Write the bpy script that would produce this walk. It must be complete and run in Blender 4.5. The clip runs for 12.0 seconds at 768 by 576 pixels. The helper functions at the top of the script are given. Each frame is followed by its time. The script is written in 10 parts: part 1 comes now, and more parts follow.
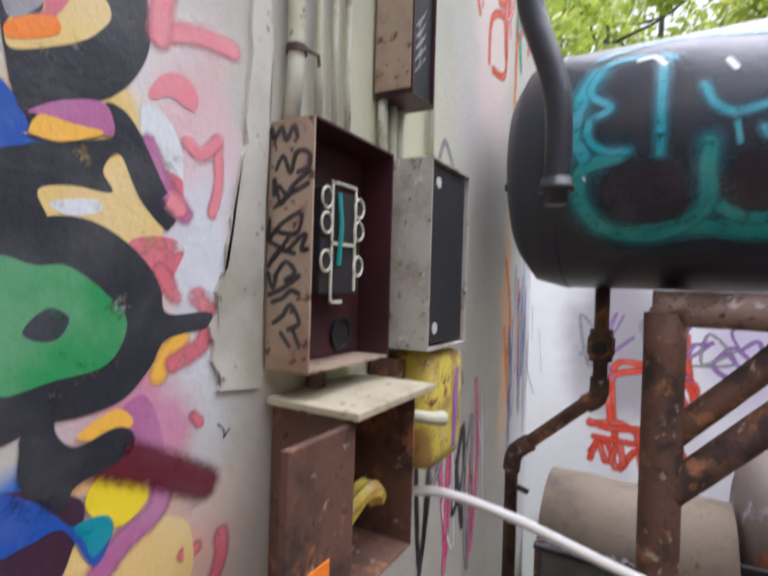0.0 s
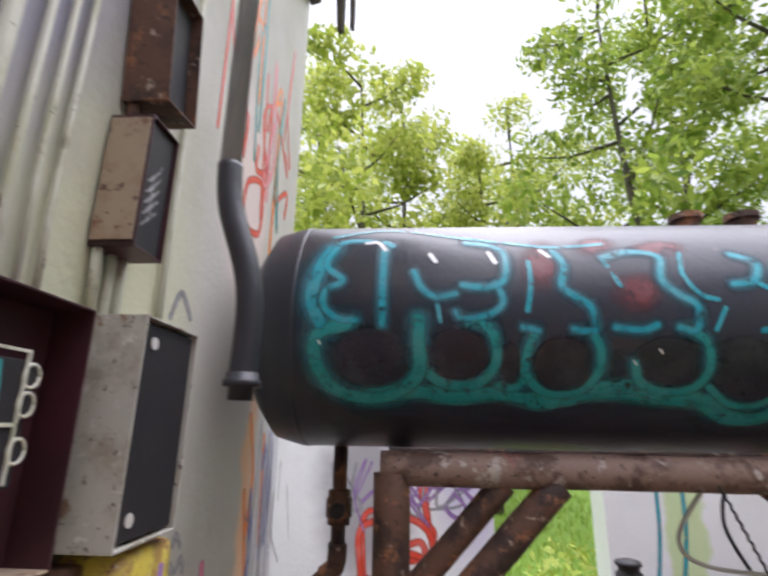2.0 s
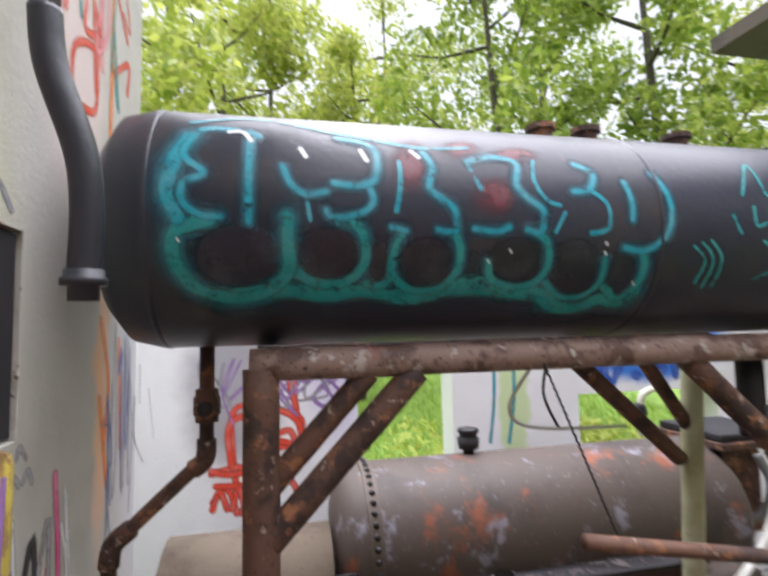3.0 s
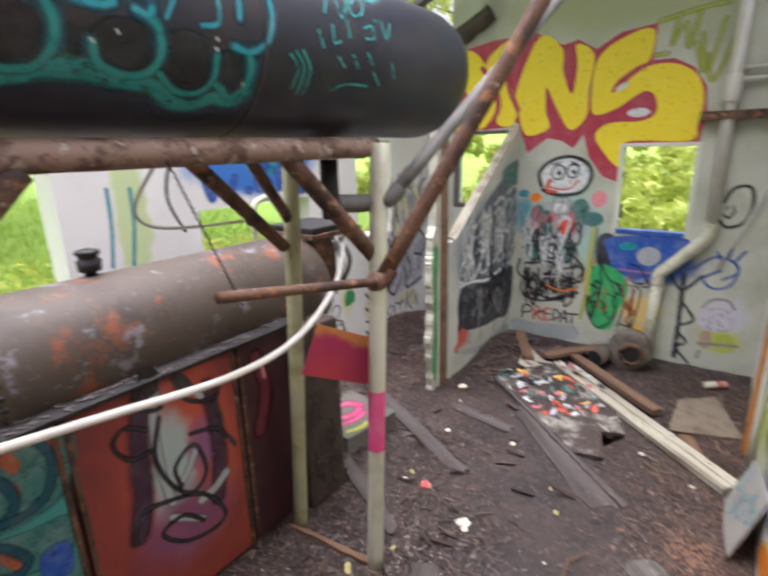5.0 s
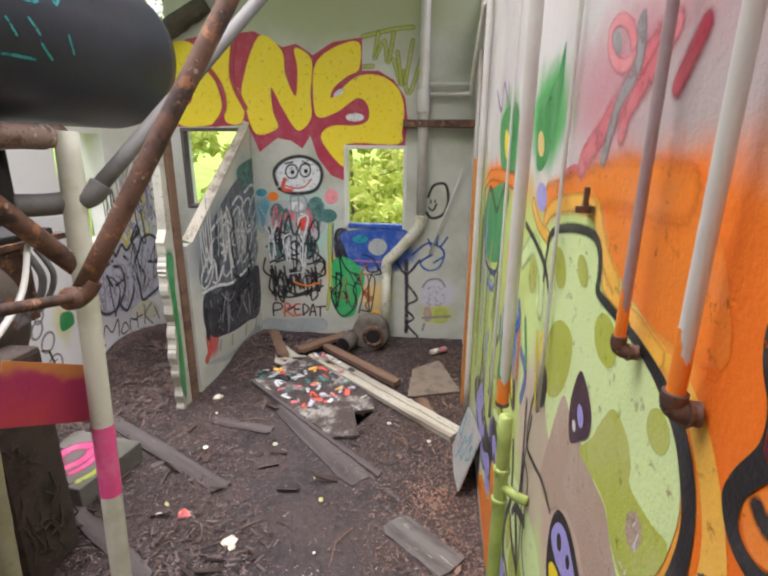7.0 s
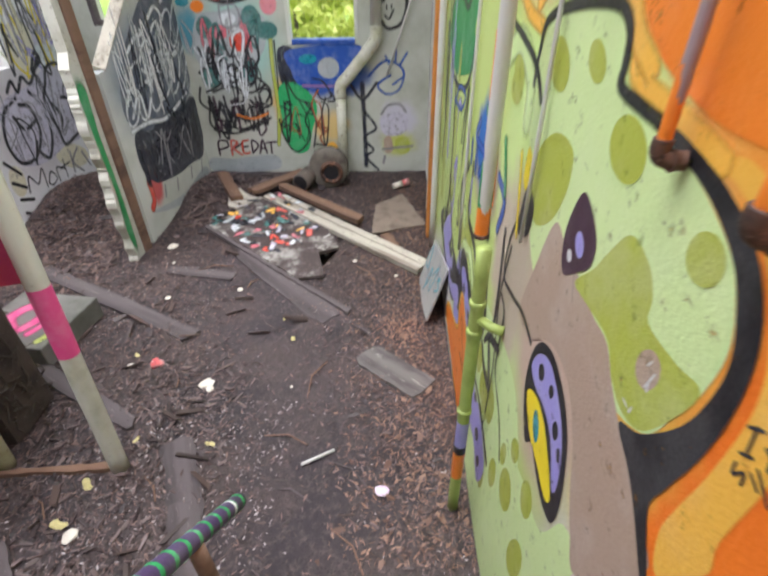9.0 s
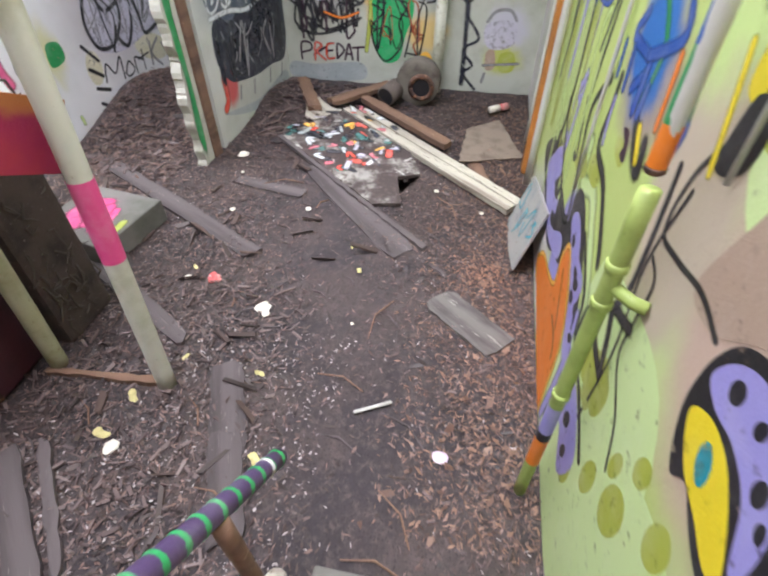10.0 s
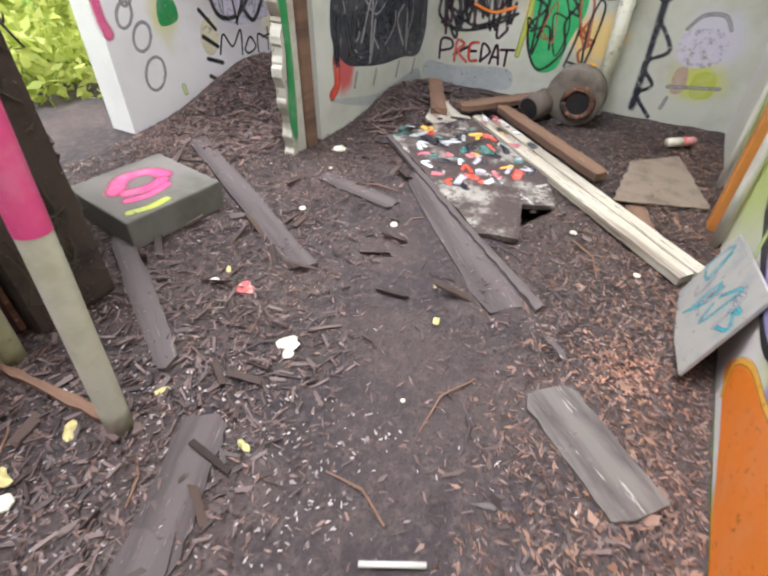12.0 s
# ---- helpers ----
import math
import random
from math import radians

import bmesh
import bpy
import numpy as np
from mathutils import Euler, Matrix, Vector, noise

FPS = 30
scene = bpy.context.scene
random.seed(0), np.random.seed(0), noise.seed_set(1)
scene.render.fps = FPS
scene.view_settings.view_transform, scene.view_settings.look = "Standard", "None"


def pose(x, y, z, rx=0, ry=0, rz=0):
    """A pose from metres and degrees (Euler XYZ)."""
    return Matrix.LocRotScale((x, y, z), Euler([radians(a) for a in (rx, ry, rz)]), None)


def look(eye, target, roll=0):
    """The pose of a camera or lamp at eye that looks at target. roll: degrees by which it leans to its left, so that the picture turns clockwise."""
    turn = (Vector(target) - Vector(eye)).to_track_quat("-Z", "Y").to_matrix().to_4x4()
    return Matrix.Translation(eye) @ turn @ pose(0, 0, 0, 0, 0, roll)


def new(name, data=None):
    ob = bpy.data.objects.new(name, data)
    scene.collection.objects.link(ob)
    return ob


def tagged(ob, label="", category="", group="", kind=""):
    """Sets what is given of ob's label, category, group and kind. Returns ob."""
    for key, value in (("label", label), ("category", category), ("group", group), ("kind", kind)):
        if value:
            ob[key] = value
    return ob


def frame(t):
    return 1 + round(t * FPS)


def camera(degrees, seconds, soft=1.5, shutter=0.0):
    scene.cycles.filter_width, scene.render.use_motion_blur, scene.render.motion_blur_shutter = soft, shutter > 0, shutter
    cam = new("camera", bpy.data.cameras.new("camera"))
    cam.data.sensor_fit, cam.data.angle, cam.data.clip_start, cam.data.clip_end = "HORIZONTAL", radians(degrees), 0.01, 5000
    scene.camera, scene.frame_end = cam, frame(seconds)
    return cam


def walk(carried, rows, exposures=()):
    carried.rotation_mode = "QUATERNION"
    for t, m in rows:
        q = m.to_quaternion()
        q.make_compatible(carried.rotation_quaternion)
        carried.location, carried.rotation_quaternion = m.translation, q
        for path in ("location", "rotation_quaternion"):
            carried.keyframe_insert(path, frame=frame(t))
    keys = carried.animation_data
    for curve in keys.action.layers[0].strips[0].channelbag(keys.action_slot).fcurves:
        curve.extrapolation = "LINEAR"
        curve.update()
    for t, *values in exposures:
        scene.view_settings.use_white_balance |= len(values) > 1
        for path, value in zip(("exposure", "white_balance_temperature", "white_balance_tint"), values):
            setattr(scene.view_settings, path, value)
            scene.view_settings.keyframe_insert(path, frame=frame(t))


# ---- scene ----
cam = camera(76.7, 12.0, soft=2.3, shutter=0.5)
PATH = [
    (0.0, (0.001, 0.170, 2.472), (-0.993, 1.905, 2.457), 1.7),
    (0.5, (0.001, 0.161, 2.506), (-0.875, 1.939, 2.774), 2.5),
    (1.0, (0.016, 0.176, 2.519), (-0.637, 2.003, 3.006), 2.9),
    (1.5, (0.042, 0.200, 2.526), (-0.347, 2.072, 3.113), 2.4),
    (2.0, (0.069, 0.222, 2.536), (-0.052, 2.140, 3.090), 0.9),
    (2.5, (0.098, 0.257, 2.535), (0.227, 2.217, 2.914), -0.2),
    (4.3, (-0.069, 0.155, 2.467), (1.139, 1.702, 2.084), -1.8),
    (4.5, (-0.007, 0.205, 2.429), (1.312, 1.641, 1.983), -1.4),
    (5.0, (-0.037, 0.133, 2.434), (1.519, 1.258, 1.874), -1.5),
    (5.5, (0.003, 0.104, 2.415), (1.741, 0.858, 1.775), -0.9),
    (6.0, (0.068, 0.057, 2.401), (1.910, 0.463, 1.736), -0.2),
    (6.5, (0.074, 0.043, 2.403), (1.963, 0.276, 1.786), 0.1),
    (6.7, (0.073, 0.048, 2.404), (1.977, 0.260, 1.830), 0.1),
    (8.3, (-0.025, 0.173, 2.425), (1.871, 0.449, 1.852), 2.6),
    (8.5, (0.015, 0.168, 2.371), (1.840, 0.376, 1.579), 2.8),
    (9.0, (0.256, 0.098, 2.306), (1.882, 0.142, 1.143), -0.9),
    (9.5, (0.420, 0.154, 2.186), (1.857, 0.381, 0.813), -1.4),
    (10.0, (0.583, 0.199, 2.076), (2.005, 0.488, 0.699), 0.0),
    (10.5, (0.804, 0.221, 1.940), (2.260, 0.725, 0.664), -2.9),
    (11.0, (1.019, 0.185, 1.787), (2.488, 0.582, 0.489), -2.6),
    (11.5, (1.191, 0.294, 1.637), (2.581, 0.880, 0.324), 0.6),
    (12.0, (1.366, 0.287, 1.502), (2.713, 1.016, 0.216), 1.0),
]
walk(cam, [(t, look(eye, target, roll)) for t, eye, target, roll in PATH], [(0.0, 1.0, 5800, 18), (1.5, 0.70, 6000, 20), (2.5, 0.84, 6000, 18), (4.5, 1.12, 6200, 17), (6.5, 1.10, 6350, 18), (8.5, 1.10, 6400, 15), (9.0, 1.20, 6050, 15), (10.5, 1.53, 5950, 15), (12.0, 1.58, 6150, 15)])

# ---- light: overcast sky, soft high sun ----
world = bpy.data.worlds.new("overcast_sky")
scene.world = world
world.use_nodes = True
wn = world.node_tree.nodes
wl = world.node_tree.links
sky = wn.new("ShaderNodeTexSky")
sky.sky_type = "NISHITA"
sky.sun_disc = False
sky.sun_elevation, sky.sun_rotation = radians(84), radians(0)
sky.dust_density, sky.air_density = 6.0, 1.0
pale = wn.new("ShaderNodeHueSaturation")
pale.inputs["Saturation"].default_value = 0.12
wl.new(sky.outputs[0], pale.inputs["Color"])
wl.new(pale.outputs[0], wn["Background"].inputs[0])
wn["Background"].inputs[1].default_value = 0.15
sun_data = bpy.data.lights.new("sun", "SUN")
sun_data.energy, sun_data.angle, sun_data.color = 3.7, radians(100), (1.0, 0.97, 0.95)
sun = new("sun", sun_data)
sun.matrix_world = look((0, 2.0, 20), (0, 0, 0))

# ---- materials ----


def shader(name, rough=0.8, metal=0.0):
    m = bpy.data.materials.new(name)
    m.use_nodes = True
    b = m.node_tree.nodes["Principled BSDF"]
    b.inputs["Roughness"].default_value = rough
    b.inputs["Metallic"].default_value = metal
    return m, m.node_tree.nodes, m.node_tree.links, b


def tex_noise(nodes, links, vec, scale, detail=4.0, rough=0.6):
    n = nodes.new("ShaderNodeTexNoise")
    n.inputs["Scale"].default_value, n.inputs["Detail"].default_value, n.inputs["Roughness"].default_value = scale, detail, rough
    links.new(vec, n.inputs["Vector"])
    return n.outputs["Fac"]


def ramp(nodes, links, fac, lo, hi):
    n = nodes.new("ShaderNodeMapRange")
    n.inputs["From Min"].default_value, n.inputs["From Max"].default_value = lo, hi
    n.interpolation_type = "SMOOTHSTEP"
    links.new(fac, n.inputs["Value"])
    return n.outputs["Result"]


def blend(nodes, links, fac, a, b):
    n = nodes.new("ShaderNodeMix")
    n.data_type = "RGBA"
    links.new(fac, n.inputs["Factor"])
    for socket, value in ((n.inputs["A"], a), (n.inputs["B"], b)):
        if isinstance(value, tuple):
            socket.default_value = (*value, 1)
        else:
            links.new(value, socket)
    return n.outputs["Result"]


def relief(nodes, links, b, fac, strength, distance):
    n = nodes.new("ShaderNodeBump")
    n.inputs["Strength"].default_value, n.inputs["Distance"].default_value = strength, distance
    links.new(fac, n.inputs["Height"])
    links.new(n.outputs[0], b.inputs["Normal"])


def worn(name, base, stain, chip, rough=0.7, metal=0.0, s1=3.0, s2=30.0, amount=0.5, chips=0.62, bump=0.3, dist=0.004, grain=None):
    """A surface with large stains, fine chips and relief."""
    m, nodes, links, b = shader(name, rough, metal)
    co = nodes.new("ShaderNodeTexCoord").outputs["Object"]
    if grain:
        along_grain = nodes.new("ShaderNodeVectorMath")
        along_grain.operation = "MULTIPLY"
        links.new(co, along_grain.inputs[0])
        along_grain.inputs[1].default_value = grain
        co = along_grain.outputs[0]
    big = tex_noise(nodes, links, co, s1, 5)
    fine = tex_noise(nodes, links, co, s2, 6, 0.7)
    col = blend(nodes, links, ramp(nodes, links, big, 0.62 - amount * 0.4, 0.75), base, stain)
    col = blend(nodes, links, ramp(nodes, links, fine, chips, chips + 0.06), col, chip)
    links.new(col, b.inputs["Base Color"])
    relief(nodes, links, b, fine, bump, dist)
    return m


def spray(name, rgb, rough=0.45, fade=0.12, soft=0.0):
    """Spray paint: even colour with a light mottling and the wall's grain."""
    if not soft:
        PAINTS[name] = (rgb, rough, fade)
    m, nodes, links, b = shader(name, rough)
    co = nodes.new("ShaderNodeTexCoord").outputs["Object"]
    n = tex_noise(nodes, links, co, 9, 5)
    pale_rgb = tuple(min(1, c * (1 - fade) + 0.75 * fade + 0.01) for c in rgb)
    links.new(blend(nodes, links, ramp(nodes, links, n, 0.42, 0.68), rgb, pale_rgb), b.inputs["Base Color"])
    relief(nodes, links, b, tex_noise(nodes, links, co, 120, 4), 0.5, 0.003)
    if soft:
        rim = nodes.new("ShaderNodeAttribute")
        rim.attribute_name = "rim"
        mist = nodes.new("ShaderNodeMath")
        mist.operation = "MULTIPLY_ADD"
        links.new(tex_noise(nodes, links, co, 170, 4, 0.7), mist.inputs[0])
        mist.inputs[1].default_value = 0.5
        links.new(rim.outputs["Fac"], mist.inputs[2])
        cover = nodes.new("ShaderNodeMath")
        cover.operation = "MULTIPLY"
        links.new(ramp(nodes, links, mist.outputs[0], 0.22, 0.16 + soft), cover.inputs[0])
        links.new(ramp(nodes, links, tex_noise(nodes, links, co, 21, 7, 0.75), 0.27, 0.52 if name.split("_")[0] in ("teal", "cyan", "frost", "navy", "grey", "lilac", "dull", "sea", "salmon") else 0.43), cover.inputs[1])
        links.new(cover.outputs[0], b.inputs["Alpha"])
    return m


SOFT = {}


def softened(mat):
    """The same paint with a misty edge."""
    if mat.name not in SOFT:
        SOFT[mat.name] = spray(mat.name + "_mist", *PAINTS[mat.name], soft=0.8)
    return SOFT[mat.name]


PAINTS = {}


def painted_wall(name, base, stain, blobs, u, grain=0.003):
    """Plaster with soft patches of colour, most of them sprayed: (u, z, radius u, radius z, softness, colour). u: the
    axis along the wall.
    """
    m, nodes, links, b = shader(name, 0.62)
    co = nodes.new("ShaderNodeTexCoord").outputs["Object"]
    big = tex_noise(nodes, links, co, 1.7, 6)
    fine = tex_noise(nodes, links, co, 55, 5, 0.7)
    col = blend(nodes, links, ramp(nodes, links, big, 0.4, 0.75), base, stain)
    wob = nodes.new("ShaderNodeTexNoise")
    wob.inputs["Scale"].default_value, wob.inputs["Detail"].default_value = 7, 4
    links.new(co, wob.inputs["Vector"])
    off = nodes.new("ShaderNodeVectorMath")
    off.operation = "MULTIPLY_ADD"
    links.new(wob.outputs["Color"], off.inputs[0])
    off.inputs[1].default_value, off.inputs[2].default_value = (0.16,) * 3, (-0.08,) * 3
    add = nodes.new("ShaderNodeVectorMath")
    links.new(co, add.inputs[0])
    links.new(off.outputs[0], add.inputs[1])
    for cu, cz, ru, rz, soft, rgb in blobs:
        sub = nodes.new("ShaderNodeVectorMath")
        sub.operation = "SUBTRACT"
        links.new(add.outputs[0], sub.inputs[0])
        sub.inputs[1].default_value = (cu, 0, cz) if u == "x" else (0, cu, cz)
        mul = nodes.new("ShaderNodeVectorMath")
        mul.operation = "MULTIPLY"
        links.new(sub.outputs[0], mul.inputs[0])
        mul.inputs[1].default_value = (1 / ru, 0, 1 / rz) if u == "x" else (0, 1 / ru, 1 / rz)
        length = nodes.new("ShaderNodeVectorMath")
        length.operation = "LENGTH"
        links.new(mul.outputs[0], length.inputs[0])
        col = blend(nodes, links, ramp(nodes, links, length.outputs["Value"], 1 + soft, 1 - soft), col, rgb)
    specks = tex_noise(nodes, links, co, 26, 6, 0.75)
    col = blend(nodes, links, ramp(nodes, links, specks, 0.70, 0.76), col, (0.36, 0.35, 0.30))
    links.new(col, b.inputs["Base Color"])
    relief(nodes, links, b, fine, 0.75, grain * 1.3)
    return m


def blotched(name, base, layers, rough=0.6):
    """A surface with irregular patches of old paint: layers of (colour, scale, low, high, seed)."""
    m, nodes, links, b = shader(name, rough)
    co = nodes.new("ShaderNodeTexCoord").outputs["Object"]
    col = None
    for rgb, scale, lo, hi, seed in layers:
        shift = nodes.new("ShaderNodeVectorMath")
        links.new(co, shift.inputs[0])
        shift.inputs[1].default_value = (seed * 3.7, seed * 1.9, seed)
        n = tex_noise(nodes, links, shift.outputs[0], scale, 6, 0.65)
        col = blend(nodes, links, ramp(nodes, links, n, lo, hi), base if col is None else col, rgb)
    links.new(col, b.inputs["Base Color"])
    relief(nodes, links, b, tex_noise(nodes, links, co, 45, 5, 0.7), 0.4, 0.003)
    return m


PLASTER = worn("old_plaster", (0.70, 0.71, 0.66), (0.50, 0.53, 0.44), (0.38, 0.37, 0.32), s1=1.3, s2=24, chips=0.68)
CONCRETE = worn("concrete", (0.20, 0.19, 0.175), (0.095, 0.10, 0.075), (0.14, 0.13, 0.12), 0.9, s1=2, s2=40, chips=0.66, bump=0.5)
RUST = blotched("rusted_steel", (0.13, 0.065, 0.042), [((0.042, 0.024, 0.020), 7, 0.44, 0.60, 1), ((0.30, 0.13, 0.06), 13, 0.55, 0.65, 2), ((0.38, 0.29, 0.23), 24, 0.61, 0.67, 3), ((0.05, 0.03, 0.025), 60, 0.60, 0.66, 4)], 0.7)
RUST_PALE = blotched("flaking_painted_steel", (0.27, 0.18, 0.145), [((0.11, 0.06, 0.045), 10, 0.46, 0.60, 5), ((0.46, 0.40, 0.36), 16, 0.56, 0.64, 6), ((0.34, 0.10, 0.09), 5, 0.62, 0.72, 7), ((0.06, 0.035, 0.03), 50, 0.59, 0.65, 8)], 0.6)
POLE_WHITE = worn("cream_painted_pole", (0.62, 0.62, 0.52), (0.45, 0.46, 0.33), (0.30, 0.25, 0.16), 0.55, s1=5, s2=40, chips=0.66)
POLE_GREEN = worn("mossy_cream_paint", (0.44, 0.44, 0.28), (0.28, 0.27, 0.14), (0.2, 0.14, 0.08), 0.6, s1=5, s2=40, chips=0.64)
TANK_MAT = blotched("dark_tank_steel", (0.020, 0.023, 0.038), [((0.042, 0.034, 0.036), 2.6, 0.45, 0.70, 1), ((0.012, 0.013, 0.024), 1.7, 0.50, 0.72, 2), ((0.10, 0.065, 0.055), 26, 0.66, 0.74, 3), ((0.30, 0.27, 0.26), 60, 0.73, 0.76, 4)], 0.36)
BOILER_MAT = worn("boiler_steel", (0.12, 0.092, 0.074), (0.065, 0.05, 0.042), (0.2, 0.14, 0.10), 0.6, 0.2, s1=3, s2=36, chips=0.67, bump=0.3, dist=0.003)
BLACK_STEEL = worn("black_steel", (0.014, 0.013, 0.016), (0.028, 0.024, 0.024), (0.10, 0.07, 0.055), 0.62, 0.0, s1=4, s2=50, chips=0.7)
MAROON = worn("maroon_primer", (0.060, 0.018, 0.024), (0.030, 0.012, 0.015), (0.16, 0.09, 0.07), 0.45, 0.1, s1=6, s2=60, chips=0.7)
BOX_CREAM = blotched("cream_enamel", (0.36, 0.28, 0.20), [((0.27, 0.17, 0.11), 7, 0.45, 0.62, 1), ((0.20, 0.085, 0.05), 11, 0.56, 0.66, 2), ((0.10, 0.05, 0.04), 40, 0.58, 0.64, 3)], 0.5)
BOX_GREY = blotched("grey_enamel", (0.46, 0.45, 0.40), [((0.33, 0.30, 0.24), 8, 0.46, 0.62, 4), ((0.22, 0.13, 0.08), 14, 0.60, 0.68, 5), ((0.60, 0.59, 0.55), 30, 0.60, 0.66, 6), ((0.12, 0.09, 0.07), 60, 0.61, 0.66, 7)], 0.5)
YELLOW_MAT = blotched("yellow_enamel", (0.66, 0.54, 0.08), [((0.40, 0.25, 0.07), 12, 0.46, 0.6, 1), ((0.20, 0.06, 0.05), 16, 0.55, 0.62, 2), ((0.55, 0.50, 0.36), 34, 0.6, 0.66, 3)], 0.5)
CONDUIT = blotched("painted_conduit", (0.60, 0.60, 0.50), [((0.46, 0.46, 0.32), 5, 0.42, 0.62, 1), ((0.30, 0.27, 0.20), 11, 0.58, 0.68, 2), ((0.16, 0.12, 0.09), 45, 0.62, 0.67, 3)], 0.55)
HOSE_BLACK = worn("black_hose", (0.022, 0.024, 0.032), (0.04, 0.042, 0.05), (0.10, 0.10, 0.10), 0.35, s1=6, s2=60, chips=0.74)
HOSE_WHITE = worn("white_hose", (0.60, 0.59, 0.56), (0.56, 0.54, 0.48), (0.40, 0.37, 0.32), 0.45, s1=6, s2=60, chips=0.72)
WOOD_GREY = worn("weathered_wood", (0.115, 0.096, 0.096), (0.05, 0.04, 0.041), (0.26, 0.22, 0.21), 0.9, s1=5, s2=45, chips=0.62, bump=0.7, grain=(0.12, 1.6, 1.6))
WOOD_BROWN = worn("damp_brown_wood", (0.22, 0.13, 0.085), (0.10, 0.06, 0.045), (0.36, 0.25, 0.17), 0.85, s1=5, s2=45, chips=0.62, bump=0.6, grain=(0.12, 1.6, 1.6))
WOOD_PALE = worn("pale_painted_wood", (0.54, 0.51, 0.42), (0.24, 0.19, 0.15), (0.12, 0.085, 0.065), 0.75, s1=8, s2=40, chips=0.58, bump=0.5, grain=(0.12, 1.6, 1.6))
LITTER_PALE = worn("pale_litter", (0.72, 0.68, 0.58), (0.6, 0.5, 0.4), (0.3, 0.25, 0.2), 0.7)
LITTER_YELLOW = worn("yellow_leaf", (0.60, 0.54, 0.24), (0.5, 0.42, 0.16), (0.3, 0.2, 0.1), 0.6)
LITTER_RED = worn("red_litter", (0.62, 0.10, 0.10), (0.7, 0.4, 0.36), (0.75, 0.7, 0.65), 0.5, chips=0.58)
LITTER_LILAC = worn("lilac_wrapper", (0.72, 0.60, 0.72), (0.66, 0.42, 0.62), (0.8, 0.78, 0.7), 0.4)
BARK = worn("bark", (0.085, 0.07, 0.055), (0.05, 0.042, 0.034), (0.15, 0.14, 0.11), 0.95, s1=4, s2=30, bump=0.9, dist=0.01)

SP_BLACK = spray("black_spray", (0.018, 0.018, 0.022), 0.4, 0.04)
SP_WHITE = spray("white_spray", (0.74, 0.74, 0.74))
SP_TEAL = spray("teal_spray", (0.012, 0.27, 0.27), 0.42, 0.04)
SP_CYAN = spray("cyan_spray", (0.010, 0.30, 0.38), 0.38, 0.10)
SP_YELLOW = spray("yellow_spray", (0.90, 0.72, 0.02), 0.5, 0.02)
SP_CRIMSON = spray("crimson_spray", (0.44, 0.035, 0.075), 0.5, 0.05)
SP_RED = spray("red_spray", (0.70, 0.07, 0.035))
SP_ORANGE = spray("orange_spray", (0.88, 0.24, 0.02), 0.45, 0.05)
SP_DULLRED = spray("dull_red_spray", (0.15, 0.028, 0.036), 0.5, 0.03)
SP_PINK = spray("pink_spray", (0.78, 0.09, 0.28))
SP_PALEPINK = spray("pale_pink_spray", (0.78, 0.26, 0.30))
SP_GREEN = spray("green_spray", (0.03, 0.30, 0.09))
SP_LIME = spray("lime_spray", (0.58, 0.74, 0.25), 0.45, 0.08)
SP_OLIVE = spray("olive_spray", (0.44, 0.50, 0.07))
SP_BLUE = spray("blue_spray", (0.02, 0.09, 0.42))
SP_VIOLET = spray("violet_spray", (0.36, 0.33, 0.72))
SP_PURPLE = spray("purple_spray", (0.30, 0.16, 0.42))
SP_TAN = spray("tan_spray", (0.46, 0.34, 0.26))
SP_GREY = spray("grey_spray", (0.30, 0.29, 0.31))
SP_CREAM = spray("cream_spray", (0.78, 0.58, 0.22))
SP_FROST = spray("frost_spray", (0.72, 0.76, 0.78))
SP_MAUVE = spray("mauve_spray", (0.46, 0.15, 0.33))
SP_SALMON = spray("salmon_spray", (0.66, 0.16, 0.20))
SP_PLUM = spray("plum_spray", (0.055, 0.022, 0.045), 0.45, 0.03)
SP_MAROON = spray("maroon_spray", (0.13, 0.014, 0.028), 0.45, 0.02)
SP_NAVY = spray("navy_spray", (0.022, 0.026, 0.045), 0.45, 0.04)
SP_SLATE = spray("slate_spray", (0.010, 0.011, 0.022), 0.3, 0.02)
SP_SEA = spray("sea_green_spray", (0.055, 0.19, 0.175))
SP_ASH = spray("ash_spray", (0.40, 0.44, 0.45))
SP_RUSTY = spray("rust_orange_spray", (0.40, 0.10, 0.035))
SP_INK = spray("ink_spray", (0.026, 0.028, 0.038), 0.45, 0.04)
SP_DEEPTEAL = spray("deep_teal_spray", (0.008, 0.075, 0.11), 0.45, 0.03)
SP_AMBER = spray("amber_spray", (0.90, 0.50, 0.07), 0.45, 0.05)
SP_MOSS = spray("moss_spray", (0.36, 0.40, 0.06))
SP_EMERALD = spray("emerald_spray", (0.03, 0.42, 0.14), 0.45, 0.05)
SP_LILAC = spray("lilac_spray", (0.58, 0.56, 0.66))
SP_STRAW = spray("straw_spray", (0.74, 0.70, 0.52))
SP_SLATEGREY = spray("slate_grey_spray", (0.09, 0.11, 0.15))
SP_PEA = spray("pale_lime_spray", (0.66, 0.82, 0.38), 0.45, 0.06)


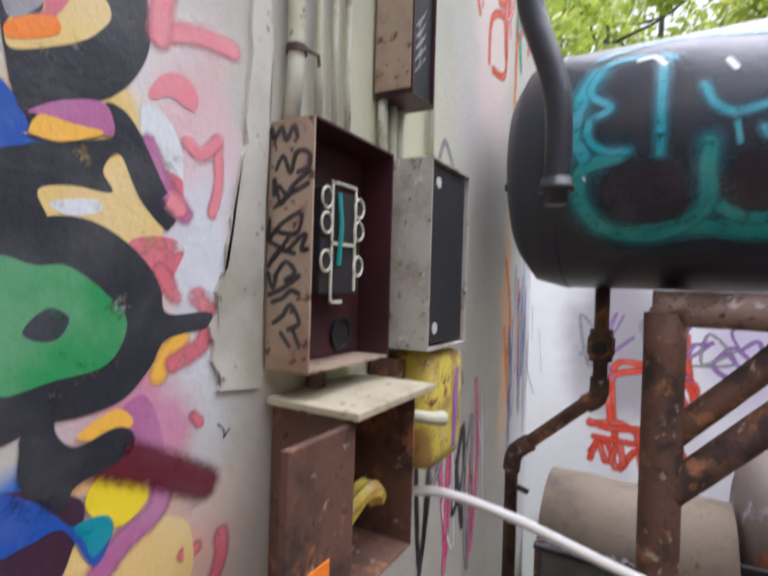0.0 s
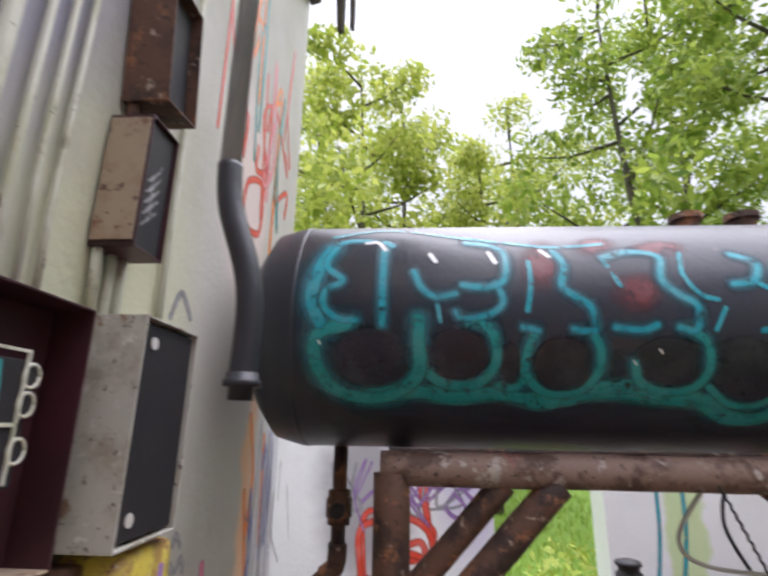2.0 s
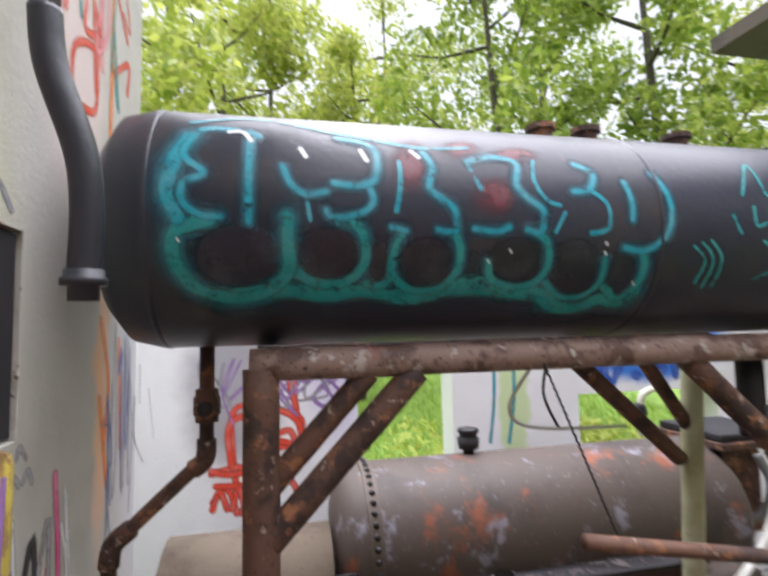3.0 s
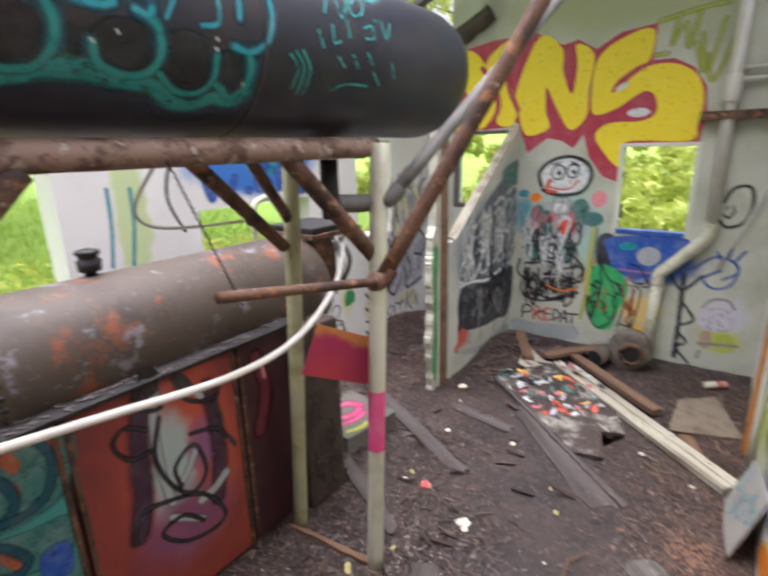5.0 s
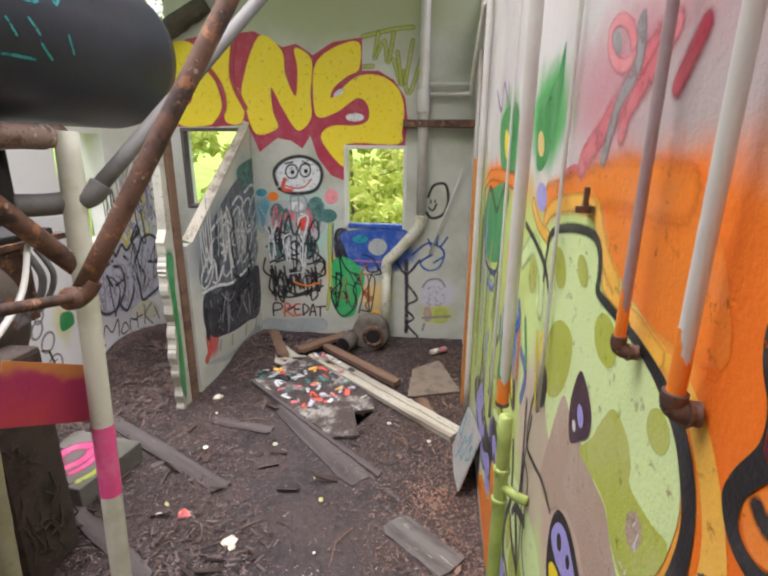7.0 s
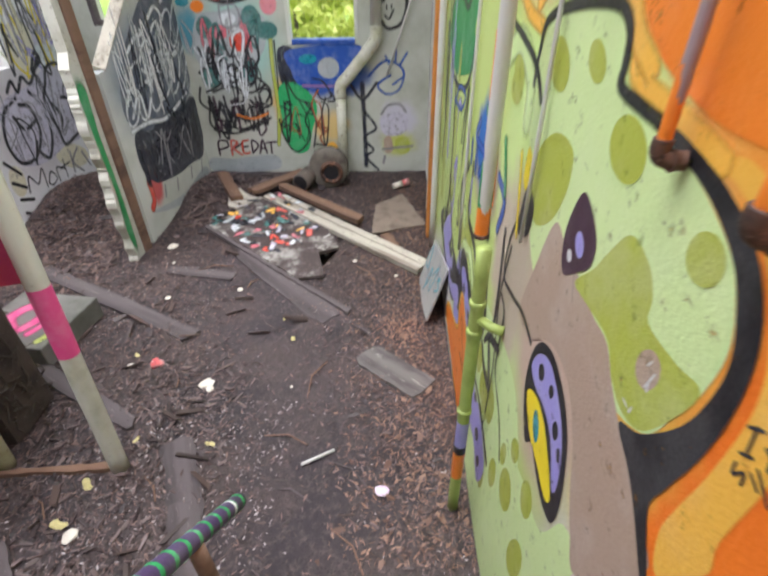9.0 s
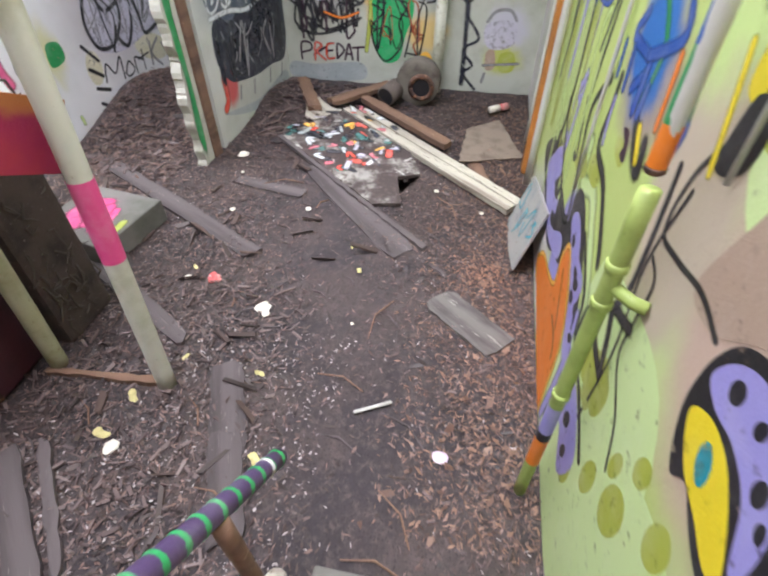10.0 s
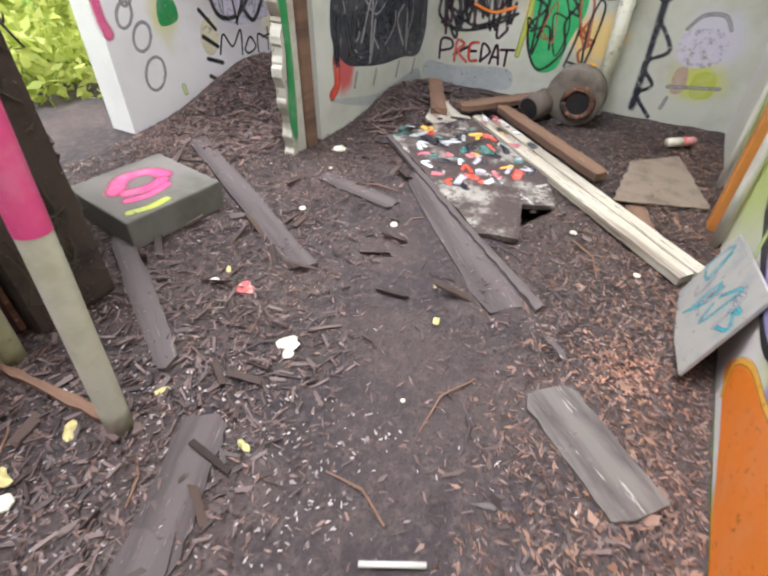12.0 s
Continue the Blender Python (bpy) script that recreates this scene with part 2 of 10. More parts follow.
def leaf_material(name, c1, c2):
    m, nodes, links, b = shader(name, 0.5)
    geo = nodes.new("ShaderNodeNewGeometry")
    col = blend(nodes, links, geo.outputs["Random Per Island"], c1, c2)
    links.new(col, b.inputs["Base Color"])
    tr = nodes.new("ShaderNodeBsdfTranslucent")
    links.new(col, tr.inputs["Color"])
    mix = nodes.new("ShaderNodeMixShader")
    mix.inputs[0].default_value = 0.5
    links.new(b.outputs[0], mix.inputs[1])
    links.new(tr.outputs[0], mix.inputs[2])
    links.new(mix.outputs[0], nodes["Material Output"].inputs["Surface"])
    return m


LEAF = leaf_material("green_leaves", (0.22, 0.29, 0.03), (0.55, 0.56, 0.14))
# Darker copy of LEAF: shade is painted into the colour of some crowns.
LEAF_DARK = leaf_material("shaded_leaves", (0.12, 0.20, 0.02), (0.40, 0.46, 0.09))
GRASS = leaf_material("grass_blades", (0.15, 0.28, 0.02), (0.36, 0.47, 0.07))
DEADLEAF = leaf_material("dead_leaves", (0.075, 0.047, 0.042), (0.27, 0.175, 0.145))
DEADLEAF.node_tree.nodes["Mix Shader"].inputs[0].default_value = 0.1


def soil():
    m, nodes, links, b = shader("damp_soil", 0.85)
    co = nodes.new("ShaderNodeTexCoord").outputs["Object"]
    big = tex_noise(nodes, links, co, 1.3, 5)
    mid = tex_noise(nodes, links, co, 18, 6, 0.75)
    fine = tex_noise(nodes, links, co, 90, 5, 0.7)
    col = blend(nodes, links, ramp(nodes, links, big, 0.42, 0.6), (0.042, 0.034, 0.038), (0.072, 0.054, 0.052))
    col = blend(nodes, links, ramp(nodes, links, mid, 0.45, 0.7), col, (0.105, 0.080, 0.076))
    col = blend(nodes, links, ramp(nodes, links, fine, 0.56, 0.62), col, (0.032, 0.025, 0.024))
    links.new(col, b.inputs["Base Color"])
    relief(nodes, links, b, mid, 0.8, 0.02)
    return m


# Brighter copy of LEAF: sunlight is put into the leaf colour.
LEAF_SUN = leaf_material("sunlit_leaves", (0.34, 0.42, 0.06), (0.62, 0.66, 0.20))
SOIL = soil()
TURF = worn("turf", (0.20, 0.33, 0.045), (0.13, 0.23, 0.03), (0.16, 0.15, 0.06), 0.9, s1=0.8, s2=14, chips=0.64, bump=0.9, dist=0.03)

# ---- builders ----


def mesh(name, bm, mat, smooth=False):
    me = bpy.data.meshes.new(name)
    bm.to_mesh(me)
    bm.free()
    if smooth:
        me.polygons.foreach_set("use_smooth", [True] * len(me.polygons))
    me.materials.append(mat)
    return me


def part(name, bm, mat, parent, label="", smooth=False):
    ob = new(name, mesh(name, bm, mat, smooth))
    ob.parent = parent
    return tagged(ob, label=label)


def thing(name, bm, mat, label, category, group="", kind="", smooth=False):
    ob = new(name, mesh(name, bm, mat, smooth))
    return tagged(ob, label, category, group, kind)


def empty(name, label, category, at=(0, 0, 0), group="", kind=""):
    ob = new(name)
    ob.location = at
    ob.empty_display_size = 0.05
    return tagged(ob, label, category, group, kind)


def box(x0, y0, z0, x1, y1, z1, bevel=0.0, bm=None, m=None):
    bm = bm or bmesh.new()
    made = bmesh.ops.create_cube(bm, size=1)["verts"]
    bmesh.ops.scale(bm, vec=(abs(x1 - x0), abs(y1 - y0), abs(z1 - z0)), verts=made)
    bmesh.ops.translate(bm, vec=((x0 + x1) / 2, (y0 + y1) / 2, (z0 + z1) / 2), verts=made)
    if m is not None:
        bmesh.ops.transform(bm, matrix=m, verts=made)
    if bevel:
        edges = list({e for v in made for e in v.link_edges})
        bmesh.ops.bevel(bm, geom=edges, offset=bevel, segments=2, affect="EDGES", profile=0.6)
    return bm


def smooth_line(pts, steps=6, closed=False):
    """A Catmull-Rom line through the points."""
    p = [Vector(q) for q in pts]
    n = len(p)
    if n < 3 and not closed:
        return p
    out = []
    for i in range(n if closed else n - 1):
        a, b, c, d = (p[(i + k) % n] if closed else p[min(max(i + k, 0), n - 1)] for k in (-1, 0, 1, 2))
        for s in range(steps):
            t = s / steps
            out.append(0.5 * (2 * b + (c - a) * t + (2 * a - 5 * b + 4 * c - d) * t * t + (3 * b - a - 3 * c + d) * t ** 3))
    return out if closed else out + [p[-1]]


def tube(pts, r, sides=14, bm=None, smooth=False, ends=True, wobble=0.0):
    """A pipe along the points; r is a radius or one for each point."""
    line = smooth_line(pts, 7) if smooth else [Vector(q) for q in pts]
    rs = [r] * len(line) if isinstance(r, (int, float)) else r
    bm = bm or bmesh.new()
    rings = []
    up = Vector((0.31, 0.17, 0.93))
    for i, q in enumerate(line):
        way = (line[min(i + 1, len(line) - 1)] - line[max(i - 1, 0)]).normalized()
        side = way.cross(up)
        if side.length < 0.1:
            side = way.cross(Vector((1, 0, 0)))
        side.normalize()
        other = way.cross(side)
        ring = []
        for k in range(sides):
            a = 2 * math.pi * k / sides
            rr = rs[i] * (1 + wobble * noise.noise(q * 9 + Vector((k, 0, 0))))
            ring.append(bm.verts.new(q + side * math.cos(a) * rr + other * math.sin(a) * rr))
        rings.append(ring)
    for a, b in zip(rings, rings[1:]):
        for k in range(sides):
            bm.faces.new((a[k], a[(k + 1) % sides], b[(k + 1) % sides], b[k]))
    if ends:
        bm.faces.new(rings[0][::-1])
        bm.faces.new(rings[-1])
    bmesh.ops.recalc_face_normals(bm, faces=bm.faces[:])
    return bm


def lathe(profile, axis_at, axis="z", sides=32, bm=None):
    """A turned body: profile of (along, radius) round an axis through axis_at."""
    bm = bm or bmesh.new()
    rings = []
    for along, r in profile:
        ring = []
        for k in range(sides):
            a = 2 * math.pi * k / sides
            c, s = r * math.cos(a), r * math.sin(a)
            p = {"x": (along, c, s), "y": (c, along, s), "z": (c, s, along)}[axis]
            ring.append(bm.verts.new(Vector(p) + Vector(axis_at)))
        rings.append(ring)
    for a, b in zip(rings, rings[1:]):
        for k in range(sides):
            bm.faces.new((a[k], a[(k + 1) % sides], b[(k + 1) % sides], b[k]))
    for ring in (rings[0], rings[-1]):
        bm.faces.new(ring)
    bmesh.ops.recalc_face_normals(bm, faces=bm.faces[:])
    return bm


def on_wall(wall, u, z, lift):
    """A place on a wall's face: A west, B east, C south, N north, P partition."""
    if wall == "A":
        return Vector((WALL_A + lift, u, z))
    if wall == "B":
        return Vector((WALL_B - lift, u, z))
    if wall == "C":
        return Vector((u, WALL_C + lift, z))
    if wall == "N":
        return Vector((u, WALL_N - lift, z))
    return Vector((u, PART_Y - lift, z))


WALL_A, WALL_B, WALL_C, WALL_N, PART_Y = -0.505, 5.95, -0.28, 3.65, 2.37


LIFTS = [0]


def stroke(parent, wall, pts, width, mat, layer=1, name="paint_stroke", place=None):
    """One line of spray paint as a thin sheet on the wall, with a misty rim."""
    line = smooth_line([(u, z, 0) for u, z in pts], 6)
    put = place or (lambda u, z, lift: on_wall(wall, u, z, lift))
    bm = bmesh.new()
    rim = bm.verts.layers.float.new("rim")
    LIFTS[0] += 1
    base = 0.0006 + 0.00035 * layer + 0.00002 * (LIFTS[0] % 16)
    n = len(line)

    def vert(v, i, value):
        made = bm.verts.new(put(v.x, v.y, base + 0.0003 * i / n))
        made[rim] = value
        return made

    rows, ends = [], []
    for i, q in enumerate(line):
        way = line[min(i + 1, n - 1)] - line[max(i - 1, 0)]
        way = way.normalized() if way.length > 1e-6 else Vector((1, 0, 0))
        side = Vector((-way.y, way.x, 0))
        w = width * 0.58 * (1 + 0.14 * noise.noise(q * 8 + Vector((layer, 3, 1))))
        rows.append((vert(q + side * w, i, 0.0), vert(q, i, 1.0), vert(q - side * w, i, 0.0)))
        if i in (0, n - 1):
            ends.append((q, way, side, w, i))
    for a, b in zip(rows, rows[1:]):
        bm.faces.new((a[0], b[0], b[1], a[1]))
        bm.faces.new((a[1], b[1], b[2], a[2]))
    for (q, way, side, w, i), row, sign in ((ends[0], rows[0], -1), (ends[-1], rows[-1], 1)):
        arc = [row[0]] + [vert(q + side * w * math.cos(t) + way * sign * w * math.sin(t), i, 0.0) for t in (0.6, 1.2, 1.94, 2.54)] + [row[2]]
        for a, b in zip(arc, arc[1:]):
            bm.faces.new((row[1], a, b))
    bmesh.ops.recalc_face_normals(bm, faces=bm.faces[:])
    return part(name, bm, softened(mat), parent)


def patch(parent, wall, pts, mat, layer=0, name="paint_patch", place=None, round_off=True, mist=0.02):
    """A filled shape of paint on the wall, with a misty rim."""
    line = smooth_line([(u, z, 0) for u, z in pts], 5, closed=True) if round_off else [Vector((u, z, 0)) for u, z in pts]
    put = place or (lambda u, z, lift: on_wall(wall, u, z, lift))
    bm = bmesh.new()
    rim = bm.verts.layers.float.new("rim")
    LIFTS[0] += 1
    lift = 0.0006 + 0.00035 * layer + 0.00002 * (LIFTS[0] % 16)
    if place:
        centre = sum(line, Vector()) / len(line)
        rings = [[bm.verts.new(put(*centre.lerp(v, f).xy, lift)) for v in line] for f in (1.04, 0.8, 0.5, 0.25)]
        for ring, value in zip(rings[1:], (0.25, 0.5, 0.75) if mist > 0.05 else (1.0, 1.0, 1.0)):
            for v in ring:
                v[rim] = value
        for a, b in zip(rings, rings[1:]):
            for k in range(len(line)):
                bm.faces.new((a[k], a[(k + 1) % len(line)], b[(k + 1) % len(line)], b[k]))
        bm.faces.new(rings[-1])
    else:
        face = bm.faces.new([bm.verts.new(put(v.x, v.y, lift)) for v in line])
        outer = set(bm.verts)
        bmesh.ops.inset_region(bm, faces=[face], thickness=mist, use_even_offset=False, use_boundary=True)
        for v in bm.verts:
            v[rim] = 0.0 if v in outer else 1.0
        bmesh.ops.triangulate(bm, faces=[f for f in bm.faces if len(f.verts) > 4])
    return part(name, bm, softened(mat), parent)


def wild(parent, wall, u0, z0, u1, z1, count, width, mats, seed, layer=2, place=None, loops=5):
    """A tangle of overlapping tag lines that cannot be read."""
    rnd = random.Random(seed)
    du, dz = (u1 - u0), (z1 - z0)
    for i in range(count):
        cu, cz = u0 + du * (i + rnd.uniform(0.2, 0.8)) / count, z0 + dz * rnd.uniform(0.35, 0.65)
        a, pts = rnd.uniform(0, 6.28), []
        for k in range(loops):
            r = rnd.uniform(0.25, 0.5)
            pts.append((cu + du / max(2, count * 0.55) * r * math.cos(a), cz + dz * r * math.sin(a)))
            a += rnd.choice((1.5, 2.2, -1.9, 2.7))
        stroke(parent, wall, pts, width * rnd.uniform(0.7, 1.2), mats[i % len(mats)], layer, place=place)


def oval(cu, cz, ru, rz, turn=0.0, count=10):
    c, s = math.cos(radians(turn)), math.sin(radians(turn))
    pts = []
    for k in range(count):
        a = 2 * math.pi * k / count
        x, y = ru * math.cos(a), rz * math.sin(a)
        pts.append((cu + x * c - y * s, cz + x * s + y * c))
    return pts


def wall_with_holes(name, axis, at, depth, u0, u1, z0, z1, holes, mat, label):
    """A wall in the plane axis = at, of that depth (signed, away from the room), with openings (u0, u1, z0, z1) through it."""
    us = sorted({u0, u1, *[h[0] for h in holes], *[h[1] for h in holes]})
    zs = sorted({z0, z1, *[h[2] for h in holes], *[h[3] for h in holes]})
    us = [v for v in us if u0 <= v <= u1]
    zs = [v for v in zs if z0 <= v <= z1]
    bm = bmesh.new()
    grid = {}

    def vert(u, z, d):
        key = (u, z, d)
        if key not in grid:
            grid[key] = bm.verts.new((at + d, u, z) if axis == "x" else (u, at + d, z))
        return grid[key]

    def solid(i, j):
        if i < 0 or j < 0 or i >= len(us) - 1 or j >= len(zs) - 1:
            return False
        cu, cz = (us[i] + us[i + 1]) / 2, (zs[j] + zs[j + 1]) / 2
        return not any(h[0] < cu < h[1] and h[2] < cz < h[3] for h in holes)

    for i in range(len(us) - 1):
        for j in range(len(zs) - 1):
            if not solid(i, j):
                continue
            a, b, c, d = us[i], us[i + 1], zs[j], zs[j + 1]
            for k in (0, depth):
                bm.faces.new((vert(a, c, k), vert(b, c, k), vert(b, d, k), vert(a, d, k)))
            for there, (p, q) in (((i - 1, j), ((a, c), (a, d))), ((i + 1, j), ((b, c), (b, d))), ((i, j - 1), ((a, c), (b, c))), ((i, j + 1), ((a, d), (b, d)))):
                if not solid(*there):
                    bm.faces.new((vert(*p, 0), vert(*q, 0), vert(*q, depth), vert(*p, depth)))
    bmesh.ops.recalc_face_normals(bm, faces=bm.faces[:])
    return thing(name, bm, mat, label, "wall", kind="structure")

# ---- large structure ----


def rise(x, y):
    """Height of the ground outside: level round the building, a bank to the north and east."""
    d = max(0.0, y - 6.0)
    e = max(0.0, x - 10.0)
    far = max(0.0, math.hypot(x, y) - 14)
    h = 0.16 * d + 0.10 * e
    return -0.06 + min(h, 3.4) * (1 if far < 60 else 0.9) + 0.12 * noise.noise(Vector((x * 0.3, y * 0.3, 0))) * min(1, (d + e) * 0.3)


def ground_sheet():
    bm = bmesh.new()
    ticks = [-900, -400, -200, -110, -60, -40, -28] + [-20 + 1.2 * k for k in range(46)] + [40, 48, 64, 110, 200, 400, 900]
    rows = [[bm.verts.new((x, y, rise(x, y))) for x in ticks] for y in ticks]
    for a, b in zip(rows, rows[1:]):
        for k in range(len(ticks) - 1):
            bm.faces.new((a[k], a[k + 1], b[k + 1], b[k]))
    return thing("ground", bm, TURF, "rough green turf rising in a bank behind the building", "ground", kind="structure", smooth=True)


ground_sheet()


def floor_height(x, y):
    heap = 0.26 * math.exp(-((x - 5.0) / 0.8) ** 2 - ((y - 3.6) / 0.5) ** 2) + 0.10 * math.exp(-((x - 5.3) / 0.5) ** 2 - ((y - 2.3) / 0.22) ** 2)
    return heap + 0.022 * noise.noise(Vector((x * 1.4, y * 1.4, 4))) + 0.012 * noise.noise(Vector((x * 5, y * 5, 1))) + 0.006 * noise.noise(Vector((x * 16, y * 16, 2)))


def floor_sheet():
    bm = bmesh.new()
    nx, ny = 150, 100
    grid = [[bm.verts.new((-0.5 + 6.45 * i / nx, -0.28 + 3.95 * j / ny, floor_height(-0.5 + 6.45 * i / nx, -0.28 + 3.95 * j / ny))) for i in range(nx + 1)] for j in range(ny + 1)]
    for a, b in zip(grid, grid[1:]):
        for k in range(nx):
            bm.faces.new((a[k], a[k + 1], b[k + 1], b[k]))
    return thing("floor", bm, SOIL, "damp dark soil floor strewn with leaf litter", "floor", kind="structure", smooth=True)


floor_sheet()

MAT_A = painted_wall("west_wall_paint", (0.56, 0.54, 0.49), (0.42, 0.41, 0.33), [
    (0.50, 2.60, 0.13, 0.20, 0.5, (0.72, 0.68, 0.66)),
    (0.44, 2.62, 0.10, 0.05, 0.3, (0.78, 0.58, 0.20)),
    (0.42, 2.52, 0.13, 0.04, 0.3, (0.80, 0.66, 0.34)),
    (0.36, 2.57, 0.05, 0.06, 0.3, (0.05, 0.12, 0.36)),
    (0.40, 2.24, 0.10, 0.06, 0.3, (0.04, 0.16, 0.50)),
    (0.47, 2.27, 0.04, 0.04, 0.3, (0.80, 0.55, 0.06)),
    (0.50, 2.31, 0.06, 0.09, 0.5, (0.62, 0.28, 0.40)),
    (0.57, 2.42, 0.05, 0.05, 0.5, (0.80, 0.42, 0.14)),
    (0.52, 2.14, 0.12, 0.09, 0.6, (0.66, 0.40, 0.30)),
    (0.59, 2.60, 0.05, 0.15, 0.7, (0.72, 0.42, 0.44)),
    # grey-violet darkening high up behind the conduits
    (0.80, 3.45, 0.22, 0.50, 0.6, (0.30, 0.29, 0.36)),
    (0.60, 2.45, 0.05, 0.18, 0.7, (0.66, 0.70, 0.74)),
    (1.10, 2.60, 0.30, 0.60, 0.5, (0.60, 0.60, 0.42)),
    (1.75, 3.30, 0.20, 0.35, 0.5, (0.74, 0.62, 0.58)),
    (1.98, 2.30, 0.06, 0.40, 0.5, (0.80, 0.48, 0.26)),
    (2.6, 2.2, 0.5, 0.9, 0.4, (0.70, 0.70, 0.74)),
], "y")
MAT_B = painted_wall("east_wall_paint", (0.56, 0.58, 0.51), (0.38, 0.40, 0.31), [
    (1.10, 3.85, 1.4, 0.35, 0.5, (0.40, 0.43, 0.26)),
    (1.75, 1.45, 0.38, 0.45, 0.5, (0.36, 0.58, 0.52)),
    (1.9, 0.95, 0.35, 0.30, 0.5, (0.40, 0.42, 0.38)),
    (0.85, 1.12, 0.48, 0.24, 0.25, (0.03, 0.10, 0.42)),
    (0.85, 1.13, 0.18, 0.09, 0.3, (0.56, 0.52, 0.20)),
    (1.35, 0.78, 0.12, 0.30, 0.4, (0.66, 0.42, 0.12)),
    (0.85, 0.55, 0.20, 0.16, 0.4, (0.72, 0.54, 0.22)),
    (0.06, 0.62, 0.20, 0.22, 0.3, (0.58, 0.57, 0.64)),
    (0.05, 0.35, 0.18, 0.14, 0.4, (0.54, 0.58, 0.16)),
    (2.25, 1.55, 0.14, 0.2, 0.5, (0.10, 0.34, 0.44)),
], "y")
MAT_C = painted_wall("south_wall_paint", (0.70, 0.68, 0.67), (0.56, 0.52, 0.52), [
    (1.00, 2.52, 0.55, 0.16, 0.5, (0.58, 0.30, 0.34)),
    (0.80, 2.44, 0.30, 0.14, 0.6, (0.50, 0.42, 0.42)),
    (1.85, 2.50, 0.30, 0.16, 0.4, (0.08, 0.42, 0.12)),
    (2.90, 2.50, 0.35, 0.18, 0.4, (0.24, 0.48, 0.22)),
    (0.72, 2.27, 0.60, 0.13, 0.5, (0.90, 0.21, 0.01)),
    (0.80, 2.20, 0.75, 0.14, 0.3, (0.90, 0.20, 0.01)),
    (2.90, 2.15, 1.20, 0.16, 0.3, (0.90, 0.21, 0.01)),
    (0.35, 2.05, 0.33, 0.34, 0.3, (0.90, 0.19, 0.01)),
    (2.20, 1.25, 1.30, 1.00, 0.12, (0.56, 0.68, 0.22)),
    (4.40, 1.20, 1.10, 1.10, 0.2, (0.52, 0.62, 0.24)),
    (1.30, 1.70, 0.62, 0.60, 0.12, (0.62, 0.78, 0.30)),
    (1.12, 1.50, 0.30, 0.42, 0.3, (0.60, 0.45, 0.36)),
    (1.60, 1.42, 0.25, 0.32, 0.3, (0.58, 0.49, 0.38)),
    (0.50, 1.72, 0.34, 0.56, 0.12, (0.90, 0.19, 0.01)),
    (0.76, 1.70, 0.10, 0.40, 0.5, (0.88, 0.50, 0.08)),
    (0.45, 1.30, 0.22, 0.50, 0.3, (0.90, 0.21, 0.01)),
    (2.20, 1.55, 0.28, 0.22, 0.3, (0.42, 0.34, 0.27)),
    (2.25, 1.60, 0.20, 0.20, 0.3, (0.04, 0.18, 0.55)),
    (2.20, 0.40, 0.42, 0.45, 0.25, (0.50, 0.58, 0.22)),
    (2.35, 0.30, 0.30, 0.38, 0.10, (0.80, 0.36, 0.04)),
    (2.62, 0.55, 0.14, 0.34, 0.2, (0.34, 0.32, 0.68)),
    (5.40, 1.40, 0.30, 2.50, 0.4, (0.64, 0.64, 0.58)),
], "x")
MAT_N = painted_wall("north_wall_paint", (0.88, 0.88, 0.89), (0.80, 0.80, 0.80), [
    (-0.25, 2.1, 0.30, 0.5, 0.4, (0.40, 0.38, 0.40)),
    (0.45, 2.2, 0.20, 0.4, 0.6, (0.66, 0.62, 0.76)),
    (2.95, 2.35, 0.72, 0.30, 0.2, (0.05, 0.20, 0.62)),
    (1.76, 2.0, 0.12, 0.75, 0.2, (0.62, 0.74, 0.42)),
    (5.0, 0.9, 0.6, 0.5, 0.5, (0.60, 0.56, 0.58)),
    (4.1, 0.75, 0.1, 0.2, 0.6, (0.74, 0.72, 0.40)),
], "x")
MAT_P = painted_wall("partition_paint", (0.64, 0.66, 0.61), (0.52, 0.54, 0.48), [
    (5.1, 1.35, 0.8, 0.5, 0.4, (0.20, 0.24, 0.30)),
    (5.2, 0.75, 0.65, 0.32, 0.3, (0.03, 0.035, 0.05)),
    (4.55, 0.45, 0.12, 0.18, 0.4, (0.60, 0.12, 0.12)),
    (5.7, 1.7, 0.3, 0.5, 0.5, (0.24, 0.42, 0.44)),
], "x")

wall_west = wall_with_holes("wall_west", "x", WALL_A, -0.25, -0.53, 2.36, 0, 5.54, [], MAT_A, "tall white plastered wall covered with sprayed graffiti")
wall_south = wall_with_holes("wall_south", "y", WALL_C, -0.25, -0.505, 6.2, 0, 3.9, [], MAT_C, "plastered wall with a large green and orange mural")
wall_east = wall_with_holes("wall_east", "x", WALL_B, 0.25, -0.28, 3.9, 0, 5.0, [(0.478, 1.23, 1.42, 2.40), (2.49, 3.25, 1.62, 2.59), (3.30, 3.9, 3.62, 5.0)], MAT_B, "pale green plastered wall with two window openings and yellow lettering")
wall_north = wall_with_holes("wall_north", "y", WALL_N, 0.25, -1.6, 5.95, 0, 2.9, [(0.58, 1.28, 0, 2.75), (2.30, 3.58, 0, 1.97), (4.35, 5.04, 1.40, 2.50)], MAT_N, "white wall with doorways, a window opening and graffiti")

wall_with_holes("wall_annex", "x", -1.35, -0.25, 2.36, 3.65, 0, 3.3, [], PLASTER, "plain white plastered wall")
wall_with_holes("wall_return", "y", 2.36, -0.2, -1.6, -0.755, 0, 3.3, [], PLASTER, "plain white plastered wall")

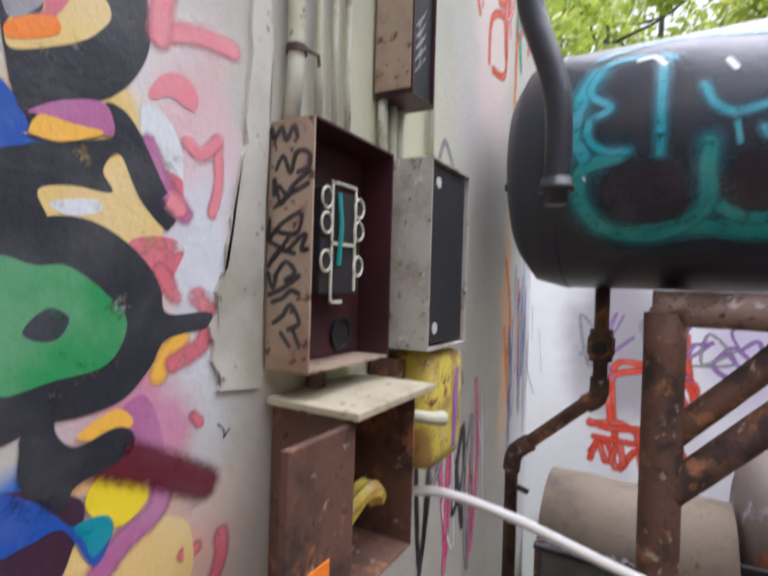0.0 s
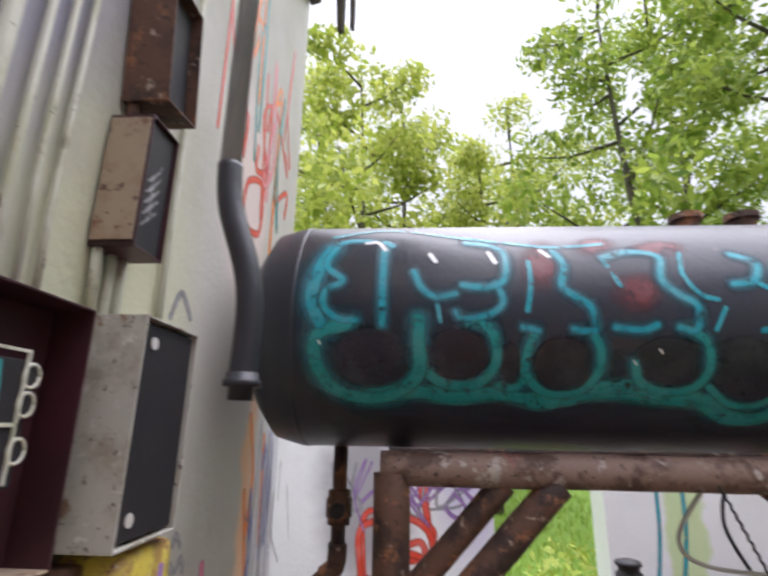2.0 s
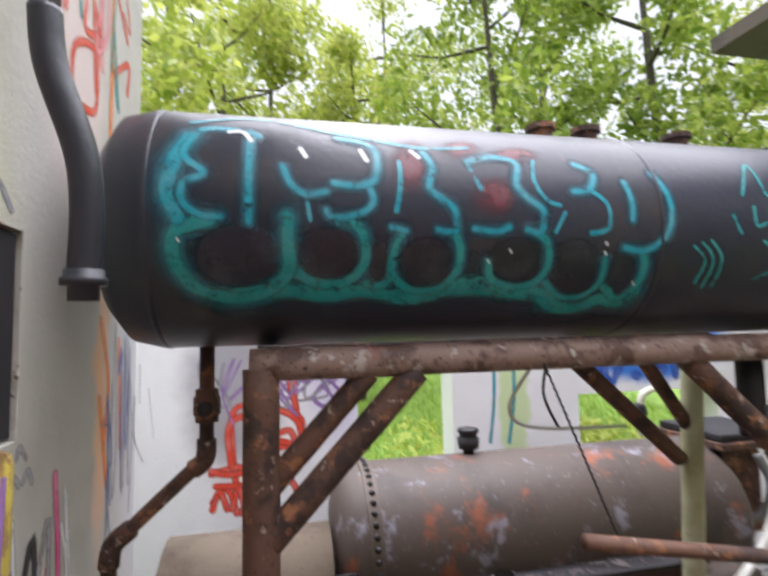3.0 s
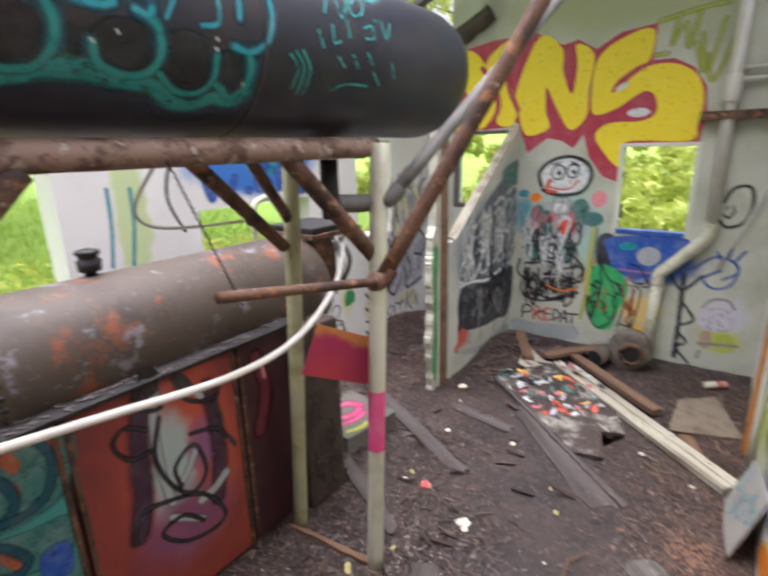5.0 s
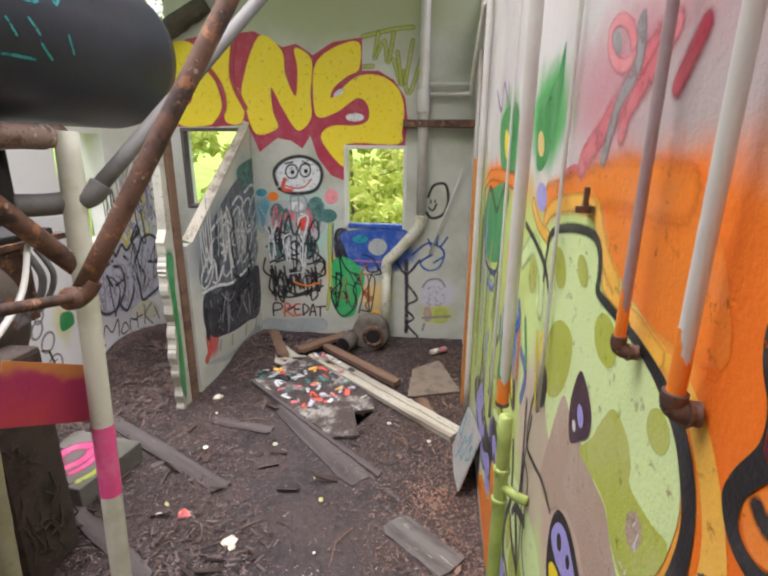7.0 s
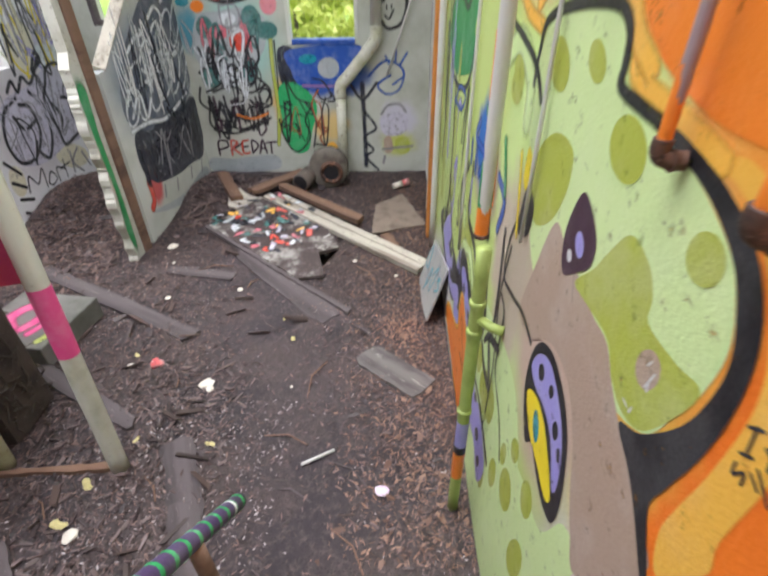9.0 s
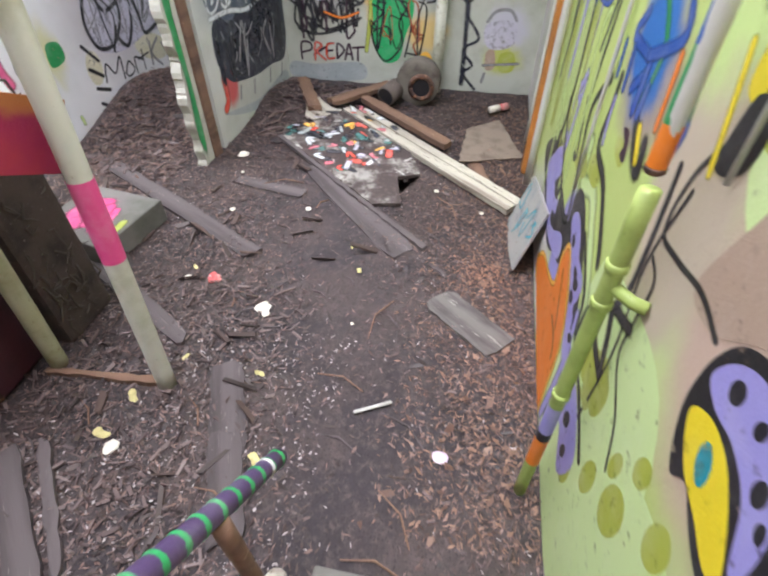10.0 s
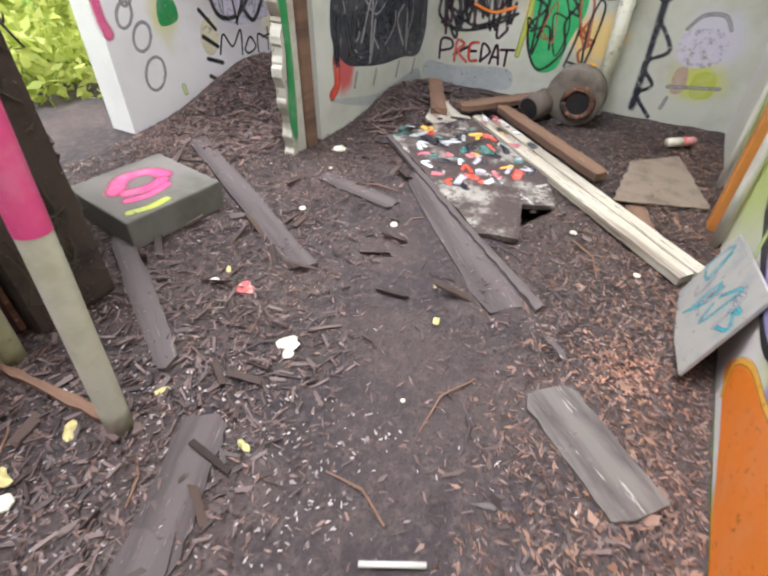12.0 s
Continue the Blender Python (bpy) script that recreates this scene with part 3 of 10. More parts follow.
WOOD_ROOF = worn("dark_roof_timber", (0.10, 0.08, 0.07), (0.05, 0.042, 0.038), (0.18, 0.15, 0.13), 0.9)
# Added slab, out of view, that darkens the east wall, partition and far floor.
thing("ceiling_east", box(4.05, -0.53, 5.02, 6.2, 3.9, 5.16), WOOD_ROOF, "added dark slab, out of view, that shades the far end", "roof", kind="structure")
# Roof scrap is known at the far edge; the rest is added for shade.
thing("ceiling_west", box(-0.755, -0.53, 5.55, 0.05, 2.36, 5.68), WOOD_ROOF, "dark roof slab, extended from a roof scrap to shade the entrance wall", "roof", kind="structure")


def partition():
    bm = bmesh.new()
    outline = [(4.2, 0), (5.94, 0), (5.94, 2.60), (4.34, 1.52), (4.2, 1.50)]
    front = [bm.verts.new((u, PART_Y, z)) for u, z in outline]
    back = [bm.verts.new((u, PART_Y + 0.11, z)) for u, z in outline]
    bm.faces.new(front)
    bm.faces.new(back[::-1])
    for k in range(len(outline)):
        bm.faces.new((front[k], front[(k + 1) % 5], back[(k + 1) % 5], back[k]))
    bmesh.ops.recalc_face_normals(bm, faces=bm.faces[:])
    return thing("partition_wall", bm, MAT_P, "broken partition wall with a slanting top and graffiti", "wall", kind="structure")


wall_partition = partition()
part("coping_board", tube([(4.30, PART_Y + 0.05, 1.50), (5.95, PART_Y + 0.05, 2.63)], [0.065, 0.06], 4), WOOD_PALE, wall_partition, "pale board along the slanting edge")
post = thing("wall_post", box(4.03, 2.36, 0, 4.14, 2.47, 2.75, 0.012), WOOD_BROWN, "dark brown timber post at the partition's end", "post", kind="structure")


DIRTY_PLASTER = worn("dirty_plaster", (0.56, 0.55, 0.48), (0.36, 0.34, 0.27), (0.20, 0.17, 0.13), s1=5, s2=30, chips=0.6)


def jagged_pier():
    bm = bmesh.new()
    rnd = random.Random(4)
    left = []
    z = 0.0
    while z < 1.62:
        left.append((3.865 + rnd.uniform(-0.006, 0.006) + 0.018 * math.sin(z * 9) + 0.01 * math.sin(z * 31), z))
        z += rnd.uniform(0.012, 0.045)
    outline = [(4.02, 0)] + [(4.02, 2.7), (3.96, 2.7), (3.93, 1.7)] + left[::-1]
    front = [bm.verts.new((u, 2.38, v)) for u, v in outline]
    back = [bm.verts.new((u, 2.46, v)) for u, v in outline]
    n = len(outline)
    face = [bm.faces.new(front), bm.faces.new(back[::-1])]
    for k in range(n):
        bm.faces.new((front[k], front[(k + 1) % n], back[(k + 1) % n], back[k]))
    bmesh.ops.recalc_face_normals(bm, faces=bm.faces[:])
    bmesh.ops.triangulate(bm, faces=[f for f in bm.faces if len(f.verts) > 4])
    return thing("broken_plaster_edge", bm, DIRTY_PLASTER, "broken white plaster edge with a green sprayed line", "wall", kind="structure")


pier = jagged_pier()
patch(pier, "P", [(3.86, 0.25), (3.93, 0.1), (3.96, 0.6), (3.95, 1.2), (3.98, 1.48), (3.87, 1.5), (3.88, 1.0), (3.90, 0.6)], SP_GREEN, 1, place=lambda u, z, lift: Vector((u, 2.377 - lift, z)))

# window frames of the east wall
for name, (a, b, c, d), mat in (("window_1", (0.478, 1.23, 1.42, 2.40), PLASTER), ("window_2", (2.49, 3.25, 1.62, 2.59), WOOD_GREY)):
    w = empty(name, "empty window opening with a painted frame", "window", (WALL_B, (a + b) / 2, c), kind="structure")
    inv = Matrix.Translation((-WALL_B, -(a + b) / 2, -c))
    for piece, co in (("frame_side", (a, a + 0.04, c, d)), ("frame_side", (b - 0.04, b, c, d)), ("frame_top", (a + 0.04, b - 0.04, d - 0.04, d)), ("window_sill", (a + 0.04, b - 0.04, c, c + 0.05))):
        bm = box(WALL_B - 0.012, co[0], co[2], WALL_B + 0.10, co[1], co[3], 0.006)
        bmesh.ops.transform(bm, matrix=inv, verts=bm.verts[:])
        part(piece, bm, SP_BLUE if piece == "window_sill" and name == "window_1" else mat, w)

# stair and landing at the entrance corner
stair = empty("entrance_stair", "worn concrete steps down from a landing", "stairs", (0, 0, 0), kind="structure")
for k, (x0, x1, top) in enumerate(((-0.50, 0.12, 0.97), (0.12, 0.36, 0.80), (0.36, 0.60, 0.62), (0.60, 0.84, 0.42), (0.84, 1.09, 0.21))):
    part("landing" if k == 0 else "step", box(x0 + 0.002, -0.275, -0.05, x1, 0.55, top, 0.012), CONCRETE, stair)

# ---- tank on its frame ----
TY, TZ, TR = 1.80, 2.83, 0.35
tank = empty("storage_tank", "dark steel cylindrical tank sprayed with teal bubble letters", "tank", (1.15, TY, TZ - TR))
toff = Vector((-1.15, -TY, -(TZ - TR)))


def shifted(bm, by):
    bmesh.ops.translate(bm, vec=by, verts=bm.verts[:])
    return bm


prof = [(-0.415, 0.06), (-0.41, 0.18), (-0.39, 0.27), (-0.345, 0.33), (-0.27, TR), (2.60, TR), (2.68, 0.335), (2.735, 0.28), (2.765, 0.18), (2.77, 0.05)]
tank_shell = part("shell", shifted(lathe(prof, (0, TY, TZ), "x", 72), toff), TANK_MAT, tank, smooth=True)
part("weld_seam", shifted(lathe([(-0.262, TR + 0.0005), (-0.259, TR + 0.002), (-0.251, TR + 0.002), (-0.248, TR + 0.0005)], (0, TY, TZ), "x", 72), toff), TANK_MAT, tank)
part("weld_seam", shifted(lathe([(1.16, TR + 0.0005), (1.164, TR + 0.003), (1.172, TR + 0.003), (1.176, TR + 0.0005)], (0, TY, TZ), "x", 72), toff), TANK_MAT, tank)
for x in (0.98, 1.16, 1.55):
    part("filler_cap", shifted(lathe([(0, 0.04), (0.035, 0.04), (0.04, 0.052), (0.06, 0.052), (0.065, 0.03)], (x, TY - 0.02, TZ + TR - 0.005), "z", 16), toff), RUST, tank)
part("plug", shifted(lathe([(-0.44, 0.012), (-0.425, 0.016), (-0.40, 0.02)], (0, TY - 0.1, TZ - 0.04), "x", 10), toff), RUST, tank)


def on_tank(u, a, lift):
    """u along the tank, a metres up round it from its front line."""
    r, a = TR + lift, math.degrees(a / TR)
    return Vector((u, TY - r * math.cos(radians(a)), TZ + r * math.sin(radians(a)))) + toff


frame_thing = empty("tank_frame", "rusted welded pipe frame carrying the tank", "frame", (0, 1.62, 0))
foff = Vector((0, -1.62, 0))


def frame_pipe(name, pts, r, mat=RUST, label="", wob=0.06, smooth=False):
    return part(name, shifted(tube(pts, r, 14, wobble=wob, smooth=smooth), foff), mat, frame_thing, label, smooth=True)


def along(a, b, n=10):
    return [tuple(Vector(a).lerp(Vector(b), k / n)) for k in range(n + 1)]


frame_pipe("top_bar", along((-0.02, 1.62, 2.432), (1.97, 1.62, 2.432), 30), 0.046, RUST_PALE)
frame_pipe("top_bar", along((-0.02, 2.06, 2.432), (1.90, 2.06, 2.432), 30), 0.046, RUST)
frame_pipe("end_bar", along((0.02, 1.62, 2.42), (0.02, 2.06, 2.42)), 0.04)
frame_pipe("end_bar", along((1.88, 1.62, 2.42), (1.88, 2.06, 2.42)), 0.04)
frame_pipe("post", along((0.01, 1.62, 0), (0.01, 1.62, 2.42), 24), 0.05, RUST, "flaking rusted corner post")
frame_pipe("post", along((0.01, 2.06, 0), (0.01, 2.06, 2.42), 24), 0.045)
frame_pipe("post", along((1.80, 2.20, 0), (1.86, 2.10, 2.42), 24), 0.045, POLE_GREEN, "mossy painted post")
frame_pipe("brace", along((0.31, 1.63, 2.40), (0.03, 1.66, 2.09)), 0.034)
frame_pipe("brace", along((0.45, 1.62, 2.40), (-0.0, 1.62, 1.93)), 0.040)
frame_pipe("brace", along((1.16, 1.95, 2.40), (1.78, 2.12, 1.92)), 0.034)
frame_pipe("brace", along((1.40, 1.64, 2.40), (1.95, 1.60, 1.86)), 0.040)
frame_pipe("brace", along((1.55, 2.06, 2.40), (1.84, 2.12, 2.05)), 0.03)

pole = empty("painted_pole", "cream painted steel pole with a pink band", "pole", (1.80, 1.58, 0))
poff = Vector((-1.80, -1.58, 0))
part("shaft", shifted(tube(along((1.80, 1.58, 0), (1.95, 1.575, 2.45), 24), 0.046, 16, wobble=0.02), poff), POLE_WHITE, pole, smooth=True)
part("pink_band", shifted(tube(along((1.849, 1.578, 0.80), (1.871, 1.578, 1.16), 4), 0.0475, 16, ends=False), poff), SP_PINK, pole, "bright pink sprayed band", smooth=True)

loose = empty("bent_pipe", "brown rusted pipe bent at an elbow", "pipe", (1.40, 1.19, 1.94))
loff = Vector((-1.40, -1.19, -1.94))
part("lower_pipe", shifted(tube(along((0.70, 1.21, 2.06), (1.38, 1.19, 1.945)), 0.017, 12, wobble=0.05), loff), RUST, loose, smooth=True)
part("upper_pipe", shifted(tube(along((1.41, 1.18, 1.96), (2.05, 0.42, 3.62), 12), 0.031, 14, wobble=0.05), loff), RUST, loose, smooth=True)
part("elbow", shifted(tube([(1.36, 1.19, 1.948), (1.39, 1.19, 1.942), (1.415, 1.175, 1.96), (1.43, 1.16, 1.99)], 0.036, 14, smooth=True), loff), RUST, loose, smooth=True)
PIPE_GREY = worn("grey_plastic", (0.17, 0.165, 0.16), (0.11, 0.105, 0.10), (0.26, 0.24, 0.22), 0.68, s1=6, s2=50)
grey = empty("grey_pipe_run", "grey plastic pipe with elbow fittings", "pipe", (1.95, 1.62, 2.18))
goff = Vector((-1.95, -1.62, -2.18))
part("pipe", shifted(tube(along((1.985, 1.50, 2.226), (3.38, 0.868, 3.622), 10), 0.034, 14), goff), PIPE_GREY, grey, smooth=True)
part("elbow", shifted(tube([(1.78, 1.72, 2.17), (1.90, 1.64, 2.165), (1.965, 1.53, 2.19), (2.0, 1.495, 2.24)], 0.045, 14, smooth=True), goff), PIPE_GREY, grey, smooth=True)
part("tee", shifted(tube([(1.76, 1.74, 2.10), (1.76, 1.74, 2.38)], 0.045, 14), goff), BLACK_STEEL, grey, smooth=True)

# ---- boiler ----
DRUM_MAT = blotched("painted_drum_steel", (0.095, 0.072, 0.060), [((0.055, 0.042, 0.037), 3, 0.45, 0.7, 1), ((0.27, 0.085, 0.04), 4.5, 0.55, 0.68, 2), ((0.25, 0.235, 0.28), 5.5, 0.58, 0.68, 3), ((0.16, 0.125, 0.105), 30, 0.6, 0.68, 4)])
boiler = empty("boiler", "old riveted boiler on a brick-shaped steel housing with graffiti", "boiler", (0.9, 2.75, 0))
boff = Vector((-0.9, -2.75, 0))
BY, BZ, BR = 2.76, 1.45, 0.38
drum = part("drum", shifted(lathe([(0.30, 0.05), (0.305, 0.22), (0.33, 0.32), (0.38, 0.365), (0.44, BR), (2.42, BR), (2.46, 0.36), (2.47, 0.1)], (0, BY, BZ), "x", 56), boff), DRUM_MAT, boiler, smooth=True)
part("rivet_band", shifted(lathe([(0.44, BR + 0.0005), (0.44, BR + 0.010), (0.50, BR + 0.010), (0.50, BR + 0.0005)], (0, BY, BZ), "x", 56), boff), BOILER_MAT, drum)
for k in range(26):
    a = radians(-5 + k * 7.2)
    c = Vector((0.47, BY - (BR + 0.008) * math.cos(a), BZ + (BR + 0.008) * math.sin(a))) + boff
    bm = bmesh.new()
    bmesh.ops.create_icosphere(bm, subdivisions=2, radius=0.0155, matrix=Matrix.Translation(c))
    part("rivet", bm, BLACK_STEEL, drum, smooth=True)
part("valve", shifted(lathe([(0, 0.03), (0.03, 0.028), (0.035, 0.055), (0.09, 0.06), (0.095, 0.045), (0.12, 0.05), (0.125, 0.06), (0.14, 0.055), (0.15, 0.02)], (1.06, 2.80, BZ + BR - 0.01), "z", 18), boff), BLACK_STEEL, boiler, "black valve cap", smooth=True)
housing = part("housing", shifted(box(-0.44, 2.33, 0, 1.93, 3.2, 1.37, 0.01), boff), MAROON, boiler)
MAT_PANEL_T = painted_wall("teal_panel_paint", (0.14, 0.16, 0.14), (0.075, 0.06, 0.05), [(0.1, 0.9, 0.5, 0.4, 0.3, (0.06, 0.30, 0.28)), (-0.3, 1.1, 0.2, 0.14, 0.4, (0.60, 0.20, 0.08)), (0.0, 1.1, 0.1, 0.1, 0.4, (0.5, 0.16, 0.08))], "x")
MAT_PANEL_R = painted_wall("red_panel_paint", (0.32, 0.055, 0.04), (0.16, 0.035, 0.04), [(0.1, 0.85, 0.3, 0.45, 0.5, (0.56, 0.11, 0.06)), (0.0, 0.8, 0.12, 0.4, 0.4, (0.42, 0.50, 0.50)), (0.05, 0.5, 0.25, 0.2, 0.5, (0.25, 0.08, 0.16)), (0.2, 0.9, 0.1, 0.15, 0.5, (0.30, 0.12, 0.24))], "x")
for x0, x1, mat, label in ((-0.44, 0.60, MAT_PANEL_T, "steel panel sprayed teal"), (0.62, 1.50, MAT_PANEL_R, "steel panel sprayed red and orange"), (1.52, 1.92, MAROON, "dark rusted steel panel")):
    cx = (x0 + x1) / 2
    p = part("panel", box(x0 - cx, -0.012, 0.04, x1 - cx, 0.018, 1.36, 0.006), mat, boiler, label)
    p.location = Vector((cx, 2.315, 0)) + boff
    for sx in (x0 + 0.012, x1 - 0.012):
        part("seam_strip", box(sx - cx - 0.012, -0.022, 0.04, sx - cx + 0.012, -0.012, 1.36, 0.002), RUST, p)
part("edge_angle", shifted(box(-0.44, 2.27, 1.375, 2.05, 2.40, 1.395, 0.004), boff), BLACK_STEEL, boiler, "black angle iron along the housing edge")
part("edge_angle", shifted(box(-0.44, 2.395, 1.395, 2.05, 2.41, 1.47, 0.004), boff), BLACK_STEEL, boiler)
part("end_block", shifted(box(1.935, 2.22, 0, 2.30, 3.1, 1.34, 0.03), boff), worn("muddy_steel", (0.075, 0.055, 0.045), (0.035, 0.027, 0.024), (0.20, 0.17, 0.14), 0.9, s1=6, s2=40, chips=0.62, bump=0.9, dist=0.01), boiler, "mud-caked end plate")
part("smoke_box", shifted(box(2.46, 2.55, 1.34, 2.70, 3.0, 1.80, 0.02), boff), RUST, boiler)
part("flange_plate", shifted(box(2.42, 2.52, 1.80, 2.98, 3.05, 1.84, 0.006), boff), RUST, boiler, "rusted flat plate over the smoke box")
part("cover_rim", shifted(box(2.44, 2.54, 1.842, 2.90, 3.0, 1.885, 0.012), boff), BLACK_STEEL, boiler)
part("tap", shifted(tube([(2.30, 2.98, 1.80), (2.30, 2.98, 2.0), (2.34, 2.98, 2.07), (2.46, 2.98, 2.09), (2.50, 2.98, 2.05)], 0.022, 12, smooth=True), boff), CONDUIT, boiler, "tarnished tap on a stem", smooth=True)
part("valve_wheel", shifted(lathe([(-0.02, 0.03), (-0.012, 0.055), (0.012, 0.055), (0.02, 0.03)], (2.24, 2.93, 1.96), "y", 20), boff), BLACK_STEEL, boiler, "black valve wheel", smooth=True)
part("feed_pipe", shifted(tube([(2.62, 2.50, 1.78), (2.66, 2.46, 1.62), (2.64, 2.52, 1.45), (2.50, 2.60, 1.36)], 0.022, 12, smooth=True), boff), PIPE_GREY, boiler, smooth=True)
part("feed_pipe", shifted(tube([(2.74, 2.54, 1.78), (2.77, 2.48, 1.60), (2.72, 2.56, 1.40), (2.52, 2.66, 1.30)], 0.018, 12, smooth=True), boff), PIPE_GREY, boiler, smooth=True)
part("curved_plate", shifted(lathe([(-0.44, 0.30), (0.28, 0.30)], (0, 2.62, 1.30), "x", 40), boff), worn("leaf_strewn_plate", (0.15, 0.115, 0.08), (0.085, 0.06, 0.045), (0.10, 0.06, 0.045), 0.8, s1=6, s2=30, chips=0.6, bump=0.6), boiler, "curved pale steel plate", smooth=True)



def on_panel(u, z, lift):
    """A place on the face of the housing's panels."""
    return Vector((u, 2.303 - lift, z)) + boff


root_rnd = random.Random(18)
root_mat = bmesh.new()
for k in range(150):
    on_side = k % 3 == 0
    p = Vector((1.94 + root_rnd.random() * 0.36, 2.215, root_rnd.uniform(0.1, 1.33))) if on_side else Vector((2.303, root_rnd.uniform(2.23, 3.05), root_rnd.uniform(0.1, 1.33)))
    pts = [p + boff]
    for j in range(4):
        step = Vector((root_rnd.uniform(-0.05, 0.05), root_rnd.uniform(-0.008, 0.006), root_rnd.uniform(-0.09, 0.03))) if on_side else Vector((root_rnd.uniform(-0.006, 0.008), root_rnd.uniform(-0.06, 0.06), root_rnd.uniform(-0.09, 0.03)))
        p = p + step
        p.z = max(p.z, 0.03)
        pts.append(p + boff)
    tube(pts, [0.006, 0.006, 0.005, 0.004, 0.002], 5, bm=root_mat)
tagged(part("root_mat", root_mat, BARK, boiler), "dry roots matted over the end plate", kind="stuff")
ledge_rnd = random.Random(8)
ledge_bits = bmesh.new()
for k in range(260):
    c = Vector((ledge_rnd.uniform(-0.42, 2.0), ledge_rnd.uniform(2.275, 2.39), 1.397)) + boff
    s = ledge_rnd.uniform(0.004, 0.016)
    box(-s, -s * 0.5, 0, s, s * 0.5, s * 0.5, bm=ledge_bits, m=Matrix.Translation(c) @ Matrix.Rotation(ledge_rnd.uniform(0, 3.1), 4, "Z"))
tagged(part("ledge_debris", ledge_bits, WOOD_GREY, boiler), "dry crumbs and leaves on the ledge", kind="stuff")

pink = thing("sheet_metal_panel", box(-0.25, -0.006, -0.13, 0.25, 0.006, 0.13, 0.003), painted_wall("pink_sheet_paint", (0.34, 0.02, 0.09), (0.46, 0.05, 0.04), [(0, 0.14, 0.5, 0.06, 0.5, (0.5, 0.18, 0.05))], "x"), "crimson sprayed steel sheet hung on the pole", "panel")
pink.matrix_world = pose(1.76, 1.70, 1.37, 0, 27, -8)

# ---- electrical gear on the west wall ----


def open_box(name, y0, y1, z0, z1, depth, side_mat, inner_mat, label, rim=0.004, far_mat=None):
    """A wall box without its cover: back, four sides and a lip."""
    b = empty(name, label, "electrical box", (WALL_A, (y0 + y1) / 2, z0))
    off = Vector((-WALL_A, -(y0 + y1) / 2, -z0))
    x0, x1 = WALL_A + 0.004, WALL_A + depth
    part("back_plate", shifted(box(x0, y0 + rim, z0 + rim, x0 + 0.012, y1 - rim, z1 - rim), off), inner_mat, b)
    for n, co, mat in (("side", (y0, y0 + rim, z0, z1), side_mat), ("side", (y1 - rim, y1, z0, z1), far_mat or side_mat), ("top", (y0 + rim, y1 - rim, z1 - rim, z1), far_mat or side_mat), ("bottom", (y0 + rim, y1 - rim, z0, z0 + rim), side_mat)):
        part(n, shifted(box(x0, co[0], co[2], x1, co[1], co[3], 0.0015), off), mat, b)
    return b, off


sw, so = open_box("switch_box", 0.70, 0.928, 2.343, 2.704, 0.085, BOX_CREAM, MAROON, "rusty cream switch box, open, with dark interior and black tags", far_mat=MAROON)
part("inner_lining", shifted(box(WALL_A + 0.02, 0.707, 2.35, WALL_A + 0.022, 0.921, 2.697), so), MAROON, sw)
blk = part("terminal_block", shifted(box(WALL_A + 0.022, 0.745, 2.455, WALL_A + 0.066, 0.85, 2.615, 0.003), so), BLACK_STEEL, sw, "black terminal block with pale rings")
for co in ((0.768, 0.772, 2.44, 2.628), (0.832, 0.836, 2.46, 2.628), (0.772, 0.832, 2.624, 2.628), (0.768, 0.836, 2.53, 2.535), (0.768, 0.80, 2.44, 2.445)):
    part("trim_line", shifted(box(WALL_A + 0.0665, co[0], co[2], WALL_A + 0.0695, co[1], co[3]), so), CONDUIT, blk)
part("wire", shifted(tube([(WALL_A + 0.07, 0.785, 2.61), (WALL_A + 0.072, 0.79, 2.56), (WALL_A + 0.07, 0.787, 2.50)], 0.004, 8), so), SP_TEAL, blk, "teal wire")
for y, z in ((0.757, 2.60), (0.757, 2.562), (0.757, 2.505), (0.845, 2.595), (0.845, 2.558), (0.845, 2.50)):
    part("ring", shifted(tube([(WALL_A + 0.068, y + 0.0135 * math.cos(a), z + 0.0155 * math.sin(a)) for a in [q * 0.3307 for q in range(20)]], 0.0022, 8), so), CONDUIT, blk, smooth=True)
    # Flat black disc standing for the dark hole within each ring.
    part("socket", shifted(lathe([(0, 0.012), (0.001, 0.012)], (WALL_A + 0.0665, y, z), "x", 16), so), BLACK_STEEL, blk)
part("knockout", shifted(lathe([(0, 0.030), (0.006, 0.030), (0.006, 0.024), (0.001, 0.023)], (WALL_A + 0.022, 0.865, 2.385), "x", 24), so), BLACK_STEEL, sw)
box_side = lambda u, v, lift: Vector((u, 0.70 - 0.814 - lift, v))
stroke(sw, "T", [(0.008, 0.347), (0.009, 0.35), (0.013, 0.334), (0.026, 0.35), (0.036, 0.33), (0.049, 0.349), (0.056, 0.333)], 0.0085, SP_BLACK, 1, place=box_side)
stroke(sw, "T", [(0.015, 0.253), (0.015, 0.277), (0.029, 0.241), (0.05, 0.265), (0.079, 0.283)], 0.0085, SP_BLACK, 1, place=box_side)
stroke(sw, "T", [(0.018, 0.29), (0.031, 0.308), (0.045, 0.283), (0.055, 0.311), (0.077, 0.308), (0.078, 0.29), (0.059, 0.283)], 0.0085, SP_BLACK, 1, place=box_side)
stroke(sw, "T", [(0.008, 0.217), (0.008, 0.189), (0.027, 0.179)], 0.0085, SP_BLACK, 1, place=box_side)
stroke(sw, "T", [(0.008, 0.189), (0.028, 0.21), (0.061, 0.225), (0.067, 0.213), (0.055, 0.196), (0.02, 0.201)], 0.0085, SP_BLACK, 1, place=box_side)
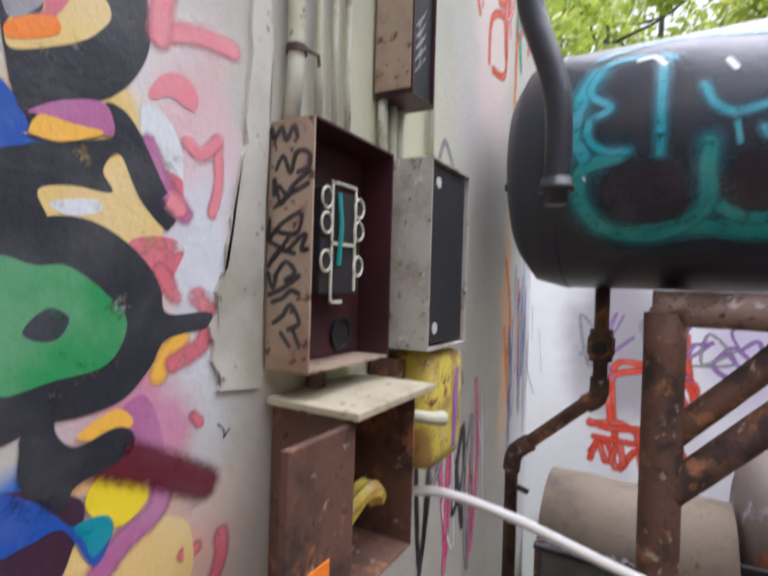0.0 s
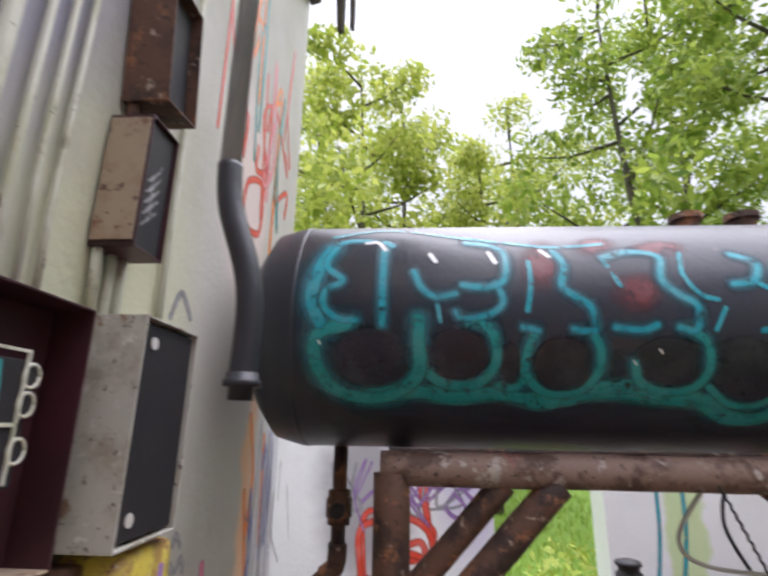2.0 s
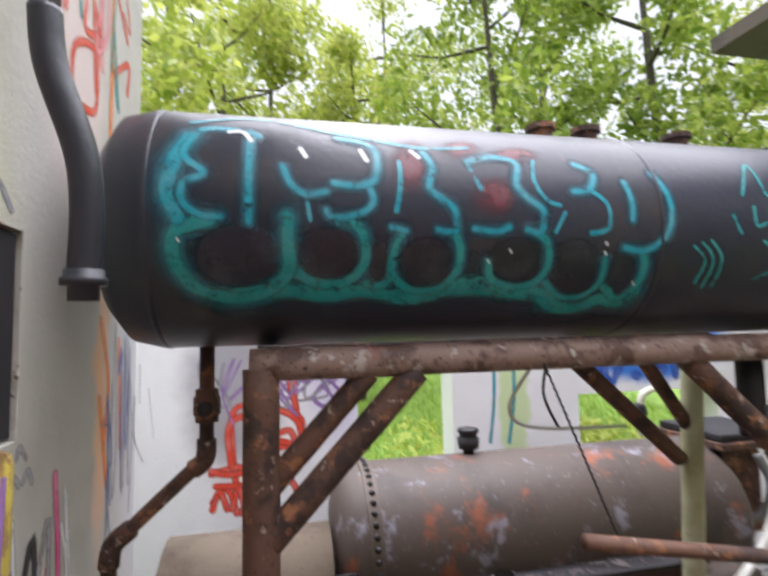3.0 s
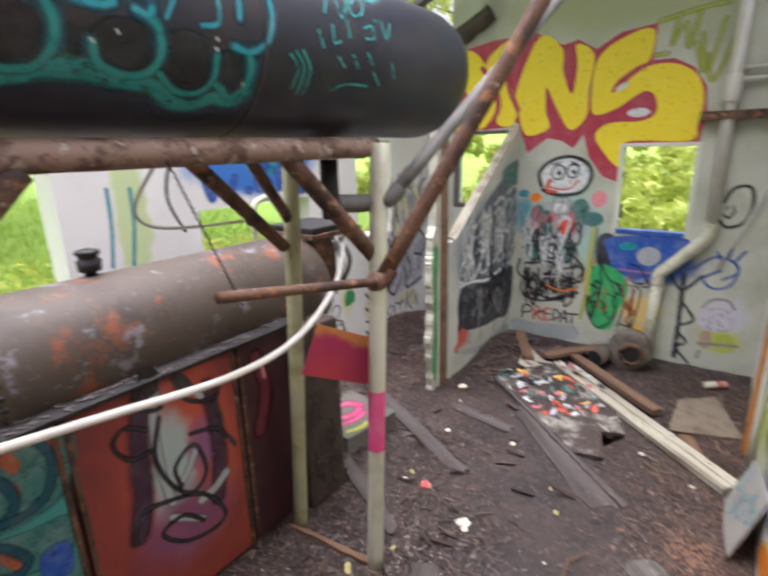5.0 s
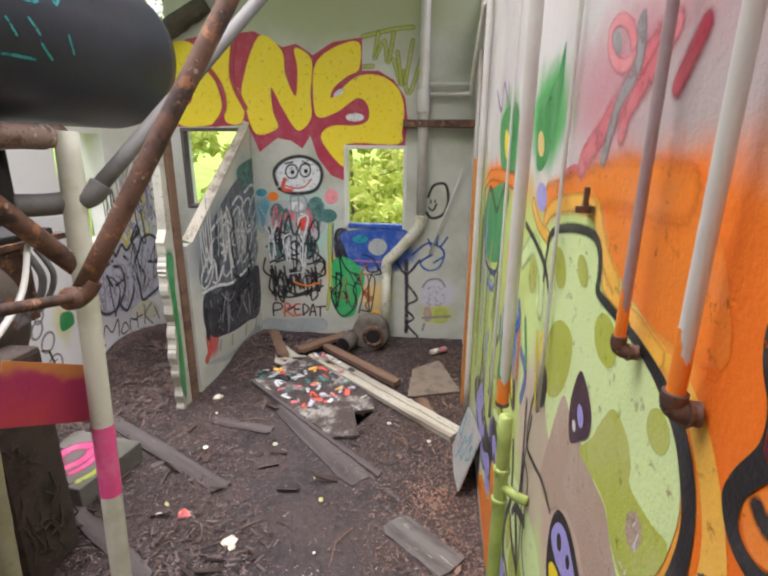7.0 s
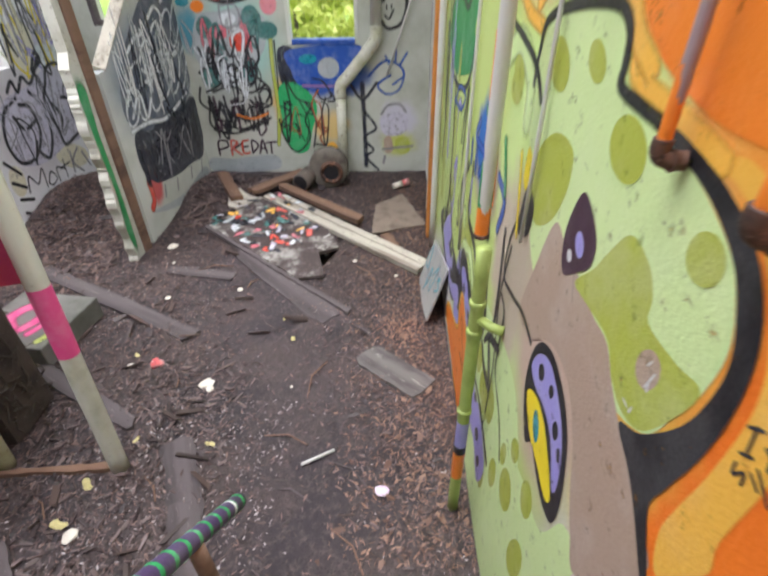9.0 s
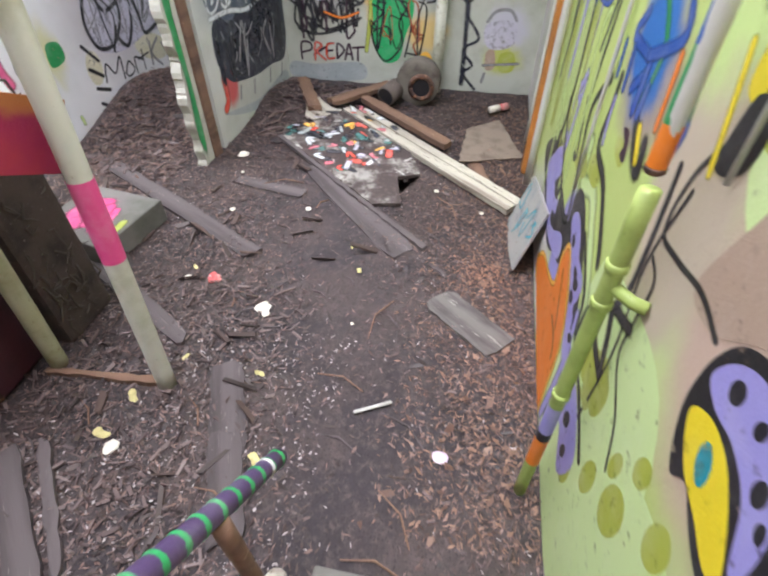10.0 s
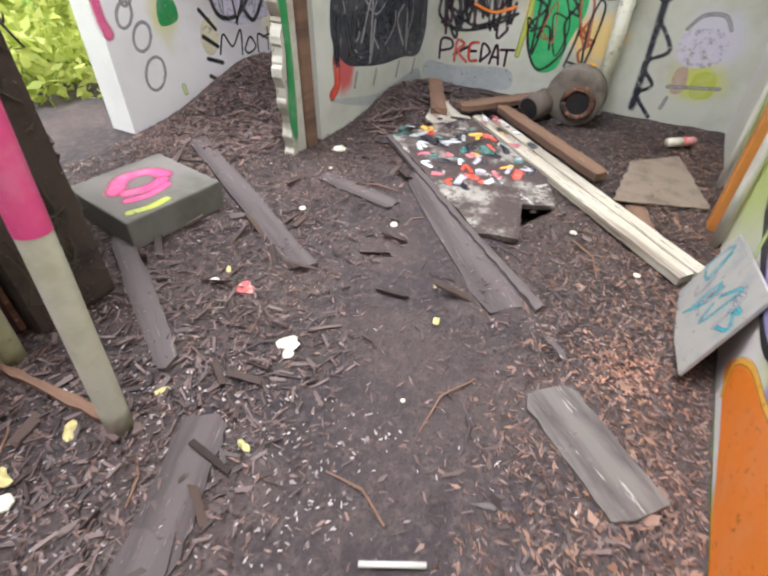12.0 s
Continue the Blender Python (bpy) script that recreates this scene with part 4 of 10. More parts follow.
stroke(sw, "T", [(0.018, 0.162), (0.044, 0.19)], 0.0085, SP_BLACK, 1, place=box_side)
stroke(sw, "T", [(0.045, 0.174), (0.064, 0.191), (0.076, 0.194), (0.068, 0.175), (0.079, 0.175)], 0.0085, SP_BLACK, 1, place=box_side)
stroke(sw, "T", [(0.008, 0.151), (0.028, 0.173), (0.056, 0.169)], 0.0085, SP_BLACK, 1, place=box_side)
stroke(sw, "T", [(0.008, 0.14), (0.018, 0.119), (0.025, 0.141)], 0.0085, SP_BLACK, 1, place=box_side)
stroke(sw, "T", [(0.02, 0.135), (0.04, 0.157), (0.058, 0.142), (0.041, 0.131)], 0.0085, SP_BLACK, 1, place=box_side)
stroke(sw, "T", [(0.011, 0.109), (0.038, 0.12), (0.065, 0.137)], 0.0085, SP_BLACK, 1, place=box_side)
stroke(sw, "T", [(0.018, 0.099), (0.036, 0.105), (0.052, 0.116), (0.066, 0.112)], 0.0085, SP_BLACK, 1, place=box_side)
stroke(sw, "T", [(0.021, 0.069), (0.037, 0.08), (0.052, 0.096), (0.068, 0.072), (0.049, 0.061)], 0.0085, SP_BLACK, 1, place=box_side)
stroke(sw, "T", [(0.035, 0.055), (0.051, 0.038)], 0.0085, SP_BLACK, 1, place=box_side)
stroke(sw, "T", [(0.056, 0.062), (0.069, 0.039)], 0.0085, SP_BLACK, 1, place=box_side)
stroke(sw, "T", [(0.025, 0.265), (0.04, 0.25)], 0.0085, SP_BLACK, 1, place=box_side)
stroke(sw, "T", [(0.016, 0.235), (0.046, 0.253), (0.077, 0.266)], 0.0085, SP_BLACK, 1, place=box_side)

gb, go = open_box("meter_box", 0.985, 1.18, 2.35, 2.712, 0.135, BOX_GREY, BLACK_STEEL, "pale grey steel meter box with a dark recessed plate")
part("cover_plate", shifted(box(WALL_A + 0.120, 0.993, 2.36, WALL_A + 0.127, 1.172, 2.702, 0.002), go), BLACK_STEEL, gb, "flat black plate")
for z in (2.39, 2.67):
    part("hole", shifted(lathe([(0, 0.011), (0.002, 0.011)], (WALL_A + 0.127, 1.03, z), "x", 16), go), HOSE_WHITE, gb, "pale bolt hole")
ub, uo = open_box("junction_box", 0.985, 1.085, 2.835, 3.10, 0.088, MAROON, BLACK_STEEL, "rusted maroon junction box with a tagged black face")
part("side_sheet", shifted(box(WALL_A + 0.008, 0.980, 2.845, WALL_A + 0.084, 0.984, 3.09), uo), BOX_CREAM, ub)
part("cover_plate", shifted(box(WALL_A + 0.074, 0.990, 2.841, WALL_A + 0.080, 1.080, 3.094, 0.002), uo), BLACK_STEEL, ub)
for k in range(5):
    stroke(ub, "A", [(0.02, 0.05 + k * 0.022), (0.045, 0.085 + k * 0.02), (0.03, 0.06 + k * 0.02), (0.06, 0.09 + k * 0.024)], 0.006, SP_GREY, 0, name="tag_mark", place=lambda u, v, lift: Vector((0.0805 + lift * 0.2, u - 0.045, v)))
tb, to = open_box("fuse_box", 1.0, 1.12, 3.15, 3.42, 0.10, RUST, BLACK_STEEL, "rusted fuse box hanging askew, dark inside")
tb.rotation_euler = (radians(7), 0, 0)
part("torn_cover", shifted(box(WALL_A + 0.07, 1.006, 3.16, WALL_A + 0.076, 1.113, 3.41, 0.002), to), BLACK_STEEL, tb)

lb, lo = open_box("cable_box", 0.72, 0.93, 2.02, 2.29, 0.14, RUST, BLACK_STEEL, "low rusted cable box, open, under the switch box")
part("lid", shifted(box(WALL_A + 0.01, 0.70, 2.292, WALL_A + 0.17, 0.945, 2.303, 0.002), lo), worn("dirty_lid", (0.44, 0.40, 0.28), (0.26, 0.20, 0.12), (0.12, 0.08, 0.05), 0.8, s1=14, s2=50, chips=0.6), lb, "pale wooden lid board")
part("torn_rag", shifted(tube([(WALL_A + 0.08, 0.80, 2.10), (WALL_A + 0.1, 0.84, 2.14), (WALL_A + 0.09, 0.88, 2.11)], 0.016, 10, smooth=True, wobble=0.9), lo), YELLOW_MAT, lb, "crumpled yellow scrap")
door = part("door", shifted(box(WALL_A + 0.145, 0.58, 2.0, WALL_A + 0.157, 0.715, 2.285, 0.002), lo), RUST, lb, "rusted door swung open")
part("sticker", shifted(box(WALL_A + 0.1575, 0.60, 2.03, WALL_A + 0.159, 0.66, 2.13), lo), SP_ORANGE, door, "torn orange and white sticker")
part("lever_hub", shifted(lathe([(-0.01, 0.02), (0.008, 0.022), (0.012, 0.012)], (WALL_A + 0.10, 0.945, 2.24), "y", 18), lo), CONDUIT, lb)
part("lever", shifted(tube([(WALL_A + 0.10, 0.95, 2.24), (WALL_A + 0.14, 1.0, 2.225), (WALL_A + 0.15, 1.03, 2.22)], [0.009, 0.012, 0.015], 10), lo), CONDUIT, lb, "pale steel lever")

yb = empty("yellow_bell", "yellow painted cast switch housing with peeling rust", "electrical box", (WALL_A, 1.10, 2.10))
yo = Vector((-WALL_A, -1.10, -2.10))
part("body", shifted(box(WALL_A + 0.004, 1.03, 2.10, WALL_A + 0.125, 1.22, 2.34, 0.035), yo), YELLOW_MAT, yb, smooth=True)
part("flange", shifted(box(WALL_A + 0.004, 0.99, 2.11, WALL_A + 0.07, 1.03, 2.33, 0.01), yo), RUST, yb)
part("purple_streak", shifted(tube([(WALL_A + 0.125, 1.16, 2.30), (WALL_A + 0.127, 1.15, 2.22), (WALL_A + 0.125, 1.15, 2.13)], 0.006, 8), yo), SP_PURPLE, yb)

for pts, r, mat in (
    ([(0.725, 2.70), (0.735, 2.80), (0.73, 2.95), (0.73, 5.5)], 0.013, CONDUIT), ([(0.80, 2.70), (0.795, 2.85), (0.80, 5.5)], 0.007, CONDUIT),
    ([(0.845, 2.70), (0.84, 2.90), (0.85, 5.5)], 0.006, CONDUIT), ([(0.885, 2.71), (0.88, 2.85), (0.89, 5.5)], 0.006, CONDUIT),
    ([(1.005, 2.71), (1.0, 2.84)], 0.010, CONDUIT), ([(1.04, 2.71), (1.04, 2.84)], 0.010, CONDUIT), ([(1.075, 2.71), (1.07, 2.84)], 0.010, CONDUIT),
    ([(1.235, 2.62), (1.23, 3.0), (1.225, 5.5)], 0.008, CONDUIT), ([(0.80, 2.30), (0.80, 2.345)], 0.016, RUST), ([(1.02, 3.10), (1.02, 3.16)], 0.014, RUST)):
    thing("conduit", tube([(WALL_A + 0.006 + r, y, z) for y, z in pts], r, 12), mat, "painted steel conduit clipped to the wall", "conduit", "conduits on the west wall", smooth=True)
clip = thing("conduit_clip", lathe([(-0.006, 0.016), (0.006, 0.016)], (WALL_A + 0.019, 0.735, 2.82), "z", 16), RUST, "rusty conduit clip with a bent screw", "clip")
part("screw", tube([(WALL_A + 0.034, 0.74, 2.82), (WALL_A + 0.045, 0.755, 2.815), (WALL_A + 0.043, 0.76, 2.80)], 0.003, 8), RUST, clip)


def moulding():
    bm = bmesh.new()
    corners = [(0.665, 2.95), (0.652, 2.66), (0.622, 2.50), (0.60, 2.40), (0.615, 2.325), (0.69, 2.318), (0.695, 2.95)]
    outline = []
    for (a, b), (c, d) in zip(corners, corners[1:] + corners[:1]):
        for k in range(9):
            y, z = a + (c - a) * k / 9, b + (d - b) * k / 9
            outline.append((y + 0.012 * noise.noise(Vector((y * 40, z * 40, 3))), z))
    n = len(outline)
    front = [bm.verts.new((WALL_A + 0.007, y, z)) for y, z in outline]
    back = [bm.verts.new((WALL_A - 0.01, y, z)) for y, z in outline]
    bm.faces.new(front)
    for k in range(n):
        bm.faces.new((front[k], front[(k + 1) % n], back[(k + 1) % n], back[k]))
    bmesh.ops.triangulate(bm, faces=[f for f in bm.faces if len(f.verts) > 4])
    bmesh.ops.recalc_face_normals(bm, faces=bm.faces[:])
    return thing("plaster_backing", bm, DIRTY_PLASTER, "raised cream plaster strip behind the conduits", "plaster", kind="structure")


moulding()
HOSE = [(-0.132, 0.686, 5.0), (-0.131, 0.685, 2.81), (-0.125, 0.685, 2.76), (-0.102, 0.687, 2.69), (-0.095, 0.687, 2.64), (-0.096, 0.687, 2.575)]
PIPE_PALE = worn("pale_grey_plastic", (0.34, 0.37, 0.37), (0.26, 0.28, 0.28), (0.2, 0.2, 0.2), 0.45, s1=6, s2=60, chips=0.72)
hose = empty("black_hose", "thick black flexible hose hanging from a grey pipe", "hose", HOSE[-1])
ho = -Vector(HOSE[-1])
part("hose", shifted(tube(HOSE[1:], 0.0135, 14, smooth=True), ho), HOSE_BLACK, hose, smooth=True)
part("grey_pipe", shifted(tube(HOSE[:2], 0.0115, 14), ho), PIPE_PALE, hose, "grey plastic pipe", smooth=True)
hz = HOSE[-1]
part("end_collar", shifted(lathe([(-0.016, 0.012), (-0.003, 0.012), (-0.003, 0.018), (0.003, 0.018), (0.004, 0.0155), (0.01, 0.0155)], hz, "z", 18), ho), HOSE_BLACK, hose, smooth=True)

drain = empty("drain_pipe", "rusted drain pipe with valve under the tank", "pipe", (-0.16, 1.83, 2.30))
do = Vector((0.16, -1.83, -2.30))
part("pipe", shifted(tube([(-0.16, 1.83, 2.49), (-0.16, 1.83, 2.18), (-0.18, 1.83, 2.13), (-0.40, 1.84, 1.93), (-0.43, 1.84, 1.88), (-0.43, 1.84, 1.45)], 0.022, 14, wobble=0.05), do), RUST, drain, smooth=True)
part("union", shifted(lathe([(-0.05, 0.024), (-0.048, 0.034), (-0.03, 0.034), (-0.026, 0.04), (0.024, 0.04), (0.03, 0.034), (0.05, 0.034), (0.052, 0.024)], (-0.16, 1.83, 2.30), "z", 18), do), RUST, drain, smooth=True)
part("valve_knob", shifted(lathe([(-0.06, 0.02), (-0.02, 0.026)], (-0.16, 1.83, 2.295), "y", 14), do), BLACK_STEEL, drain, smooth=True)
part("bend", shifted(tube([(-0.16, 1.83, 2.20), (-0.165, 1.83, 2.14), (-0.20, 1.83, 2.11)], 0.029, 14, smooth=True), do), RUST, drain, smooth=True)
part("bend", shifted(tube([(-0.37, 1.84, 1.955), (-0.42, 1.84, 1.91), (-0.43, 1.84, 1.85)], 0.029, 14, smooth=True), do), RUST, drain, smooth=True)
part("tap", shifted(tube([(-0.43, 1.84, 1.80), (-0.37, 1.83, 1.79)], 0.01, 8), do), RUST, drain)

thing("white_hose", tube([(-0.47, 1.12, 2.02), (-0.40, 1.16, 2.02), (-0.25, 1.20, 1.985), (0.0, 1.2, 1.93), (0.34, 1.2, 1.88), (0.74, 1.22, 1.82), (1.05, 1.27, 1.83), (1.45, 1.45, 1.90), (1.75, 1.66, 2.02)], 0.0108, 12, smooth=True), HOSE_WHITE, "white rubber hose sagging past the tank frame", "hose", smooth=True)
thing("twisted_cable", tube([(0.83 + 0.22 * f + 0.002 * math.cos(f * 150), 1.57 + 0.002 * math.sin(f * 150), 2.41 - 0.53 * f) for f in [k / 150 for k in range(151)]], 0.0035, 6), BLACK_STEEL, "black twisted cable hanging from the frame", "cable", smooth=True)
thing("thin_cable", tube([(0.86, 1.7, 2.39), (0.80, 1.75, 2.25), (0.92, 1.8, 2.17), (1.35, 1.9, 2.13)], 0.006, 8, smooth=True), HOSE_WHITE, "thin pale cable looped below the frame", "cable", smooth=True)
thing("thin_cable", tube([(1.10, 2.0, 2.40), (1.08, 2.02, 2.25), (1.16, 2.05, 2.1)], 0.006, 8, smooth=True), BLACK_STEEL, "thin black cable hanging behind the frame", "cable", smooth=True)

# ---- pipes on the south wall ----


def wall_pipe(name, x, y, z0, z1, r, mat, label, lower=None):
    p = empty(name, label, "pipe", (x, y, z0))
    part("upper_length", tube(along((0, 0, 0), (-0.02, 0, z1 - z0), 10), r, 16, wobble=0.015, ends=False), mat, p, smooth=True)
    return p


pale_pipe = worn("pale_painted_pipe", (0.64, 0.63, 0.60), (0.56, 0.50, 0.46), (0.4, 0.3, 0.2), 0.4, s1=4, s2=40, chips=0.7)
p1 = wall_pipe("wall_pipe", 1.557, -0.165, 1.57, 4.0, 0.020, pale_pipe, "pale vertical pipe with an open lower end, orange and blue overspray")
part("orange_overspray", tube(along((0, 0, -0.002), (0, 0, 0.10)), 0.0207, 16, ends=False), SP_ORANGE, p1, smooth=True)
part("green_overspray", tube(along((0, 0, 0.1), (0, 0, 0.24)), 0.0206, 16, ends=False), SP_GREEN, p1, smooth=True)
part("blue_overspray", tube(along((0, 0, 0.24), (0, 0, 0.34)), 0.0207, 16, ends=False), SP_BLUE, p1, smooth=True)
part("orange_overspray", tube(along((0, 0, 0.40), (0, 0, 0.56)), 0.0207, 16, ends=False), SP_ORANGE, p1, smooth=True)
part("open_end", lathe([(-0.004, 0.020), (0.0, 0.023), (0.008, 0.023), (0.011, 0.020)], (0, 0, 0), "z", 20), RUST, p1)
# Black disc capping the pipe, coloured as the dark of its hollow end.
part("bore", lathe([(-0.006, 0.017), (0.0, 0.017)], (0, 0, 0), "z", 20), BLACK_STEEL, p1)
PIPE_LIME = worn("mossy_lime_paint", (0.40, 0.50, 0.14), (0.24, 0.30, 0.07), (0.14, 0.12, 0.05), 0.45, s1=6, s2=40, chips=0.66)
p4 = empty("green_pipe", "lime painted pipe with clamps standing against the wall", "pipe", (1.60, -0.19, 0))
part("shaft", tube(along((0, 0, 0.0), (0, 0.0, 1.5), 12), 0.025, 16, wobble=0.02), PIPE_LIME, p4, smooth=True)
for z in (1.15, 1.28, 0.72):
    part("clamp", lathe([(-0.014, 0.026), (-0.010, 0.030), (0.010, 0.030), (0.014, 0.026)], (0, 0, z), "z", 18), PIPE_LIME, p4, smooth=True)
part("branch", tube([(0.0, 0, 1.22), (-0.05, -0.05, 1.21), (-0.07, -0.085, 1.21)], 0.018, 12), PIPE_LIME, p4, smooth=True)
part("blue_ring", tube(along((0, 0, 0.50), (0, 0, 0.66)), 0.0262, 16, ends=False), SP_VIOLET, p4, smooth=True)
part("black_ring", tube(along((0, 0, 0.45), (0, 0, 0.50)), 0.0264, 16, ends=False), SP_BLACK, p4, smooth=True)
part("orange_ring", tube(along((0, 0, 0.27), (0, 0, 0.45)), 0.0262, 16, ends=False), SP_ORANGE, p4, smooth=True)
for x, z, r, mat in ((0.875, 2.085, 0.0088, worn("mauve_pipe", (0.36, 0.26, 0.28), (0.5, 0.44, 0.42), (0.3, 0.2, 0.15), 0.4, s1=5, s2=40)), (0.668, 2.09, 0.0112, pale_pipe)):
    p = wall_pipe("wall_pipe", x, -0.245, z, 4.0, r, mat, "vertical wall pipe ending in a rusted elbow with orange overspray")
    part("orange_overspray", tube(along((0, 0, 0.0), (0, 0, 0.10)), r + 0.0006, 16, ends=False), SP_ORANGE, p, smooth=True)
    part("elbow", tube([(0, 0, 0.012), (0, 0, -0.006), (-0.004, -0.010, -0.014), (-0.010, -0.031, -0.014)], r * 1.5, 14, smooth=True), RUST, p, smooth=True)
    part("nipple", lathe([(-0.018, r * 1.1), (0.0, r * 1.8)], (-0.008, -0.012, -0.014), "y", 12), RUST, p)
for x, r, z0 in ((4.15, 0.026, 0.0), (1.47, 0.006, 1.6), (2.6, 0.008, 0.9), (4.9, 0.02, 0.0)):
    thing("wall_pipe", tube(along((x, -0.28 + 0.012 + r, z0), (x, -0.28 + 0.012 + r, 3.9), 10), r, 14, wobble=0.01), pale_pipe, "slim pale vertical pipe on the muralled wall", "pipe", "pipes on the south wall", smooth=True)
thing("timber_batten", box(4.30, -0.276, 0, 4.40, -0.20, 2.3, 0.006), worn("orange_batten", (0.62, 0.24, 0.05), (0.35, 0.16, 0.06), (0.2, 0.1, 0.05), 0.7), "orange sprayed timber batten fixed to the wall", "batten")
br = thing("wall_bracket", box(1.20, -0.276, 2.262, 1.26, -0.262, 2.278, 0.002), RUST, "small rusted steel bracket", "bracket")
part("arm", box(1.20, -0.262, 2.262, 1.212, -0.235, 2.278, 0.002), RUST, br)
part("arm", box(1.20, -0.262, 2.278, 1.212, -0.25, 2.32, 0.002), RUST, br)

# ---- east wall fittings ----
dp = empty("down_pipe", "white cast down pipe with two elbows", "pipe", (5.85, 0.30, 0))
dpo = Vector((-5.85, -0.30, 0))
part("upper_pipe", shifted(tube([(5.87, 0.30, 4.6), (5.87, 0.29, 1.52)], 0.055, 16), dpo), pale_pipe, dp, smooth=True)
part("collar", shifted(lathe([(2.75, 0.065), (2.77, 0.072), (2.98, 0.072), (3.0, 0.065)], (5.87, 0.30, 0), "z", 18), dpo), pale_pipe, dp, smooth=True)
part("offset", shifted(tube([(5.87, 0.29, 1.60), (5.87, 0.30, 1.48), (5.87, 0.42, 1.32), (5.87, 0.60, 1.12), (5.87, 0.69, 1.02), (5.87, 0.70, 0.9)], 0.065, 16, smooth=True), dpo), CONDUIT, dp, smooth=True)
part("lower_pipe", shifted(tube([(5.87, 0.70, 0.98), (5.87, 0.71, 0.0)], 0.055, 16), dpo), CONDUIT, dp, smooth=True)
rb = thing("steel_beam", box(5.80, -0.277, 2.60, 5.945, 0.52, 2.68, 0.004), RUST, "rusty steel channel across the corner", "beam")
for z, r in ((2.95, 0.025), (3.05, 0.02)):
    thing("corner_pipe", tube([(5.88, 0.24, z), (5.88, -0.12, z), (5.80, -0.22, z), (4.3, -0.22, z + 0.5)], r, 12), pale_pipe, "grey painted pipe turning along the wall", "pipe", "pipes on the south wall", smooth=True)
thing("slanting_rod", tube([(5.90, 0.18, 1.12), (5.89, -0.18, 2.15)], 0.012, 8), pale_pipe, "thin grey rod leaning on the wall", "rod", smooth=True)
beam = thing("charred_beam", tube([(5.72, 3.95, 3.36), (5.80, 3.55, 3.47), (5.84, 3.1, 3.70), (5.86, 2.75, 3.9)], 0.10, 10, smooth=True, wobble=0.4), BARK, "charred fallen roof beam on the wall corner", "beam")
for k, (a, b) in enumerate((((5.2, 3.72, 4.02), (6.3, 3.3, 4.75)), ((5.5, 3.9, 3.85), (6.7, 3.6, 4.7)), ((4.9, 3.78, 4.2), (5.7, 3.3, 4.9)))):
    thing("roof_board", tube([a, b], [0.07, 0.07], 4), WOOD_GREY, "grey broken roof board", "board", "broken roof boards")
for a, b, w in (((-0.70, 2.30, 5.54), (-0.66, 2.30, 4.45), 0.07), ((-0.60, 2.31, 5.54), (-0.56, 2.32, 4.62), 0.08), ((-0.50, 2.30, 5.54), (-0.47, 2.31, 4.78), 0.07), ((-0.34, 2.30, 5.54), (-0.315, 2.31, 4.56), 0.035), ((-0.27, 2.31, 5.54), (-0.255, 2.32, 4.58), 0.022)):
    thing("hanging_board", tube([a, tuple((p + q) / 2 for p, q in zip(a, b)), b], [w, w, w * 0.6], 4, wobble=0.2), WOOD_ROOF, "dark rotten board hanging from the roof edge", "board", "broken roof boards")

# ---- things on the floor ----


def plank(name, a, b, width, thick, mat, label, category="plank", z=None, group="", jag=0.012, tilt=0.0, seed=0):
    """A weathered board lying from a to b."""
    a, b = Vector((*a, 0)), Vector((*b, 0))
    length = (b - a).length
    rnd = random.Random(seed + 17)
    bm = bmesh.new()
    n = 10
    rows = []
    for i in range(n + 1):
        x = length * i / n
        ragged = 5 if i in (0, n) else 0
        w = width / 2 + rnd.uniform(-1, 1) * jag * 0.6 - (0.18 * width * rnd.random() if i in (0, n) else 0)
        sag = 0.35 * thick * noise.noise(Vector((x * 3, seed, 0)))
        row = []
        for s, t in ((-1, 0), (-0.35, 0), (0.4, 0), (1, 0), (1, 1), (0.4, 1), (-0.35, 1), (-1, 1)):
            cut = ragged * jag * noise.noise(Vector((s * 2.3, seed * 1.7, i)))
            row.append(bm.verts.new((x + cut, s * w, t * thick + sag + 0.10 * thick * noise.noise(Vector((x * 9, s * 5, seed))))))
        rows.append(row)
    for p, q in zip(rows, rows[1:]):
        for k in range(8):
            bm.faces.new((p[k], p[(k + 1) % 8], q[(k + 1) % 8], q[k]))
    bm.faces.new(rows[0])
    bm.faces.new(rows[-1])
    bmesh.ops.recalc_face_normals(bm, faces=bm.faces[:])
    ob = thing(name, bm, mat, label, category, group)
    mid = (a + b) / 2
    ob.matrix_world = Matrix.Translation((a.x, a.y, floor_height(mid.x, mid.y) - 0.002 if z is None else z)) @ Matrix.Rotation(math.atan2(b.y - a.y, b.x - a.x), 4, "Z") @ Matrix.Rotation(radians(tilt), 4, "Y")
    return ob


panel = empty("fallen_door", "fallen painted panel door splattered with colours", "door", (5.11, 1.52, 0.012))
panel.matrix_world = Matrix.Translation((5.11, 1.52, 0.012)) @ Matrix.Rotation(math.atan2(-0.74, -0.67), 4, "Z")
MAT_SLAB = blotched("splattered_board", (0.34, 0.32, 0.29), [((0.065, 0.048, 0.045), 3.0, 0.38, 0.52, 1), ((0.52, 0.50, 0.46), 9, 0.60, 0.66, 2), ((0.10, 0.075, 0.066), 24, 0.54, 0.62, 3)], 0.85)


